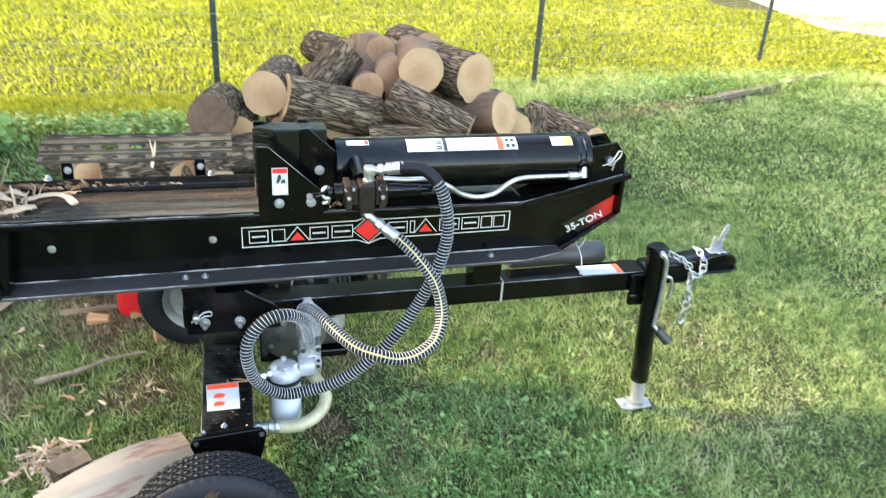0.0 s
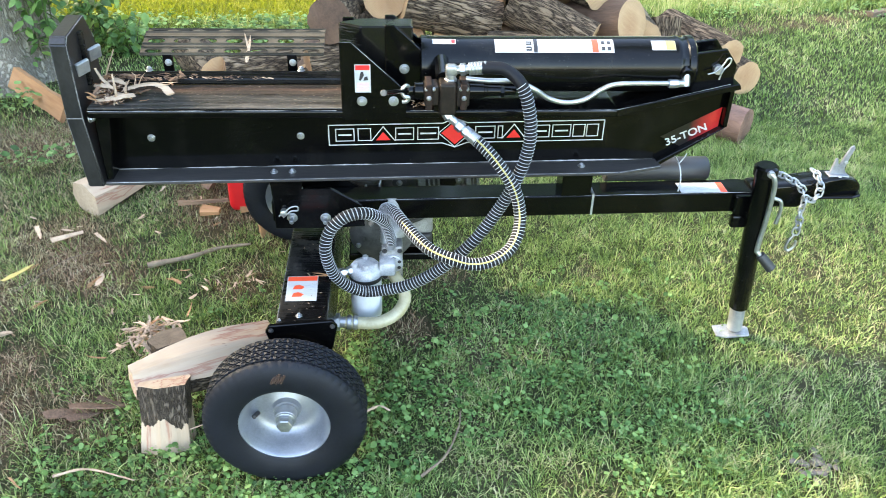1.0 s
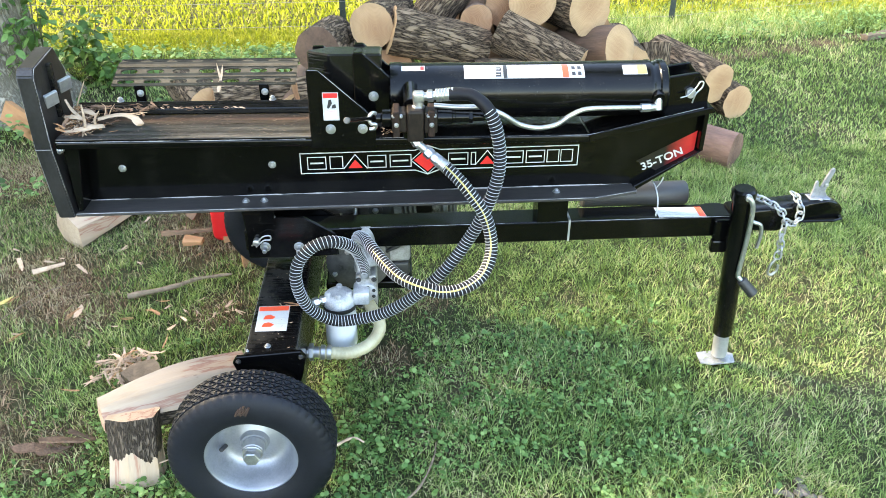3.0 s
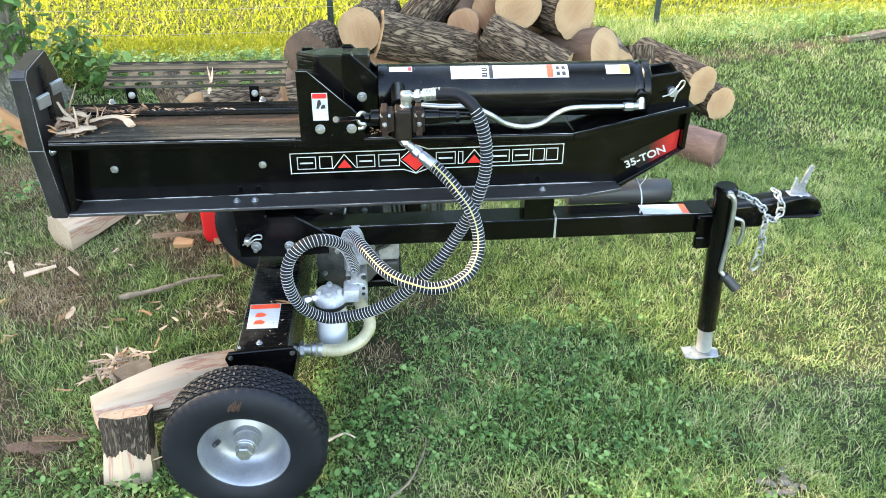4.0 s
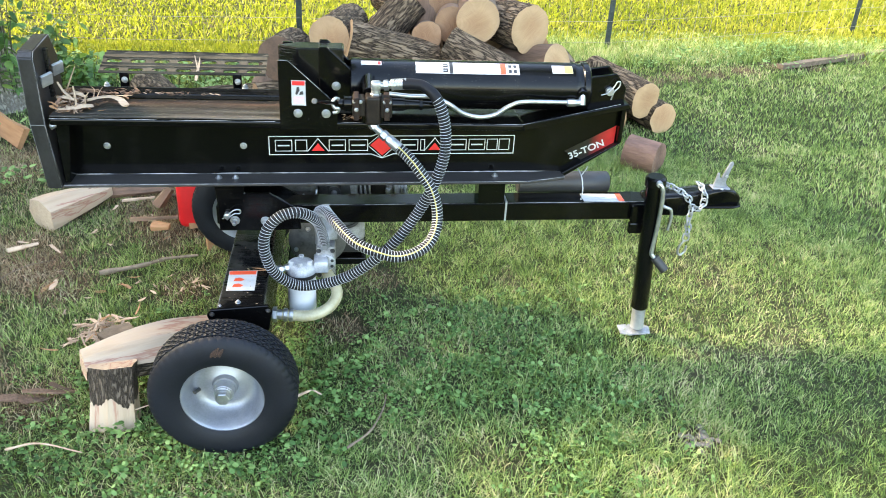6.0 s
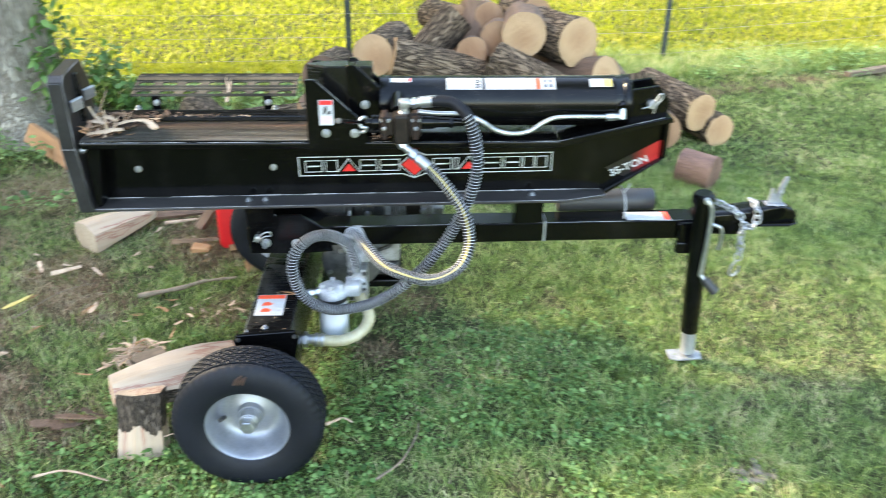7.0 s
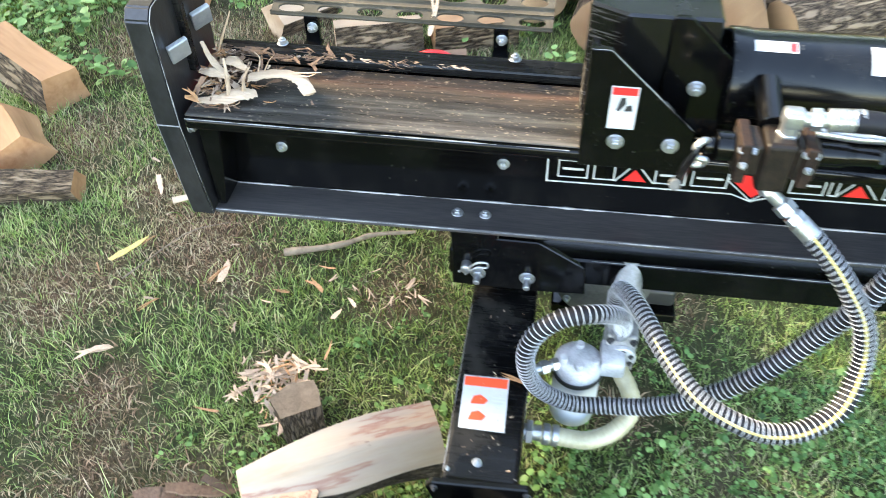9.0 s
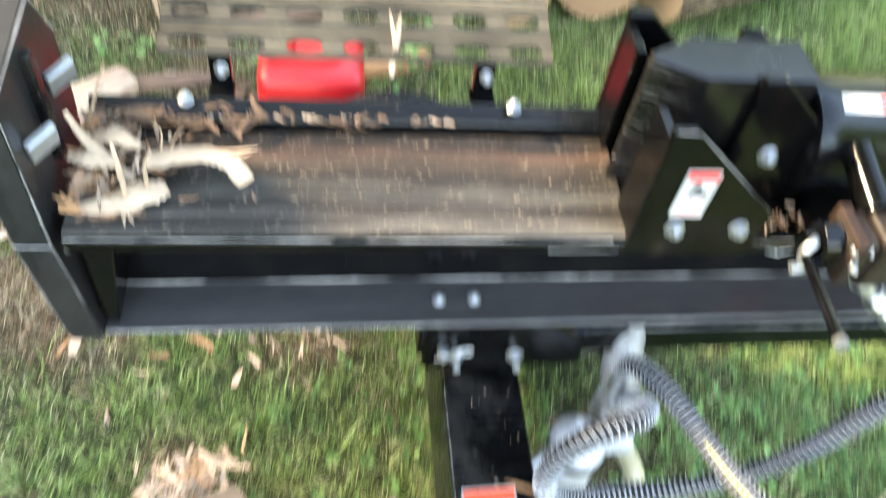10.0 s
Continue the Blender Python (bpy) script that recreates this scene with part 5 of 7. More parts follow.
keep = y > 3.10 + 0.06 * patch_noise(x, y, 6.0, 27)
x, y = x[keep], y[keep]
blades("grass", x, y, (0.022 + 0.026 * rng.uniform(size=len(x))) * (1 + 0.3 * patch_noise(x, y, 3.5, 28)), 0.005 + 0.004 * rng.uniform(size=len(x)), 1.3, M_sunlit_field, "grass along the fence, coloured a sunlit yellow-green", "grass")
x, y = scatter(170000, -5.0, 11.0, 3.6, 9.5, False)
keep = ~((y - 5.6 > (9.2 - x) * 0.55) & (x > 6.4))
x, y = x[keep], y[keep]
h = (0.030 + 0.036 * rng.uniform(size=len(x))) * (1 + 0.3 * patch_noise(x, y, 1.5, 24))
blades("grass", x, y, h, 0.009 + 0.007 * rng.uniform(size=len(x)), 1.3, M_sunlit_field, "meadow grass behind the fence, coloured a sunlit yellow-green", "grass")
# the lawn goes on behind the camera and past the tree
for n, x0, x1, y0, y1 in ((36000, -5.0, 6.5, -4.8, -1.2), (26000, -5.0, -1.55, -1.35, 3.4)):
    x, y = scatter(n, x0, x1, y0, y1)
    blades("grass", x, y, 0.045 + 0.03 * rng.uniform(size=len(x)), 0.016 + 0.010 * rng.uniform(size=len(x)), 1.2, M_grass, "green lawn grass", "grass")
# dry clippings among the blades
x, y = scatter(30000, -1.9, 2.8, -1.4, 1.8, False)
keep = patch_noise(x, y, 5.5, 43) + rng.uniform(-0.6, 0.6, len(x)) > 0.22
x, y = x[keep], y[keep]
x2, y2 = scatter(26000, -1.6, 0.45, -0.9, 1.5, False)
keep = patch_noise(x2, y2, 4.5, 41) + rng.uniform(-0.4, 0.4, len(x2)) > 0.0
x, y = np.concatenate([x, x2[keep]]), np.concatenate([y, y2[keep]])
for cx, cy, r in BARE:
    n = int(9000 * r * r)
    x, y = np.concatenate([x, rng.normal(cx, r * 0.55, n)]), np.concatenate([y, rng.normal(cy, r * 0.5, n)])
lx, ly = np.zeros(0), np.zeros(0)
for cx, cy, r in BARE:
    if cx < 0.9 and cy < 1.6:
        n = int(27000 * r * r)
        lx, ly = np.concatenate([lx, rng.normal(cx, r * 0.6, n)]), np.concatenate([ly, rng.normal(cy, r * 0.5, n)])
blades("wood_litter", lx, ly, 0.010 + 0.030 * rng.uniform(size=len(lx)) ** 2, 0.0018 + 0.0040 * rng.uniform(size=len(lx)) ** 2, 1.41, M_litter, "brown shreds of bark and wood trodden into bare soil", "litter")
blades("straw", x, y, 0.018 + 0.026 * rng.uniform(size=len(x)), 0.0014 + 0.0012 * rng.uniform(size=len(x)), 1.35, M_straw, "dry straw-coloured clippings lying in the lawn", "straw")


def rosettes(name, cx, cy, sizes, label, category, height=0.03):
    """Clover and weeds: clusters of small rounded leaves, each a bent six-sided blade."""
    V, F = [], []
    for px, py, sz in zip(cx, cy, sizes):
        gz = ground_z(px, py)
        for k in range(int(rng.integers(3, 6))):
            a = rng.uniform(0, 6.283)
            d = sz * rng.uniform(0.3, 1.1)
            hz = gz + height * rng.uniform(0.5, 1.3)
            bx, by = px + math.cos(a) * d * 0.5, py + math.sin(a) * d * 0.5
            u = Vector((math.cos(a), math.sin(a), rng.uniform(-0.35, 0.6))).normalized()
            s = Vector((-math.sin(a), math.cos(a), rng.uniform(-0.5, 0.5))).normalized()
            L = sz * rng.uniform(0.6, 1.1)
            o = Vector((bx, by, hz))
            b = len(V)
            prof = ((0, 0), (0.3, 0.42), (0.7, 0.46), (1, 0.12), (1, -0.12), (0.7, -0.46), (0.3, -0.42))
            V += [o + u * L * f + s * L * w + Vector((0, 0, -0.18 * L * f * f)) for f, w in prof]
            F.append(tuple(range(b, b + 7)))
    me = bpy.data.meshes.new(name)
    me.from_pydata(V, [], F)
    me.materials.append(M_clover if name == "clover" else M_weed)
    return tagged(new(name, me), label, category, kind="stuff")


def weedy(n, x0, x1, y0, y1, cut, seed):
    x, y = rng.uniform(x0, x1, n), rng.uniform(y0, y1, n)
    keep = patch_noise(x, y, 3.0, seed) + rng.uniform(-0.3, 0.3, n) > cut
    for cx, cy, r in BARE:
        keep &= np.hypot(x - cx, y - cy) > r * 0.8
    return x[keep], y[keep]


x, y = weedy(15000, -1.2, 1.9, -1.4, 0.35, -0.1, 31)
edge = np.clip((0.30 - y) / 0.55, 0, 1) * np.clip((1.85 - x) / 0.9, 0, 1) * np.clip((x + 1.25) / 0.5, 0, 1) + 0.25 * patch_noise(x, y, 7.0, 37)
keep = (rng.uniform(size=len(x)) < edge) & ((y < -0.22) | (x > 0.5) | (rng.uniform(size=len(x)) < 0.25))
x, y = x[keep], y[keep]
rosettes("clover", x, y, 0.0065 + 0.0125 * rng.uniform(size=len(x)) ** 2.5, "green clover and small broad-leaved weeds in the lawn", "clover")
x, y = weedy(4200, -2.2, 0.5, 1.0, 3.2, -0.3, 33)
keep = ((y > 1.85) | (x < -0.72) | (rng.uniform(size=len(x)) < 0.18)) & (y < 3.06)
x, y = x[keep], y[keep]
rosettes("weeds", x, y, 0.014 + 0.026 * rng.uniform(size=len(x)) ** 2, "broad-leaved green weeds round the tree and along the fence", "weeds", 0.08)
x, y = weedy(1700, 1.8, 5.4, 3.0, 4.3, -0.1, 35)
keep = np.abs(y - 3.05 - 0.19 * (x - 1.8)) < 0.30
x, y = x[keep], y[keep]
rosettes("weeds", x, y, 0.012 + 0.016 * rng.uniform(size=len(x)) ** 2, "broad-leaved green weeds along the fence", "weeds", 0.09)

# ---- wood ----
def bark_material(name, dark, light, scale=22, along=0.13):
    m, t, p = nodes_of(name)
    n1 = noise_node(t, scale, 5, 0.6, (1, 1, 0.16))
    v = t.nodes.new("ShaderNodeTexVoronoi")
    v.feature = "DISTANCE_TO_EDGE"
    v.inputs["Scale"].default_value = scale * 1.7
    mp = t.nodes.new("ShaderNodeMapping")
    mp.inputs["Scale"].default_value = (1, 1, along)
    tc = t.nodes.new("ShaderNodeTexCoord")
    link(t, tc.outputs["Object"], mp.inputs[0])
    link(t, mix(t, 0.10, mp.outputs[0], n1.outputs["Color"]), v.inputs["Vector"])
    ridge = ramp(t, v.outputs["Distance"], [(0.02, (0, 0, 0)), (0.24, (1, 1, 1))]).outputs[0]
    n2 = noise_node(t, 110, 4, 0.6, (1, 1, 0.35))
    col = ramp(t, n1.outputs[0], [(0.3, tuple(0.7 * c for c in light)), (0.7, light)]).outputs[0]
    col = mix(t, ridge, dark, col)
    col = mix(t, ramp(t, n2.outputs[0], [(0.4, (0, 0, 0)), (0.8, (0.35,) * 3)]).outputs[0], col, tuple(1.25 * c for c in light))
    link(t, col, p.inputs["Base Color"])
    p.inputs["Roughness"].default_value = 0.9
    p.inputs["Specular IOR Level"].default_value = 0.2
    bump(t, p, ridge, 0.9, 0.012)
    return m


def end_material(name, heart, sap):
    """Sawn end grain: rings round the pith, a darker heart and saw marks. Radial coordinate from the object's own axes."""
    m, t, p = nodes_of(name)
    tc = t.nodes.new("ShaderNodeTexCoord")
    mp = t.nodes.new("ShaderNodeMapping")
    mp.inputs["Scale"].default_value = (1, 1, 0)
    link(t, tc.outputs["Object"], mp.inputs[0])
    nz = noise_node(t, 7, 4, 0.6)
    warp = mix(t, 0.03, mp.outputs[0], nz.outputs["Color"], "ADD")
    w = t.nodes.new("ShaderNodeTexWave")
    w.wave_type, w.rings_direction = "RINGS", "SPHERICAL"
    w.inputs["Scale"].default_value, w.inputs["Distortion"].default_value, w.inputs["Detail"].default_value = 55, 1.5, 3
    link(t, warp, w.inputs["Vector"])
    ln = t.nodes.new("ShaderNodeVectorMath")
    ln.operation = "LENGTH"
    link(t, warp, ln.inputs[0])
    base = ramp(t, ln.outputs["Value"], [(0.0, heart), (0.05, tuple(0.5 * (a + b) for a, b in zip(heart, sap))), (0.085, sap), (0.125, tuple(0.85 * c for c in sap))]).outputs[0]
    col = mix(t, ramp(t, w.outputs[0], [(0.2, (0, 0, 0)), (0.9, (0.30,) * 3)]).outputs[0], base, tuple(0.55 * c for c in heart))
    st = noise_node(t, 60, 4, 0.6, (0.15, 1, 1))
    col = mix(t, ramp(t, st.outputs[0], [(0.45, (0, 0, 0)), (0.8, (0.35,) * 3)]).outputs[0], col, tuple(min(1, 1.2 * c) for c in sap))
    link(t, col, p.inputs["Base Color"])
    p.inputs["Roughness"].default_value = 0.85
    bump(t, p, st.outputs[0], 0.3, 0.001)
    return m


M_bark = bark_material("grey_brown_bark", (0.018, 0.011, 0.007), (0.255, 0.178, 0.116), 23, 0.26)
M_bark_red = surf("inner_bark", (0.060, 0.032, 0.020), (0.20, 0.115, 0.072), 14, 90, (0.7, 0.95), 0, 0.8, 0.004, (1, 1, 0.22), 0.32, 0.72, vary=0.25)
M_end = end_material("sawn_end_grain", (0.33, 0.172, 0.085), (0.45, 0.280, 0.152))
M_end_red = end_material("weathered_end_grain", (0.22, 0.105, 0.050), (0.31, 0.175, 0.095))
M_dull_end = surf("weathered_sawn_wood", (0.27, 0.20, 0.135), (0.40, 0.315, 0.225), 10, 120, (0.7, 0.9), 0, 0.4, 0.002, c3=(0.20, 0.14, 0.09))
M_split = surf("fresh_split_wood", (0.36, 0.225, 0.14), (0.54, 0.39, 0.27), 7, 60, (0.6, 0.85), 0, 0.6, 0.002, (1, 1, 0.10), c3=(0.30, 0.165, 0.09))


M_bark_stub = bark_material("dark_flaking_bark", (0.042, 0.031, 0.022), (0.160, 0.122, 0.090), 36, 0.5)


def streaked_material():
    """Fresh split wood: pale, with reddish streaks and a few dark flecks along the grain."""
    m, t, p = nodes_of("streaked_split_wood")
    a, b, c = noise_node(t, 16, 5, 0.6, (1, 1, 0.10)), noise_node(t, 70, 4, 0.6, (1, 1, 0.05)), noise_node(t, 34, 2, 0.5, (1, 1, 0.45))
    col = ramp(t, a.outputs[0], [(0.30, (0.311, 0.210, 0.134)), (0.47, (0.412, 0.307, 0.214)), (0.545, (0.395, 0.286, 0.202)), (0.575, (0.286, 0.134, 0.092)), (0.605, (0.386, 0.269, 0.189)), (0.70, (0.428, 0.323, 0.231))]).outputs[0]
    col = mix(t, ramp(t, b.outputs[0], [(0.50, (0, 0, 0)), (0.72, (0.5,) * 3)]).outputs[0], col, (0.40, 0.25, 0.15))
    col = mix(t, ramp(t, c.outputs[0], [(0.72, (0, 0, 0)), (0.76, (0.8,) * 3)]).outputs[0], col, (0.13, 0.06, 0.045))
    link(t, col, p.inputs["Base Color"])
    p.inputs["Roughness"].default_value = 0.8
    bump(t, p, b.outputs[0], 0.7, 0.003)
    return m


M_split_pink = streaked_material()
M_split_red = surf("orange_split_wood", (0.24, 0.105, 0.042), (0.40, 0.21, 0.10), 7, 60, (0.6, 0.85), 0, 0.4, 0.0015, (1, 1, 0.12))
M_splinter = surf("pale_splinter", (0.28, 0.175, 0.11), (0.50, 0.355, 0.25), 20, 160, (0.6, 0.85), 0, 0.3, 0.001, vary=0.25)
M_twig = surf("grey_twig", (0.085, 0.060, 0.040), (0.20, 0.145, 0.100), 30, 200, (0.8, 0.95), 0, 0.4, 0.001, vary=0.3)


def log(center, axis, length, r, ends=(M_end, M_end), bark=None, seed=0, squash=1.0, label="sawn hardwood log with rough grey-brown bark", group="log pile"):
    """A round log: uneven ribbed bark and two sawn ends. center: the middle; axis: towards its first end."""
    d = Vector(axis).normalized()
    m = Matrix.Translation(center) @ d.to_track_quat("Z", "Y").to_matrix().to_4x4() @ Matrix.Rotation(seed * 1.7, 4, "Z")
    top = thing("log", label, "log", m, group)
    seg, rows = 40, 10
    k = bmesh.new()
    rings = []
    for j in range(rows + 1):
        zc = (j / rows - 0.5) * length
        ring = []
        for i in range(seg):
            t = 2 * math.pi * i / seg
            c, s = math.cos(t), math.sin(t)
            rr = r * (1 + 0.07 * noise.noise((c * 1.3 + seed * 3.1, s * 1.3, zc * 2.5)) + 0.025 * noise.noise((c * 6, s * 6 + seed, zc * 4)))
            if bark is None:
                rr += 0.006 * noise.noise((c * 14, s * 14 + seed, zc * 7))
            ring.append(k.verts.new((rr * c, rr * s * squash, zc + (0.006 * noise.noise((c * 2, s * 2, seed)) if j in (0, rows) else 0))))
        rings.append(ring)
    for a, b in zip(rings, rings[1:]):
        for i in range(seg):
            k.faces.new((a[i], a[(i + 1) % seg], b[(i + 1) % seg], b[i]))
    tops = [[v.co.copy() for v in rings[-1]], [v.co.copy() for v in rings[0]]]
    part("bark", k, bark or M_bark, top, smooth=70, fixed=False)
    for e, (ring, mat) in enumerate(zip(tops, ends)):
        k = bmesh.new()
        zt = length / 2 * (1 if e == 0 else -1)
        inner = 0.93
        o = [k.verts.new((v.x, v.y, v.z)) for v in ring]
        q = [k.verts.new((v.x * inner, v.y * inner, v.z + (0.0015 if e == 0 else -0.0015))) for v in ring]
        c = k.verts.new((0, 0, zt))
        for i in range(seg):
            j = (i + 1) % seg
            k.faces.new((o[i], o[j], q[j], q[i]))
            k.faces.new((q[i], q[j], c))
        bmesh.ops.recalc_face_normals(k, faces=k.faces[:])
        if k.faces[0].normal.z * zt < 0:
            bmesh.ops.reverse_faces(k, faces=k.faces[:])
        part("sawn_end", k, mat, top, smooth=60, fixed=False)
    return top


E0, E1 = (M_end, M_end), (M_end_red, M_end_red)
# log pile by the fence: middle, axis towards the shown end, length, radius
PILE = [
    ((0.66, 2.07, 0.500), (-0.25, -0.95, 0.05), 0.42, 0.108, E0, None),
    ((0.925, 1.90, 0.430), (-0.94, -0.10, 0.24), 0.47, 0.112, E0, None),
    ((1.13, 2.10, 0.480), (-0.10, -0.95, 0.20), 0.40, 0.078, E1, M_bark_red),
    ((1.40, 2.10, 0.600), (-0.12, -0.98, 0.05), 0.40, 0.115, E0, M_bark_red),
    ((1.40, 1.80, 0.405), (0.78, -0.38, -0.32), 0.42, 0.105, E0, None),
    ((1.56, 2.06, 0.570), (0.42, -0.90, 0.04), 0.42, 0.122, E0, None),
    ((1.68, 1.93, 0.370), (0.60, -0.72, 0.22), 0.36, 0.112, E0, M_bark_red),
    ((2.03, 1.97, 0.215), (0.06, 0.42, 0.90), 0.32, 0.080, E0, None),
    ((2.24, 2.10, 0.215), (0.45, -0.88, -0.08), 0.46, 0.102, E0, None),
    ((2.41, 2.115, 0.085), (0.30, -0.95, 0.0), 0.42, 0.086, E0, None),
    ((0.94, 2.14, 0.535), (0.62, 0.30, 0.66), 0.32, 0.098, E1, None),
    ((1.14, 2.24, 0.540), (0.10, 0.38, 0.92), 0.32, 0.088, E1, M_bark_red),
    ((0.98, 2.40, 0.590), (0.3, -0.9, 0.1), 0.40, 0.085, E1, None),
    ((1.22, 2.38, 0.610), (0.0, -0.97, 0.15), 0.40, 0.078, E1, M_bark_red),
    ((1.44, 2.40, 0.600), (0.15, -0.95, 0.1), 0.42, 0.110, E1, None),
    ((1.27, 2.18, 0.540), (-0.1, -0.9, 0.1), 0.40, 0.095, E1, M_bark_red),
    ((0.38, 1.96, 0.400), (-0.16, -0.95, 0.10), 0.36, 0.108, (M_bark_red, M_end_red), None),
    ((0.42, 1.80, 0.215), (0.9, 0.3, 0.05), 0.38, 0.095, E1, None),
    ((1.32, 1.74, 0.300), (0.95, -0.2, 0.05), 0.44, 0.080, E0, None),
    ((1.02, 1.66, 0.215), (0.93, -0.35, 0.0), 0.40, 0.095, E1, None),
    ((1.66, 1.72, 0.230), (0.8, -0.5, 0.05), 0.40, 0.095, E0, None),
]
for i in range(9):       # the courses underneath
    PILE.append(((0.25 + 0.235 * i, 2.02 + 0.03 * (i % 3), 0.108), (0.06 * (i % 2), -1, 0), 0.46, 0.105, E1 if i % 3 else E0, None if i % 2 else M_bark_red))
for i in range(7):
    PILE.append(((0.48 + 0.235 * i, 2.10, 0.295), (-0.05, -1, 0), 0.42, 0.100, E1 if i % 2 else E0, None))
for i in range(6):
    PILE.append(((0.72 + 0.2 * i, 2.34, 0.400), (0.05, -1, 0), 0.40, 0.098, E1, M_bark_red))
for i, (c, a, ln, r, ends, bk) in enumerate(PILE):
    log(c, a, ln, r, ends, bk, seed=i + 1, label="sawn hardwood log with rough grey-brown bark in the pile" if bk is None else "sawn log with reddish worn bark in the pile")
log((0.99, 1.58, 0.150), (-0.12, -0.98, 0.12), 0.40, 0.145, E1, M_bark_red, seed=80, label="thick sawn log with an orange end lying before the pile")
log((1.40, 1.52, 0.128), (0.90, 0.36, 0.04), 0.50, 0.125, E0, None, seed=81, label="sawn log with furrowed grey bark lying before the pile")
log((0.70, 1.52, 0.100), (0.08, -0.99, 0.0), 0.38, 0.100, E0, None, seed=82, label="sawn log lying on the grass before the pile")
M_stripped = surf("stripped_reddish_wood", (0.085, 0.042, 0.030), (0.24, 0.135, 0.098), 10, 70, (0.6, 0.9), 0, 0.9, 0.006, (1, 1, 0.3), 0.32, 0.68, c3=(0.06, 0.030, 0.022))
log((2.18, 1.37, 0.084), (0.72, -0.69, 0.0), 0.17, 0.084, (M_stripped, M_stripped), M_stripped, seed=60, squash=0.9, label="short log with stripped reddish bark lying on the lawn", group="")
for i, (cx, cy, a) in enumerate(((-0.30, 2.02, 0.55), (0.02, 1.92, -3.0), (0.30, 1.80, 0.4), (0.62, 1.62, -0.15))):
    log((cx, cy, 0.125), (a, -1, 0), 0.42, 0.10, E1 if i % 2 else E0, None, seed=70 + i, label="sawn log lying on the grass before the pile")


def split_log(name, label, m, length, poly, wood=None, seed=0, bark_sides=(), bark_from=0.0, shape=None, bark=None, butt=None):
    """A split billet: a polygon drawn out along z with wavering torn faces. bark_sides: sides of the polygon that keep their bark."""
    top = thing(name, label, "firewood", m)
    rows = 60 if bark_from else 12
    n = len(poly)
    sub = []
    for i in range(n):
        a, b = Vector(poly[i]), Vector(poly[(i + 1) % n])
        cuts = 24 if bark_from else 5
        for s in range(cuts):
            sub.append((a.lerp(b, s / cuts), i))
    rings = []
    for j in range(rows + 1):
        z = (j / rows - 0.5) * length
        ring = []
        for p, side in sub:
            f = 1 + 0.16 * noise.noise((p.x * 9 + seed, p.y * 9, z * 6)) + 0.05 * noise.noise((p.x * 40, p.y * 40 + seed, z * 9))
            sc, up = shape(j / rows) if shape else (1.0, 0.0)
            ring.append(Vector((p.x * f * sc, p.y * f * sc + up, z)))
        rings.append(ring)
    def skin(sides, mat, nm, ends):
        k = bmesh.new()
        vs = [[k.verts.new(v) for v in ring] for ring in rings]
        for row, (a, b) in enumerate(zip(vs, vs[1:])):
            for i in range(len(sub)):
                torn = row / rows < bark_from + 0.22 * noise.noise((i * 0.06, seed, 0)) + 0.07 * noise.noise((i * 0.3, seed, 3)) if bark_from else False
                if (sub[i][1] in sides and not (torn and nm == "bark")) or (torn and nm == "wood"):
                    j = (i + 1) % len(sub)
                    k.faces.new((a[i], a[j], b[j], b[i]))
        if ends:
            if butt is None:
                k.faces.new(vs[0][::-1])
            k.faces.new(vs[-1])
        for v in [v for v in k.verts if not v.link_faces]:
            k.verts.remove(v)
        part(nm, k, mat, top, smooth=35, fixed=False)
    skin([i for i in range(n) if i not in bark_sides], wood or M_split, "wood", True)
    if bark_sides:
        skin(list(bark_sides), bark or M_bark, "bark", False)
    if butt is not None:
        k = bmesh.new()
        k.faces.new([k.verts.new(v) for v in rings[0]][::-1])
        part("sawn_end", k, butt, top, fixed=False)
    return top


def lie(p, q, twist=0.0):
    """Pose of something drawn along z so that it lies from p to q."""
    p, q = Vector(p), Vector(q)
    return Matrix.Translation((p + q) / 2) @ (q - p).to_track_quat("Z", "Y").to_matrix().to_4x4() @ Matrix.Rotation(radians(twist), 4, "Z"), (q - p).length


# split billets by the wheel
m, ln = lie((-0.025, -0.412, 0.161), (0.290, -0.215, 0.116), 0)
split_log("split_billet", "pale freshly split log resting on a bark-covered stub beside the tyre", m, ln + 0.02, [(0.052, 0.050), (-0.004, 0.030), (-0.058, -0.016), (-0.056, -0.064), (0.0, -0.062), (0.048, -0.030)], M_split_pink, 1, (2, 3, 4), bark=M_bark_stub, shape=lambda u: (0.58 + 0.42 * min(1.0, u / 0.45), 0.012 * math.sin(math.pi * u) + 0.010 * (1 - u)))
m, ln = lie((-0.005, -0.170, 0.0), (-0.012, -0.160, 0.100), 0)
split_log("split_stub", "short split stump with weathered ridged bark behind the billet", m, ln, [(-0.05, -0.035), (0.0, -0.05), (0.05, -0.03), (0.045, 0.035), (-0.04, 0.04)], M_twig, 12, (0, 1, 2, 3), bark=M_bark_stub)
split_log("split_stub", "upright split stub with grey bark and torn foot", pose(0.038, -0.428, 0.076, -15, 4, 10), 0.186, [(-0.062, -0.045), (-0.01, -0.066), (0.055, -0.05), (0.07, 0.0), (0.04, 0.06), (-0.055, 0.05)], M_split_pink, 2, (0, 1, 2, 3), 0.44, bark=M_bark_stub)
m, ln = lie((-0.530, 0.745, 0.062), (-0.330, 0.985, 0.050), 10)
split_log("split_billet", "pale split log with a weathered sawn end lying on the grass", m, ln, [(-0.088, -0.030), (-0.060, -0.062), (0.030, -0.062), (0.072, -0.020), (0.066, 0.036), (0.0, 0.062), (-0.070, 0.040)], M_split_pink, 3, (0, 1), bark=M_bark_stub, shape=lambda u: (1.0 - 0.55 * u ** 1.4, 0.016 * u), butt=M_dull_end)
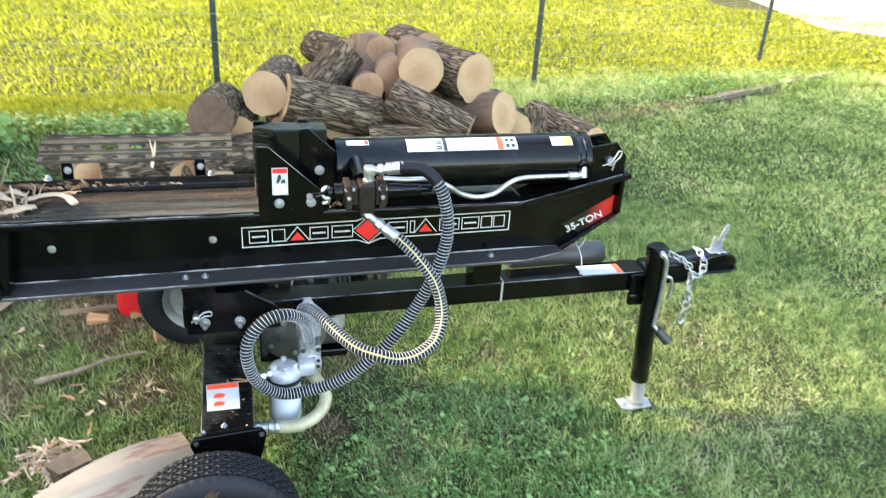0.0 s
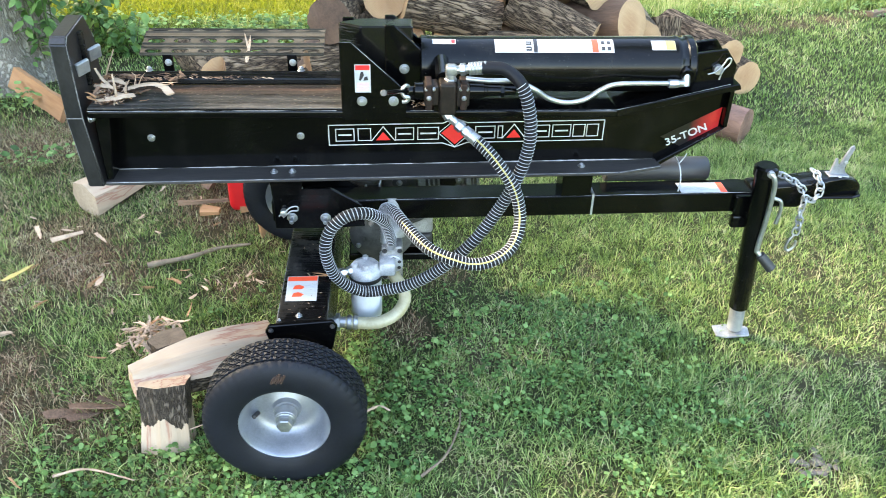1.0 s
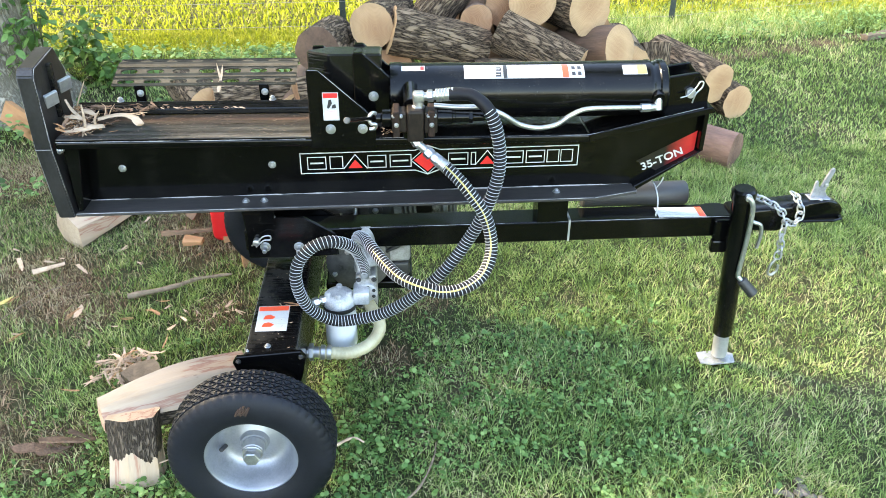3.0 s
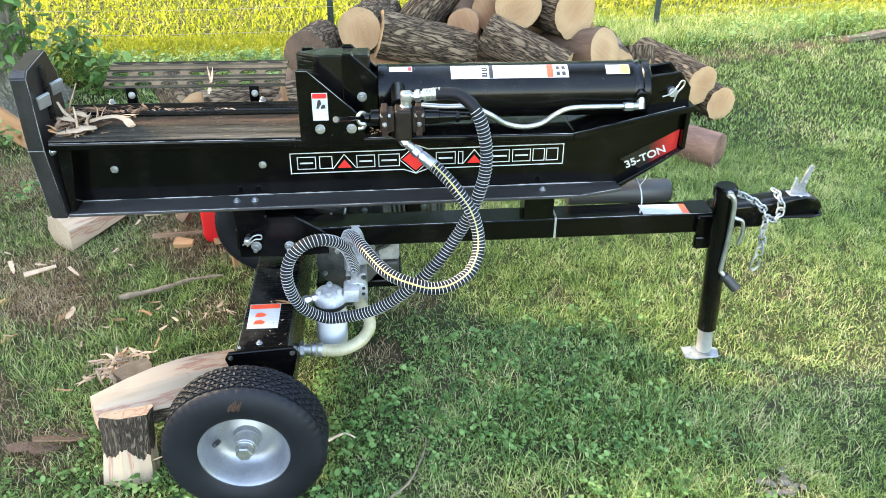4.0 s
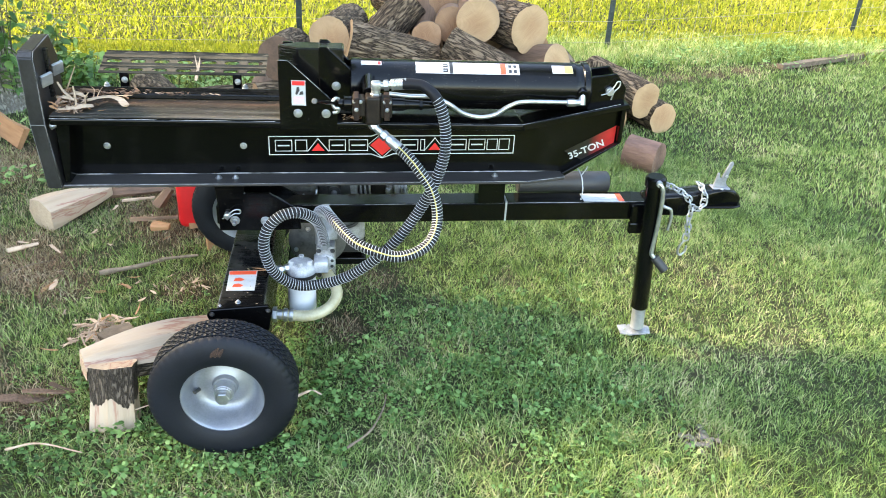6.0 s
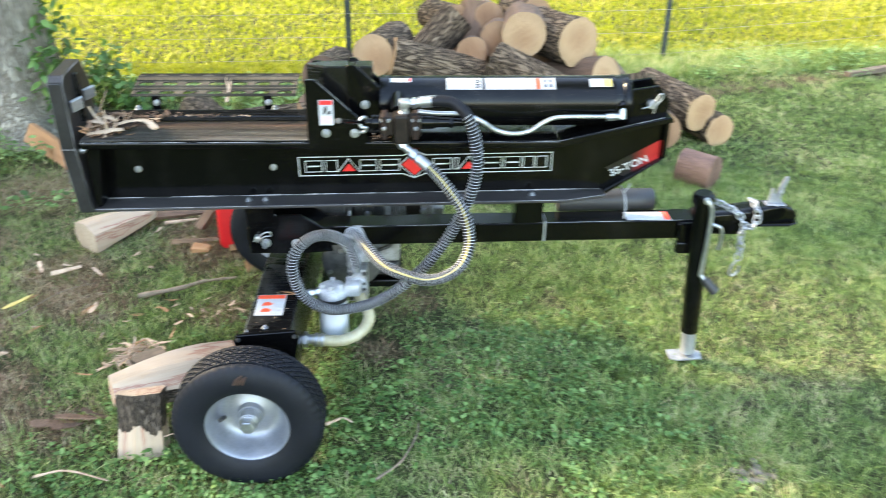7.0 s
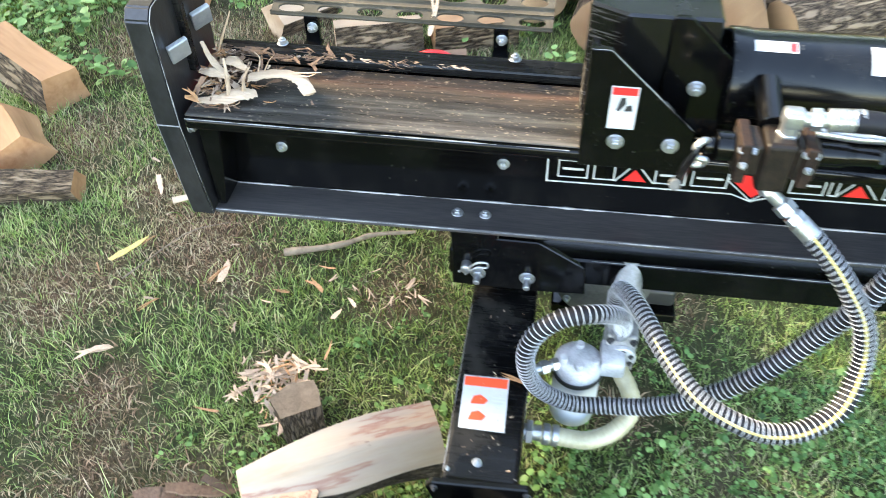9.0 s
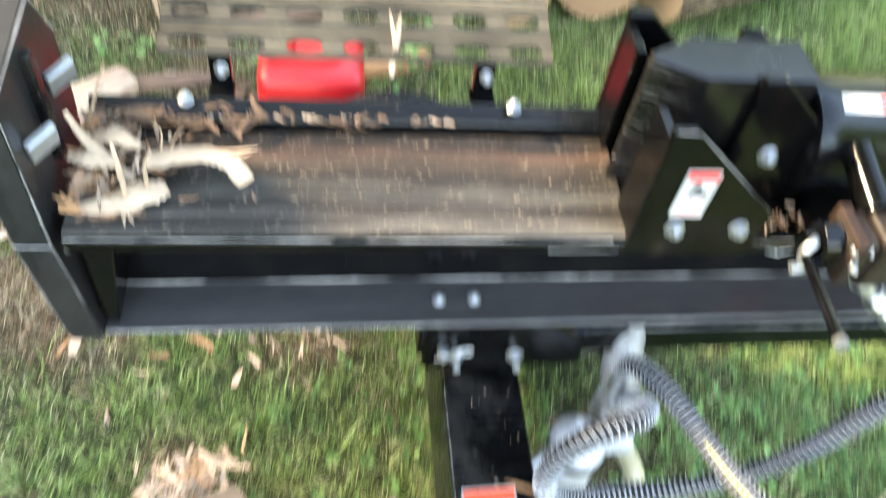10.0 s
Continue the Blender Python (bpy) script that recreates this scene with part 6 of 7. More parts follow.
m, ln = lie((-1.46, 1.12, 0.08), (-1.10, 0.90, 0.06), 0)
split_log("split_billet", "orange-brown split log at the foot of the tree", m, ln, [(-0.075, -0.055), (0.085, -0.05), (0.06, 0.065), (-0.05, 0.07)], M_split_red, 4, (3,))
m, ln = lie((-1.22, 0.72, 0.06), (-1.06, 0.56, 0.06), 20)
split_log("split_billet", "orange-brown split log chunk on the grass", m, ln, [(-0.07, -0.06), (0.09, -0.05), (0.05, 0.06), (-0.06, 0.06)], M_split_red, 5)
m, ln = lie((-1.20, 0.42, 0.04), (-0.85, 0.49, 0.04), 30)
split_log("split_billet", "narrow split log with reddish bark and a pale end", m, ln, [(-0.04, -0.045), (0.05, -0.04), (0.045, 0.04), (-0.03, 0.05)], M_split_red, 6, (2, 3))
m, ln = lie((-1.22, 1.92, 0.09), (-0.87, 1.58, 0.05), 60)
split_log("bark_slab", "long orange slab of bark lying by the tree", m, ln, [(-0.055, -0.012), (0.055, -0.014), (0.05, 0.014), (-0.05, 0.012)], M_split_red, 7)
m, ln = lie((3.84, 3.25, 0.030), (5.50, 3.98, 0.030), 0)
split_log("plank", "weathered board lying in the grass along the fence", m, ln, [(-0.032, -0.016), (0.030, -0.018), (0.034, 0.014), (-0.03, 0.017)], M_twig, 9)
for i, (p, q) in enumerate((((0.05, 0.72, 0.03), (0.28, 0.80, 0.03)), ((-0.02, 0.92, 0.03), (0.22, 1.05, 0.04)), ((0.15, 0.55, 0.03), (0.30, 0.62, 0.03)), ((-0.2, 1.2, 0.05), (0.15, 1.3, 0.05)), ((0.1, 1.02, 0.03), (0.45, 1.15, 0.03)))):
    m, ln = lie(p, q, 40 * i)
    split_log("bark_slab", "brown slab of split wood lying on the grass", m, ln, [(-0.035, -0.012), (0.035, -0.014), (0.03, 0.014), (-0.03, 0.012)], M_bark_red if i % 2 else M_split_red, 20 + i)

for i, (p, q) in enumerate((((-0.30, 1.30, 0.07), (-0.02, 1.40, 0.07)), ((0.02, 1.40, 0.07), (0.30, 1.50, 0.07)), ((-0.56, 1.42, 0.06), (-0.40, 1.60, 0.06)))):
    m, ln = lie(p, q, 25 * i)
    split_log("split_billet", "orange-tinted split log lying behind the log tray", m, ln, [(-0.07, -0.06), (0.075, -0.055), (0.05, 0.05), (-0.03, 0.07)], M_split if i != 1 else M_split_red, 40 + i, (3,))

M_debris = surf("brown_weathered_wood", (0.10, 0.055, 0.030), (0.26, 0.155, 0.088), 9, 80, (0.7, 0.9), 0, 0.6, 0.002, (1, 1, 0.15), c3=(0.07, 0.04, 0.025))
for i, (p, q, w, tone, label) in enumerate((
        ((-0.100, 0.880, 0.035), (-0.045, 0.905, 0.105), 0.044, M_debris, "blocky orange-brown piece of split wood in the debris"),
        ((-0.175, 0.725, 0.045), (0.010, 0.742, 0.048), 0.016, M_debris, "brown splintered board lying in the debris"),
        ((-0.250, 0.900, 0.046), (-0.120, 0.930, 0.048), 0.010, M_splinter, "pale strip of wood lying in the debris"),
        ((-0.080, 0.672, 0.044), (-0.010, 0.660, 0.046), 0.022, M_split_red, "reddish flat chip of wood lying in the debris"),
        ((-0.340, 0.985, 0.040), (-0.080, 1.030, 0.042), 0.022, M_bark_red, "dark strip of bark lying behind the debris"),
        ((-0.560, 0.470, 0.042), (-0.465, 0.520, 0.046), 0.009, M_splinter, "pale splinter lying on bare soil"))):
    m, ln = lie(p, q, 15 * i - 30)
    split_log("wood_debris", label, m, ln, [(-w, -0.4 * w), (0.9 * w, -0.5 * w), (w, 0.4 * w), (-0.2 * w, 0.6 * w), (-0.9 * w, 0.4 * w)], tone, 50 + i, shape=lambda u: (1.0 - 0.35 * u, 0.0))

# sticks
def stick(points, r, label, name="stick", mat=None):
    pts = smooth_path(points, 6)
    k = sweep(pts, lambda u: r * (1 - 0.55 * u) * (1 + 0.15 * math.sin(u * 23)), 7)
    o = part(name, k, mat or M_twig, None, smooth=60)
    return tagged(o, label, "stick")


stick([(-0.20, 0.335, 0.022), (-0.06, 0.375, 0.030), (0.02, 0.425, 0.030), (0.13, 0.455, 0.028)], 0.0105, "grey fallen stick lying on the grass")
stick([(0.695, -0.635, 0.03), (0.76, -0.57, 0.032), (0.80, -0.47, 0.03), (0.81, -0.41, 0.03)], 0.004, "thin brown twig in the clover")
stick([(-0.58, 0.18, 0.03), (-0.48, 0.36, 0.03), (-0.38, 0.42, 0.03)], 0.0022, "thin pale twig on bare soil")
stick([(0.0, -0.49, 0.03), (0.10, -0.47, 0.045), (0.19, -0.44, 0.06)], 0.003, "thin pale splinter leaning on the tyre", mat=M_splinter)
stick([(-0.20, -0.60, 0.03), (-0.12, -0.585, 0.035), (0.0, -0.62, 0.03)], 0.004, "thin pale splinter lying in the clover", mat=M_splinter)
stick([(0.545, -0.41, 0.03), (0.59, -0.39, 0.035), (0.62, -0.40, 0.028)], 0.005, "short orange splinter by the tyre", mat=M_splinter)

# wood chips
def chip_mesh(seed, wide=1.0, thick=1.0):
    """A torn splinter: a thin bent strip with ragged, sometimes forked ends. Length 1 along x."""
    r = random.Random(seed)
    k = bmesh.new()
    slim = (0.16, 0.09, 0.06, 0.13, 0.045, 0.11)[seed % 6] * wide
    for prong in range(1 + (seed % 3 == 1)):
        n = 9
        bend, ph = r.uniform(0.02, 0.12), r.uniform(0, 3)
        tilt = (r.uniform(-0.5, 0.5) if prong else 0)
        up, lo = [], []
        for i in range(n):
            u = i / (n - 1)
            w = slim * (0.80, 0.95, 0.9, 0.9, 0.8, 0.8, 0.65, 0.4, 0.05)[i] * r.uniform(0.75, 1.15)
            if wide > 1:
                w = slim * r.uniform(0.65, 1.15) * (0.9, 1.0, 1.0, 1.05, 0.9, 0.8, 0.5, 0.3, 0.04)[i]
            zc = bend * math.sin(u * 2.6 + ph)
            y = 0.045 * math.sin(u * 3 + seed) + tilt * max(0, u - 0.35)
            x = u - 0.5 + (r.uniform(-0.05, 0.05) if wide > 1 else 0)
            th = (0.007 + 0.006 * r.random()) * thick
            up.append((k.verts.new((x, y - w, zc + th)), k.verts.new((x + r.uniform(-0.10, 0.04) * (3 if i == 0 else 1), y + w, zc + th * r.uniform(0.5, 1.6)))))
            lo.append((k.verts.new((x, y - w, zc - th)), k.verts.new((x, y + w, zc - th))))
        for i in range(n - 1):
            k.faces.new((up[i][0], up[i + 1][0], up[i + 1][1], up[i][1]))
            k.faces.new((lo[i][0], lo[i][1], lo[i + 1][1], lo[i + 1][0]))
            k.faces.new((up[i][0], lo[i][0], lo[i + 1][0], up[i + 1][0]))
            k.faces.new((up[i][1], up[i + 1][1], lo[i + 1][1], lo[i][1]))
        k.faces.new((up[0][0], up[0][1], lo[0][1], lo[0][0]))
        k.faces.new((up[-1][0], lo[-1][0], lo[-1][1], up[-1][1]))
    bmesh.ops.recalc_face_normals(k, faces=k.faces[:])
    me = bpy.data.meshes.new("wood_chip")
    k.to_mesh(me)
    k.free()
    return me


CHIPS = [chip_mesh(i) for i in range(6)]
for me in CHIPS:
    me.materials.append(M_splinter)
M_torn = surf("torn_pale_wood", (0.33, 0.215, 0.135), (0.54, 0.395, 0.275), 9, 60, (0.6, 0.85), 0, 0.6, 0.003, (0.4, 5, 5), c3=(0.40, 0.24, 0.15))
CHIP_RED = [CHIPS[i].copy() for i in (1, 2, 4)]
for me in CHIP_RED:
    me.materials.clear()
    me.materials.append(M_split_red)
rc = random.Random(12)


def chip(x, y, z, size, yaw=None, pitch=0.0, roll=0.0, red=False, which=None, label="pale wood chip lying on the grass", group="wood chips"):
    me = rc.choice(CHIP_RED if red else CHIPS) if which is None else (CHIP_RED if red else CHIPS)[which]
    ob = new("wood_chip", me)
    yaw = rc.uniform(0, 360) if yaw is None else yaw
    ob.matrix_basis = pose(x, y, z, roll, pitch, yaw) @ Matrix.Diagonal((size, size, size, 1))
    return tagged(ob, "orange-brown wood chip lying on the grass" if red and "grass" in label else label, "wood chip", group)


for x, y, s in ((-0.33, 0.24, 0.085), (-0.345, 0.22, 0.06), (-0.082, 0.228, 0.06), (-0.07, 0.29, 0.05), (-0.63, 0.54, 0.08), (-0.40, 0.50, 0.07), (-0.55, -0.05, 0.08), (-0.48, 0.10, 0.05), (0.02, 0.18, 0.04), (-0.28, -0.62, 0.05), (-0.15, -0.80, 0.05)):
    chip(x, y, 0.034, s, red=s in (0.05, 0.06))
M_leaf = surf("yellow_dead_leaf", (0.42, 0.32, 0.08), (0.60, 0.48, 0.17), 20, 120, (0.5, 0.7), 0, 0.3, 0.001, c3=(0.36, 0.22, 0.07))
leaf = CHIPS[3].copy()
leaf.materials.clear()
leaf.materials.append(M_leaf)
ob = new("leaf", leaf)
ob.matrix_basis = pose(-0.605, 0.283, 0.036, 5, -4, 57) @ Matrix.Diagonal((0.115, 0.075, 0.09, 1))
tagged(ob, "yellow dead leaf lying in the thin grass", "leaf")
for i in range(36):                                   # scattered round the bed and beneath it
    x, y = rc.uniform(-0.75, 0.32), rc.uniform(0.0, 1.1)
    chip(x, y, 0.028, rc.uniform(0.015, 0.045), red=rc.random() < 0.3, which=rc.choice((0, 1, 2)))
CHIP_DARK = [CHIPS[i].copy() for i in (0, 3, 5)]
for me in CHIP_DARK:
    me.materials.clear()
    me.materials.append(M_bark_red)
for i, (x, y, sz, yaw) in enumerate(((-0.235, -0.372, 0.11, 20), (-0.165, -0.350, 0.14, 14), (-0.125, -0.335, 0.09, -8), (-0.19, -0.385, 0.08, 32), (0.10, 0.86, 0.12, 40), (0.20, 0.95, 0.14, 10), (-0.05, 1.02, 0.12, 70))):
    ob = new("bark_piece", CHIP_DARK[i % 3])
    ob.matrix_basis = pose(x, y, 0.024, rc.uniform(-20, 20), rc.uniform(-6, 6), yaw) @ Matrix.Diagonal((sz, sz, sz * 1.6, 1))
    tagged(ob, "dark reddish strip of bark lying on the ground", "bark", "bark pieces")
def waste(label, category, material, places):
    """Crumbs too small to pick apart, joined: rows of x, y, z, size, yaw, pitch."""
    k = bmesh.new()
    for x, y, z, size, yaw, pitch in places:
        piece = bmesh.new()
        piece.from_mesh(rc.choice((CHIPS[0], CHIPS[1], CHIPS[2])))
        piece.transform(pose(x, y, z, rc.uniform(-20, 20), pitch, yaw) @ Matrix.Diagonal((size, size, size * 1.3, 1)))
        merge(k, piece)
    tagged(part(category.replace(" ", "_"), k, material, None), label, category, kind="stuff")


for share, material, tone in ((18, M_splinter, "pale"), (12, M_split_red, "orange")):
    waste(tone + " crumbs of wood waste caught beside the valve", "wood waste", material, [(rc.uniform(0.685, 0.765), rc.uniform(-0.088, -0.050), rc.uniform(0.772, 0.777), rc.uniform(0.006, 0.016), rc.uniform(0, 360), 0) for i in range(share)])
waste("pale crumbs of wood lying on the oil tank", "wood crumbs", M_splinter, [(rc.uniform(0.352, 0.462), rc.uniform(-0.42, -0.07), 0.3572, rc.uniform(0.003, 0.008), rc.uniform(0, 360), 0) for i in range(28)])
for i in range(20):
    chip(rc.gauss(0.13, 0.055), rc.gauss(0.22, 0.045), 0.030, rc.uniform(0.018, 0.04), which=rc.choice((1, 2, 4)))
for i in range(110):                                  # heap behind the stub
    chip(rc.gauss(-0.080, 0.045), rc.gauss(-0.100, 0.04), rc.uniform(0.03, 0.095), rc.uniform(0.02, 0.06), pitch=rc.uniform(-40, 40), red=rc.random() < 0.16, which=rc.choice((1, 2)), label="pale splinter in a heap of splitting waste", group="splinter heap")
# torn pieces and splinters left on the bed
def torn_strip(path, widths, thick, seed, flat=(0, 0, 1)):
    """A torn strip of wood along a bent path, with its width given along the way and ragged edges."""
    r = random.Random(seed)
    pts = smooth_path(path, 6)
    k = bmesh.new()
    rows = []
    n = len(pts)
    for i, p in enumerate(pts):
        d = (pts[min(i + 1, n - 1)] - pts[max(i - 1, 0)]).normalized()
        side = d.cross(Vector(flat)).normalized()
        up = side.cross(d).normalized()
        u = i / (n - 1) * (len(widths) - 1)
        a = min(int(u), len(widths) - 2)
        w = (widths[a] + (widths[a + 1] - widths[a]) * (u - a)) / 2
        th = thick * r.uniform(0.7, 1.2) * min(1.0, 0.35 + w / 0.008)
        row = []
        for f, g in ((-1, 0.25), (-0.4, 1.0), (0.25, 0.8), (1, 0.2), (0.3, -0.9), (-0.5, -1.0)):
            row.append(k.verts.new(p + side * w * f * r.uniform(0.82, 1.15) + up * th * g * r.uniform(0.7, 1.2)))
        rows.append(row)
    for a, b in zip(rows, rows[1:]):
        for i in range(6):
            j = (i + 1) % 6
            k.faces.new((a[i], a[j], b[j], b[i]))
    k.faces.new(rows[0][::-1])
    k.faces.new(rows[-1])
    bmesh.ops.recalc_face_normals(k, faces=k.faces[:])
    return k


def torn(pieces, label):
    """One torn piece of wood: a main strip and the strands that split from it."""
    main = None
    for i, (path, widths, thick, flat) in enumerate(pieces):
        k = torn_strip(path, widths, thick, 31 + i + len(path), flat)
        if main is None:
            main = tagged(part("torn_wood", k, M_torn, None, smooth=30), label, "wood chip", "torn wood on the bed")
        else:
            part("strand", k, M_torn, main, smooth=30)
    return main


UP = (0, 0, 1)
torn([([(-0.100, -0.070, 0.783), (-0.060, -0.064, 0.787), (-0.030, -0.050, 0.789), (-0.012, -0.040, 0.785)], (0.014, 0.034, 0.042, 0.022), 0.0045, UP),
      ([(-0.052, -0.056, 0.788), (-0.058, -0.036, 0.812), (-0.064, -0.022, 0.836)], (0.022, 0.014, 0.002), 0.003, (1, 0, 0)),
      ([(-0.030, -0.046, 0.790), (-0.034, -0.026, 0.804), (-0.028, -0.010, 0.815)], (0.016, 0.009, 0.002), 0.0025, (1, 0, 0))], "thick cream-coloured torn slab of wood lying on the splitter bed")
torn([([(-0.036, -0.006, 0.790), (0.000, -0.001, 0.798), (0.036, -0.003, 0.800), (0.060, -0.013, 0.793), (0.074, -0.028, 0.783)], (0.026, 0.028, 0.025, 0.026, 0.020), 0.0030, UP),
      ([(0.030, 0.004, 0.800), (0.060, 0.002, 0.803), (0.086, 0.008, 0.802)], (0.006, 0.004, 0.0015), 0.0015, UP),
      ([(0.040, 0.000, 0.799), (0.066, -0.004, 0.801), (0.080, -0.002, 0.806)], (0.005, 0.003, 0.001), 0.0012, UP),
      ([(-0.012, 0.006, 0.796), (-0.004, 0.016, 0.812), (0.006, 0.014, 0.824)], (0.007, 0.004, 0.001), 0.0015, (1, 0, 0)),
      ([(-0.022, 0.006, 0.796), (-0.020, 0.018, 0.814), (-0.030, 0.024, 0.822)], (0.007, 0.004, 0.001), 0.0015, (1, 0, 0))], "long torn strip of pale wood with a frayed end")
torn([([(-0.112, 0.046, 0.786), (-0.098, 0.056, 0.822), (-0.080, 0.072, 0.866)], (0.012, 0.010, 0.004), 0.002, (1, 0, 0))], "slim pale splinter standing against the foot plate")
torn([([(-0.122, 0.030, 0.830), (-0.100, 0.010, 0.806), (-0.070, -0.006, 0.788)], (0.010, 0.020, 0.014), 0.003, (1, 0, 0.5))], "torn tan strip of wood leaning on the foot plate")
torn([([(-0.118, -0.004, 0.796), (-0.096, -0.012, 0.800), (-0.066, -0.010, 0.790)], (0.012, 0.024, 0.008), 0.004, UP)], "torn tan chip of wood in the waste on the bed")
torn([([(-0.110, 0.030, 0.790), (-0.076, 0.026, 0.800), (-0.046, 0.016, 0.792)], (0.014, 0.026, 0.010), 0.004, UP)], "torn tan chip of wood in the waste on the bed")
for share, material, tone in ((70, M_splinter, "pale"), (90, M_bark_red, "brown"), (40, M_split_red, "orange")):
    rows = []
    for i in range(share):
        u = abs(rc.gauss(0, 0.045))
        rows.append((-0.112 + u, rc.uniform(-0.084, 0.070), rc.uniform(0.776, 0.782 + max(0.0, 0.024 - 0.3 * u)), rc.uniform(0.010, 0.032), rc.uniform(0, 360), rc.uniform(-25, 25)))
    waste(tone + " small splinters in the waste on the splitter bed", "wood waste", material, rows)
SHRED = [CHIPS[i].copy() for i in (1, 2, 5)]
for me in SHRED:
    me.materials.clear()
    me.materials.append(M_bark_red)
for i in range(70):                                   # shredded bark along the slide rail
    ob = new("bark_shred", SHRED[i % 3])
    x = -0.105 + 0.20 * rc.random() ** 1.4 if i < 52 else rc.uniform(0.10, 0.24)
    sz = rc.uniform(0.015, 0.036) if i < 52 else rc.uniform(0.010, 0.020)
    ob.matrix_basis = pose(x, rc.gauss(0.066, 0.007), 0.788 + rc.uniform(0.0, 0.010), rc.uniform(-30, 30), rc.uniform(-15, 15), rc.gauss(5, 40)) @ Matrix.Diagonal((sz, sz, sz * 1.5, 1))
    tagged(ob, "brown shred of bark lying on the slide rail", "bark", "fibre on the rails")
waste("pale crumbs of wood fibre on the slide rail", "wood fibre", M_splinter, [(-0.10 + 0.42 * rc.random() ** 1.5, rc.gauss(0.076, 0.004), 0.7885, rc.uniform(0.005, 0.017), rc.gauss(0, 30), 0) for i in range(80)])
chip(0.25, 0.150, 0.842, 0.075, 80, -60, 20, False, 2, "pale splinter caught on the log tray", "")
chip(0.245, 0.160, 0.850, 0.06, 100, -75, 0, False, 4, "pale splinter caught on the log tray", "")
chip(0.445, -0.235, 0.362, 0.055, 150, 4, 0, True, 2, "thin orange splinter lying on the oil tank", "")

# ---- fuel can ----
can = thing("fuel_can", "red plastic fuel can with a black cap standing on the grass", "fuel can", pose(0.13, 0.79, 0.0))
bm = box(0.015, 0.250, 0.70, 0.88, 0.012, 0.315, 0.030, seg=4)
part("body", bm, M_can, can, smooth=50)
bm = sweep(smooth_path([(0.085, 0.79, 0.305), (0.09, 0.79, 0.350), (0.12, 0.79, 0.367), (0.17, 0.79, 0.360), (0.205, 0.79, 0.310)]), 0.013, 12)
part("handle", bm, M_can, can, smooth=60)
bm = rod((0.045, 0.79, 0.305), (0.045, 0.79, 0.355), 0.026, 20)
part("cap", bm, M_plastic, can, smooth=40)

# ---- tree ----
TX, TY = -1.47, 2.36
M_trunk = bark_material("furrowed_grey_bark", (0.165, 0.138, 0.105), (0.365, 0.320, 0.252), 22, 0.26)
tree = thing("tree", "large pale grey-barked tree at the edge of the lawn", "tree", pose(TX, TY, 0))
k = bmesh.new()
rings, seg = [], 48
for j, z in enumerate([-0.02, 0.03, 0.08, 0.15, 0.25, 0.4, 0.6, 0.9, 1.3, 1.9, 2.6, 3.4, 4.4]):
    ring = []
    for i in range(seg):
        t = 2 * math.pi * i / seg
        flare = 1 + 0.95 * math.exp(-max(z, 0) / 0.20) * (0.85 + 0.55 * noise.noise((math.cos(t) * 2.2, math.sin(t) * 2.2, 3.3)))
        r = (0.275 - 0.018 * z) * flare * (1 + 0.10 * noise.noise((math.cos(t) * 1.5, math.sin(t) * 1.5, z * 0.6)) + 0.05 * math.sin(5 * t + 2))
        ring.append(k.verts.new((TX + r * math.cos(t) - 0.02 * z, TY + r * math.sin(t) + 0.03 * z, z)))
    rings.append(ring)
for a, b in zip(rings, rings[1:]):
    for i in range(seg):
        k.faces.new((a[i], a[(i + 1) % seg], b[(i + 1) % seg], b[i]))
part("trunk", k, M_trunk, tree, smooth=70)
CC, CR = Vector((-6.6, 2.4, 5.5)), Vector((8.2, 4.9, 1.7))   # unseen crown, placed for the shade it casts: middle and half axes
rt = random.Random(4)
for i in range(9):
    a = i * 0.7 + 0.3
    e = CC + Vector((math.cos(a) * CR.x * 0.62, math.sin(a) * CR.y * 0.62, rt.uniform(-0.6, 0.6)))
    s = Vector((TX - 0.07, TY + 0.10, rt.uniform(3.4, 4.3)))
    mid = s.lerp(e, 0.5) + Vector((0, 0, 0.5))
    pts = smooth_path([s, mid, e], 6)
    part("limb", sweep(pts, lambda u: 0.11 * (1 - 0.8 * u), 8), M_trunk, tree, smooth=60)
V, F = [], []
s2 = to_sun / to_sun.z
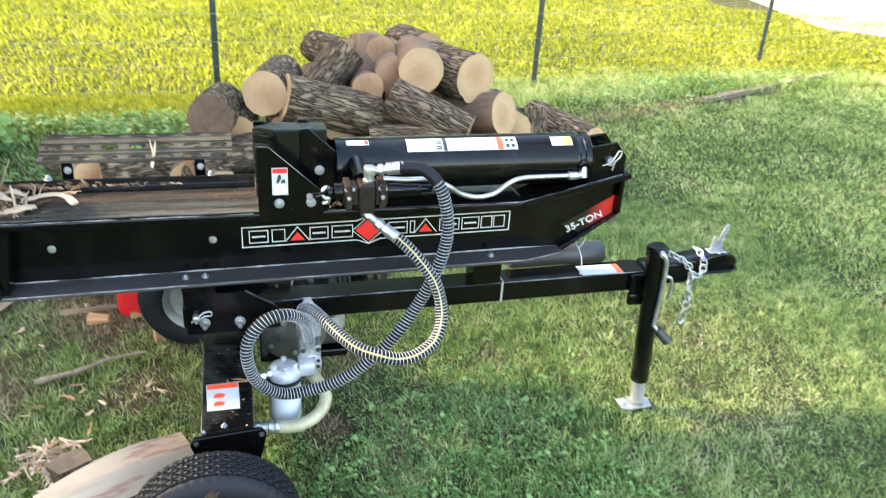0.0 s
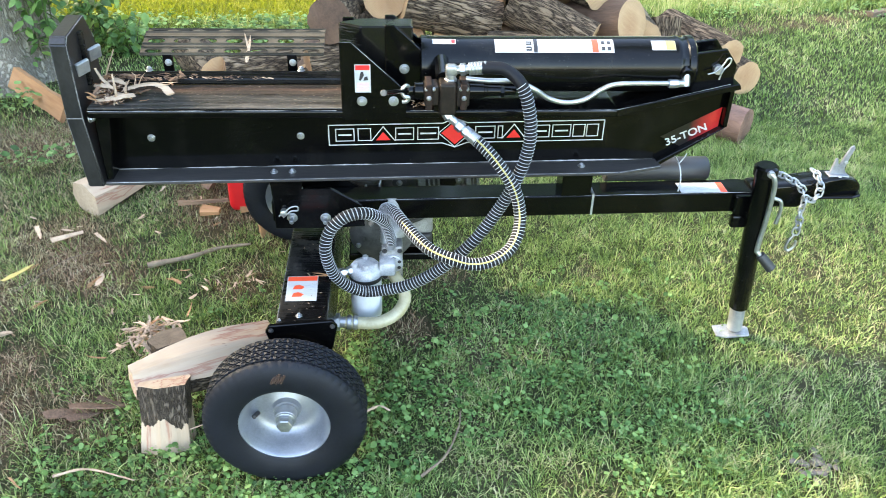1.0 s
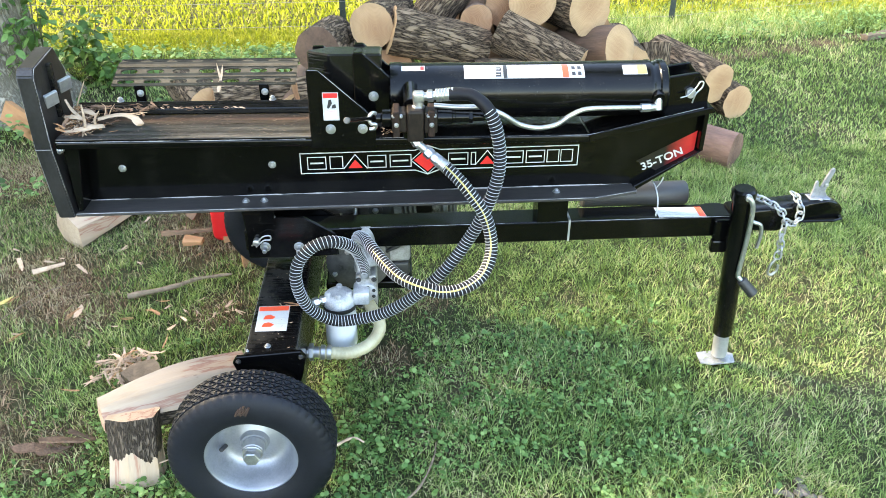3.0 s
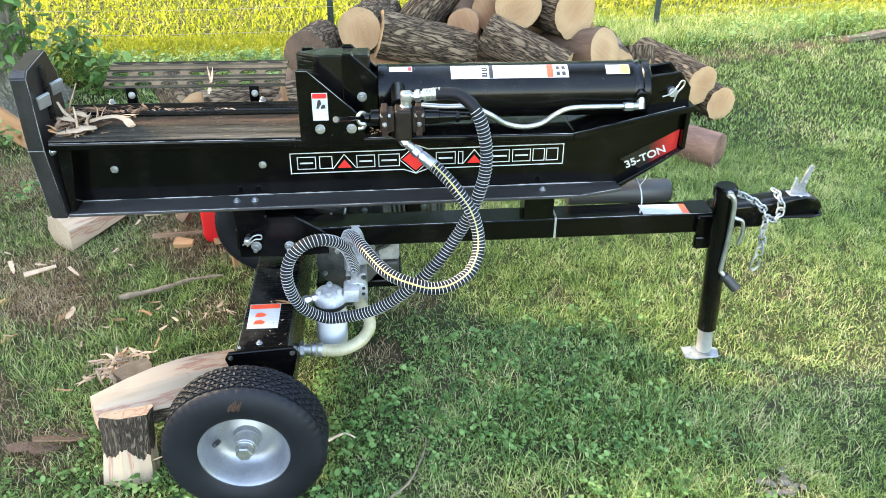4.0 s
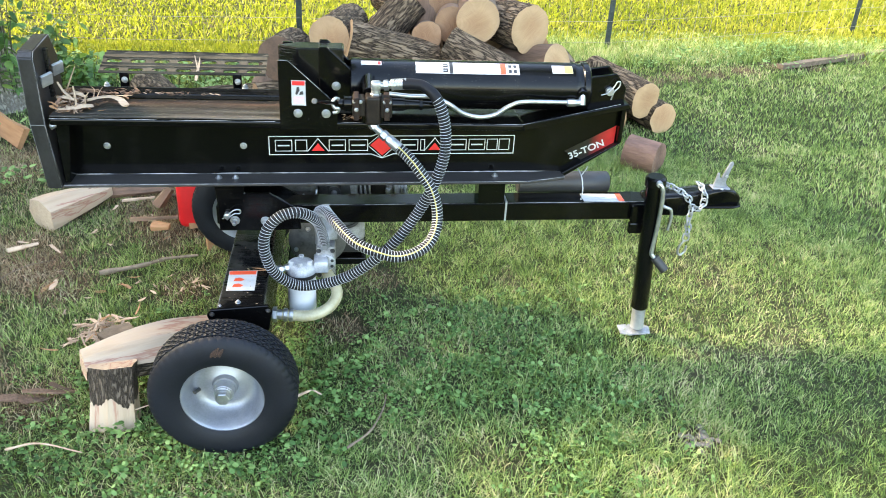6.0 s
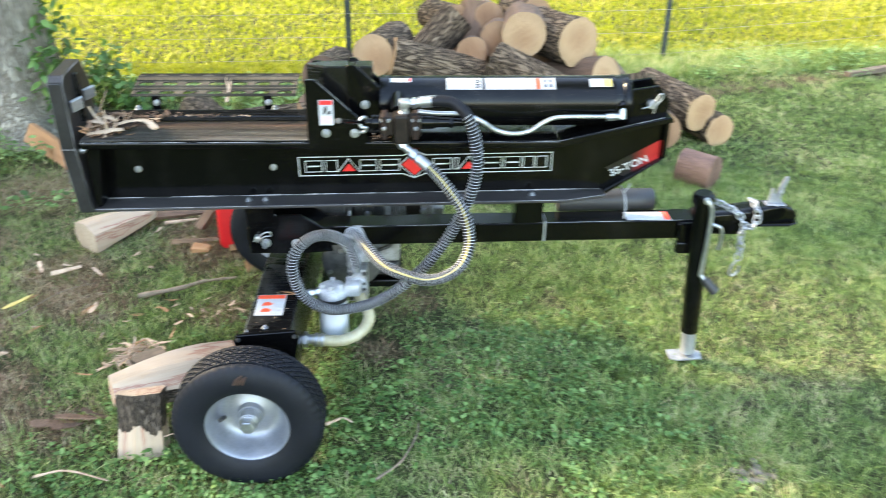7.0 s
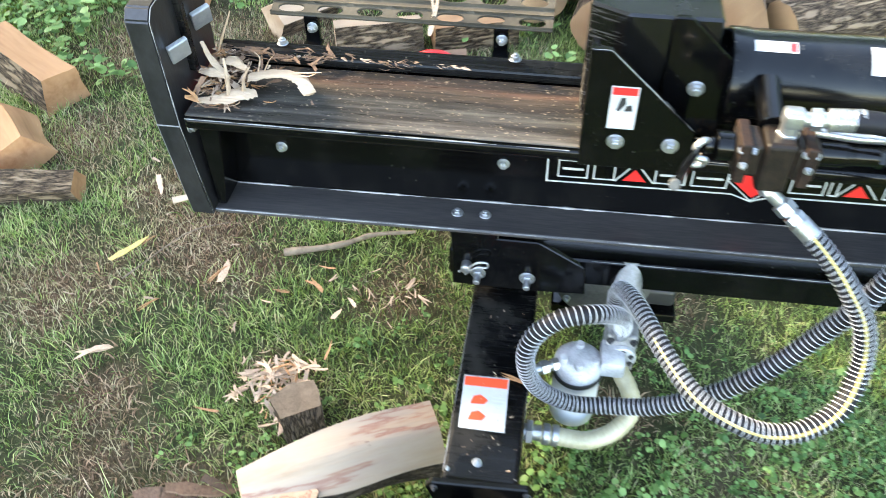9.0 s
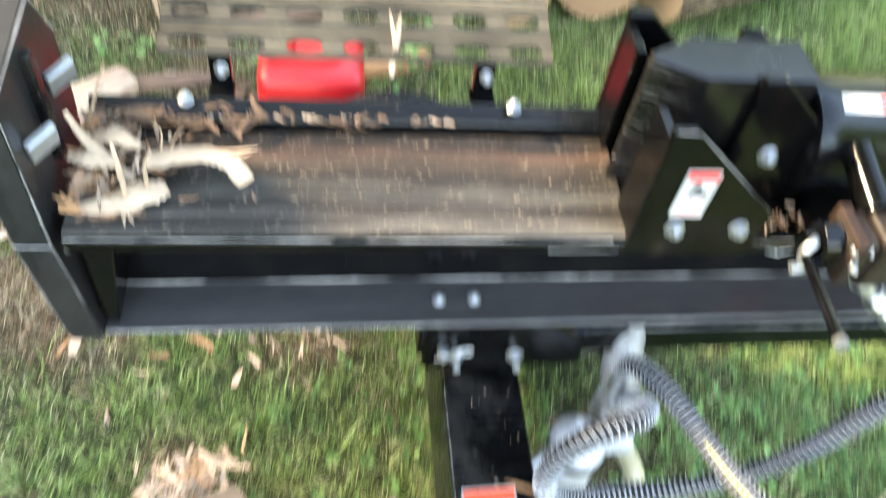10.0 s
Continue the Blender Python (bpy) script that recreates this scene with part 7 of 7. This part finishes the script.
for i in range(1650):
    while True:
        q = Vector((rt.uniform(-1, 1), rt.uniform(-1, 1), rt.uniform(-1, 1)))
        if q.length < 1:
            break
    c = CC + Vector((q.x * CR.x, q.y * CR.y, q.z * CR.z))
    g = c - s2 * c.z                                  # where its shade falls
    # Clusters are dropped to fit the shade: sun past the fence, right, by the jack.
    if g.y > 3.02 + 0.14 * max(0.0, g.x) + 0.25 * noise.noise((g.x * 1.5, 0, 0)):
        continue
    open_side = min(1.0, max(0.0, (g.x - 0.22) / 0.5)) * min(1.0, max(0.0, (1.3 - g.y) / 1.0))
    if rt.random() < 0.02 + 0.62 * open_side + 0.16 * min(1.0, max(0.0, (g.x - 1.3) / 0.6)) * (open_side > 0.3) + 0.16 * min(1.0, max(0.0, (g.x - 0.55) / 0.3)) * min(1.0, max(0.0, (0.0 - g.y) / 0.3)) or math.hypot((g.x - 2.2) / 0.75, (g.y - 0.10) / 0.27) < 1:
        continue
    for n in range(60):
        o = c + Vector((rt.gauss(0, 0.24), rt.gauss(0, 0.24), rt.gauss(0, 0.16)))
        u = Vector((rt.uniform(-1, 1), rt.uniform(-1, 1), rt.uniform(-0.6, 0.4))).normalized()
        w = u.cross(Vector((rt.uniform(-0.4, 0.4), rt.uniform(-0.4, 0.4), 1))).normalized()
        L = rt.uniform(0.08, 0.14)
        b = len(V)
        V += [o, o + u * L * 0.5 + w * L * 0.33, o + u * L, o + u * L * 0.5 - w * L * 0.33]
        F.append((b, b + 1, b + 2, b + 3))
for i in range(120):                                  # low bough, unseen, added to hold sky light off the left lawn
    a, d = rt.uniform(0, 6.283), math.sqrt(rt.random())
    c = Vector((-0.35 + 1.5 * d * math.cos(a), 0.15 + 1.25 * d * math.sin(a), rt.uniform(3.3, 4.0)))
    for n in range(45):
        o = c + Vector((rt.gauss(0, 0.22), rt.gauss(0, 0.22), rt.gauss(0, 0.12)))
        u = Vector((rt.uniform(-1, 1), rt.uniform(-1, 1), rt.uniform(-0.6, 0.4))).normalized()
        w = u.cross(Vector((rt.uniform(-0.4, 0.4), rt.uniform(-0.4, 0.4), 1))).normalized()
        L = rt.uniform(0.08, 0.14)
        b = len(V)
        V += [o, o + u * L * 0.5 + w * L * 0.33, o + u * L, o + u * L * 0.5 - w * L * 0.33]
        F.append((b, b + 1, b + 2, b + 3))
# limb that carries the added bough
part("limb", sweep(smooth_path([(TX - 0.07, TY + 0.10, 3.6), (-1.0, 1.4, 3.95), (-0.3, 0.1, 3.7)], 6), lambda u: 0.07 * (1 - 0.8 * u), 8), M_trunk, tree, smooth=60)
me = bpy.data.meshes.new("crown")
me.from_pydata(V, [], F)
me.materials.append(M_weed)
crown = new("crown", me)
crown.parent = tree
crown.matrix_parent_inverse = world_of(tree).inverted()

# leafy shoots at the foot of the tree
M_shoot = leaf_material("shoot_leaves", [(0.0, (0.018, 0.052, 0.016)), (0.5, (0.075, 0.165, 0.044)), (1.0, (0.22, 0.35, 0.10))], 2.4, 0.30, 0.45)
M_stem = plain("green_stem", (0.060, 0.062, 0.030), 0.7)


def shrub(cx, cy, height, spread, n, label):
    s = thing("shrub", label, "shrub", pose(cx, cy, 0))
    V, F = [], []
    for i in range(8):
        a = rt.uniform(0, 6.283)
        p = Vector((cx + math.cos(a) * 0.03, cy + math.sin(a) * 0.03, 0))
        q = Vector((cx + math.cos(a) * spread * rt.uniform(0.4, 1), cy + math.sin(a) * spread * rt.uniform(0.4, 1), height * rt.uniform(0.6, 1)))
        mid = p.lerp(q, 0.5) + Vector((0, 0, height * 0.12))
        path = smooth_path([p, mid, q], 5)
        part("stem", sweep(path, lambda u: 0.0038 * (1 - 0.7 * u), 5), M_stem, s, smooth=60)
        for j in range(n):
            o = path[rt.randrange(1, len(path))] + Vector((rt.gauss(0, 0.055), rt.gauss(0, 0.055), rt.gauss(-0.015, 0.04)))
            u = Vector((rt.uniform(-1, 1), rt.uniform(-1, 1), rt.uniform(-0.7, 0.3))).normalized()
            w = u.cross(Vector((rt.uniform(-0.5, 0.5), rt.uniform(-0.5, 0.5), 1))).normalized()
            L = rt.uniform(0.034, 0.074)
            b = len(V)
            V += [o + u * L * f + w * L * g + Vector((0, 0, -0.2 * L * f * f)) for f, g in ((0, 0), (0.25, 0.3), (0.6, 0.3), (1, 0), (0.6, -0.3), (0.25, -0.3))]
            F.append(tuple(range(b, b + 6)))
    me = bpy.data.meshes.new("leaves")
    me.from_pydata(V, [], F)
    me.materials.append(M_shoot)
    lv = new("leaves", me)
    lv.parent = s
    lv.matrix_parent_inverse = world_of(s).inverted()


shrub(-1.13, 2.20, 0.80, 0.13, 34, "tall leafy green shoots against the tree trunk")
shrub(-1.04, 2.66, 0.44, 0.13, 30, "leafy green shoots growing beside the tree trunk")
shrub(-0.80, 2.56, 0.20, 0.26, 34, "low leafy green bush by the fence")

# ---- fence ----
fence = thing("wire_fence", "welded wire fence on dark green steel posts", "fence", pose(0.36, 3.55, 0))
M_post = surf("green_post_paint", (0.012, 0.020, 0.018), (0.035, 0.048, 0.042), 14, 150, (0.45, 0.7), 0.2, 0.2, 0.0006)
M_wire = surf("fence_wire", (0.16, 0.15, 0.13), (0.30, 0.29, 0.27), 20, 200, (0.4, 0.6), 0.6, 0.1, 0.0004)
FP = [(-4.3, 3.45), (-1.95, 3.50), (0.36, 3.55), (2.67, 3.72), (5.13, 4.50), (7.5, 5.3)]
for fx, fy in FP:
    bm = prism([(fx - 0.020, fy - 0.004), (fx + 0.020, fy - 0.004), (fx + 0.020, fy), (fx + 0.003, fy), (fx + 0.003, fy + 0.028), (fx - 0.003, fy + 0.028), (fx - 0.003, fy), (fx - 0.020, fy)], "z", -0.05, 1.45, 0)
    for i in range(20):
        box(fx - 0.006, fx + 0.006, fy - 0.010, fy - 0.003, 0.15 + 0.065 * i, 0.165 + 0.065 * i, 0, bm)
    part("post", bm, M_post, fence)
for (ax_, ay), (bx, by) in zip(FP, FP[1:]):
    a, b = Vector((ax_, ay - 0.012, 0)), Vector((bx, by - 0.012, 0))
    k = bmesh.new()
    for z in (0.06, 0.22, 0.38, 0.56, 0.76, 0.98, 1.22):
        sweep([a + Vector((0, 0, z)), a.lerp(b, 0.5) + Vector((0, 0, z - 0.012)), b + Vector((0, 0, z))], 0.0016, 4, k)
    n = int((b - a).length / 0.155)
    for i in range(1, n):
        p = a.lerp(b, i / n)
        sweep([p + Vector((0, 0, 0.02)), p + Vector((0.004, 0, 1.24))], 0.0013, 4, k)
    part("wire_panel", k, M_wire, fence)

# ---- path behind the fence ----
M_path = surf("pale_gravel", (0.15, 0.125, 0.10), (0.26, 0.23, 0.195), 3, 60, (0.85, 0.95), 0, 0.5, 0.01)
k = prism([(6.9, 5.9), (8.1, 4.9), (14, 4.2), (14, 8.5), (8.3, 9.0), (7.2, 8.2)], "z", 0.008, 0.030, 0)
tagged(part("path", k, M_path, None), "pale gravel path across the meadow", "path", kind="structure")

# ---- unseen woods added round the meadow, to darken reflections ----
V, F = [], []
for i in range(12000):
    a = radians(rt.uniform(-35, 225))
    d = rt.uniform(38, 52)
    # tallest behind the splitter, so its black paint mirrors leaves and not sky
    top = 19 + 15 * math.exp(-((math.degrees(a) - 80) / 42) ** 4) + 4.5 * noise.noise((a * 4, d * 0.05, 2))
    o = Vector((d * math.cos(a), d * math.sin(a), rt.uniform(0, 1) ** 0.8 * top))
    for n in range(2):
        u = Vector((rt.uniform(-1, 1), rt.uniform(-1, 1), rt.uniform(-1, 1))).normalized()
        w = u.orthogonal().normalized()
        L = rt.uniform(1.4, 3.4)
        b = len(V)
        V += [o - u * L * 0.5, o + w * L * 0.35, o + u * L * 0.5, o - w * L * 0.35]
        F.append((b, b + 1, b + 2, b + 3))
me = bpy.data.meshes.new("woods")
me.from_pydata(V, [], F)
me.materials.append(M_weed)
tagged(new("woods", me), "unseen dark green woods added beyond the meadow to darken reflections", "woods", kind="stuff")

# ---- clods in the lawn ----
M_clod = surf("grey_clod", (0.060, 0.048, 0.040), (0.19, 0.155, 0.13), 60, 200, (0.8, 0.95), 0, 0.6, 0.002)
for cx, cy, n, r0 in ((1.706, -0.618, 22, 0.017),):
    for i in range(n):
        k = bmesh.new()
        bmesh.ops.create_icosphere(k, subdivisions=2, radius=r0 * rt.uniform(0.4, 0.85))
        px, py = cx + rt.gauss(0, 0.036), cy + rt.gauss(0, 0.026)
        for v in k.verts:
            v.co *= 1 + 0.35 * noise.noise(v.co * 45 + Vector((i * 3.0, cx, 0)))
            v.co.z *= 0.45
        k.transform(Matrix.Translation((px, py, ground_z(px, py) + 0.006)))
        tagged(part("clod", k, M_clod, None, smooth=50), "grey clod of dry soil lying in the lawn", "clod", "clods")
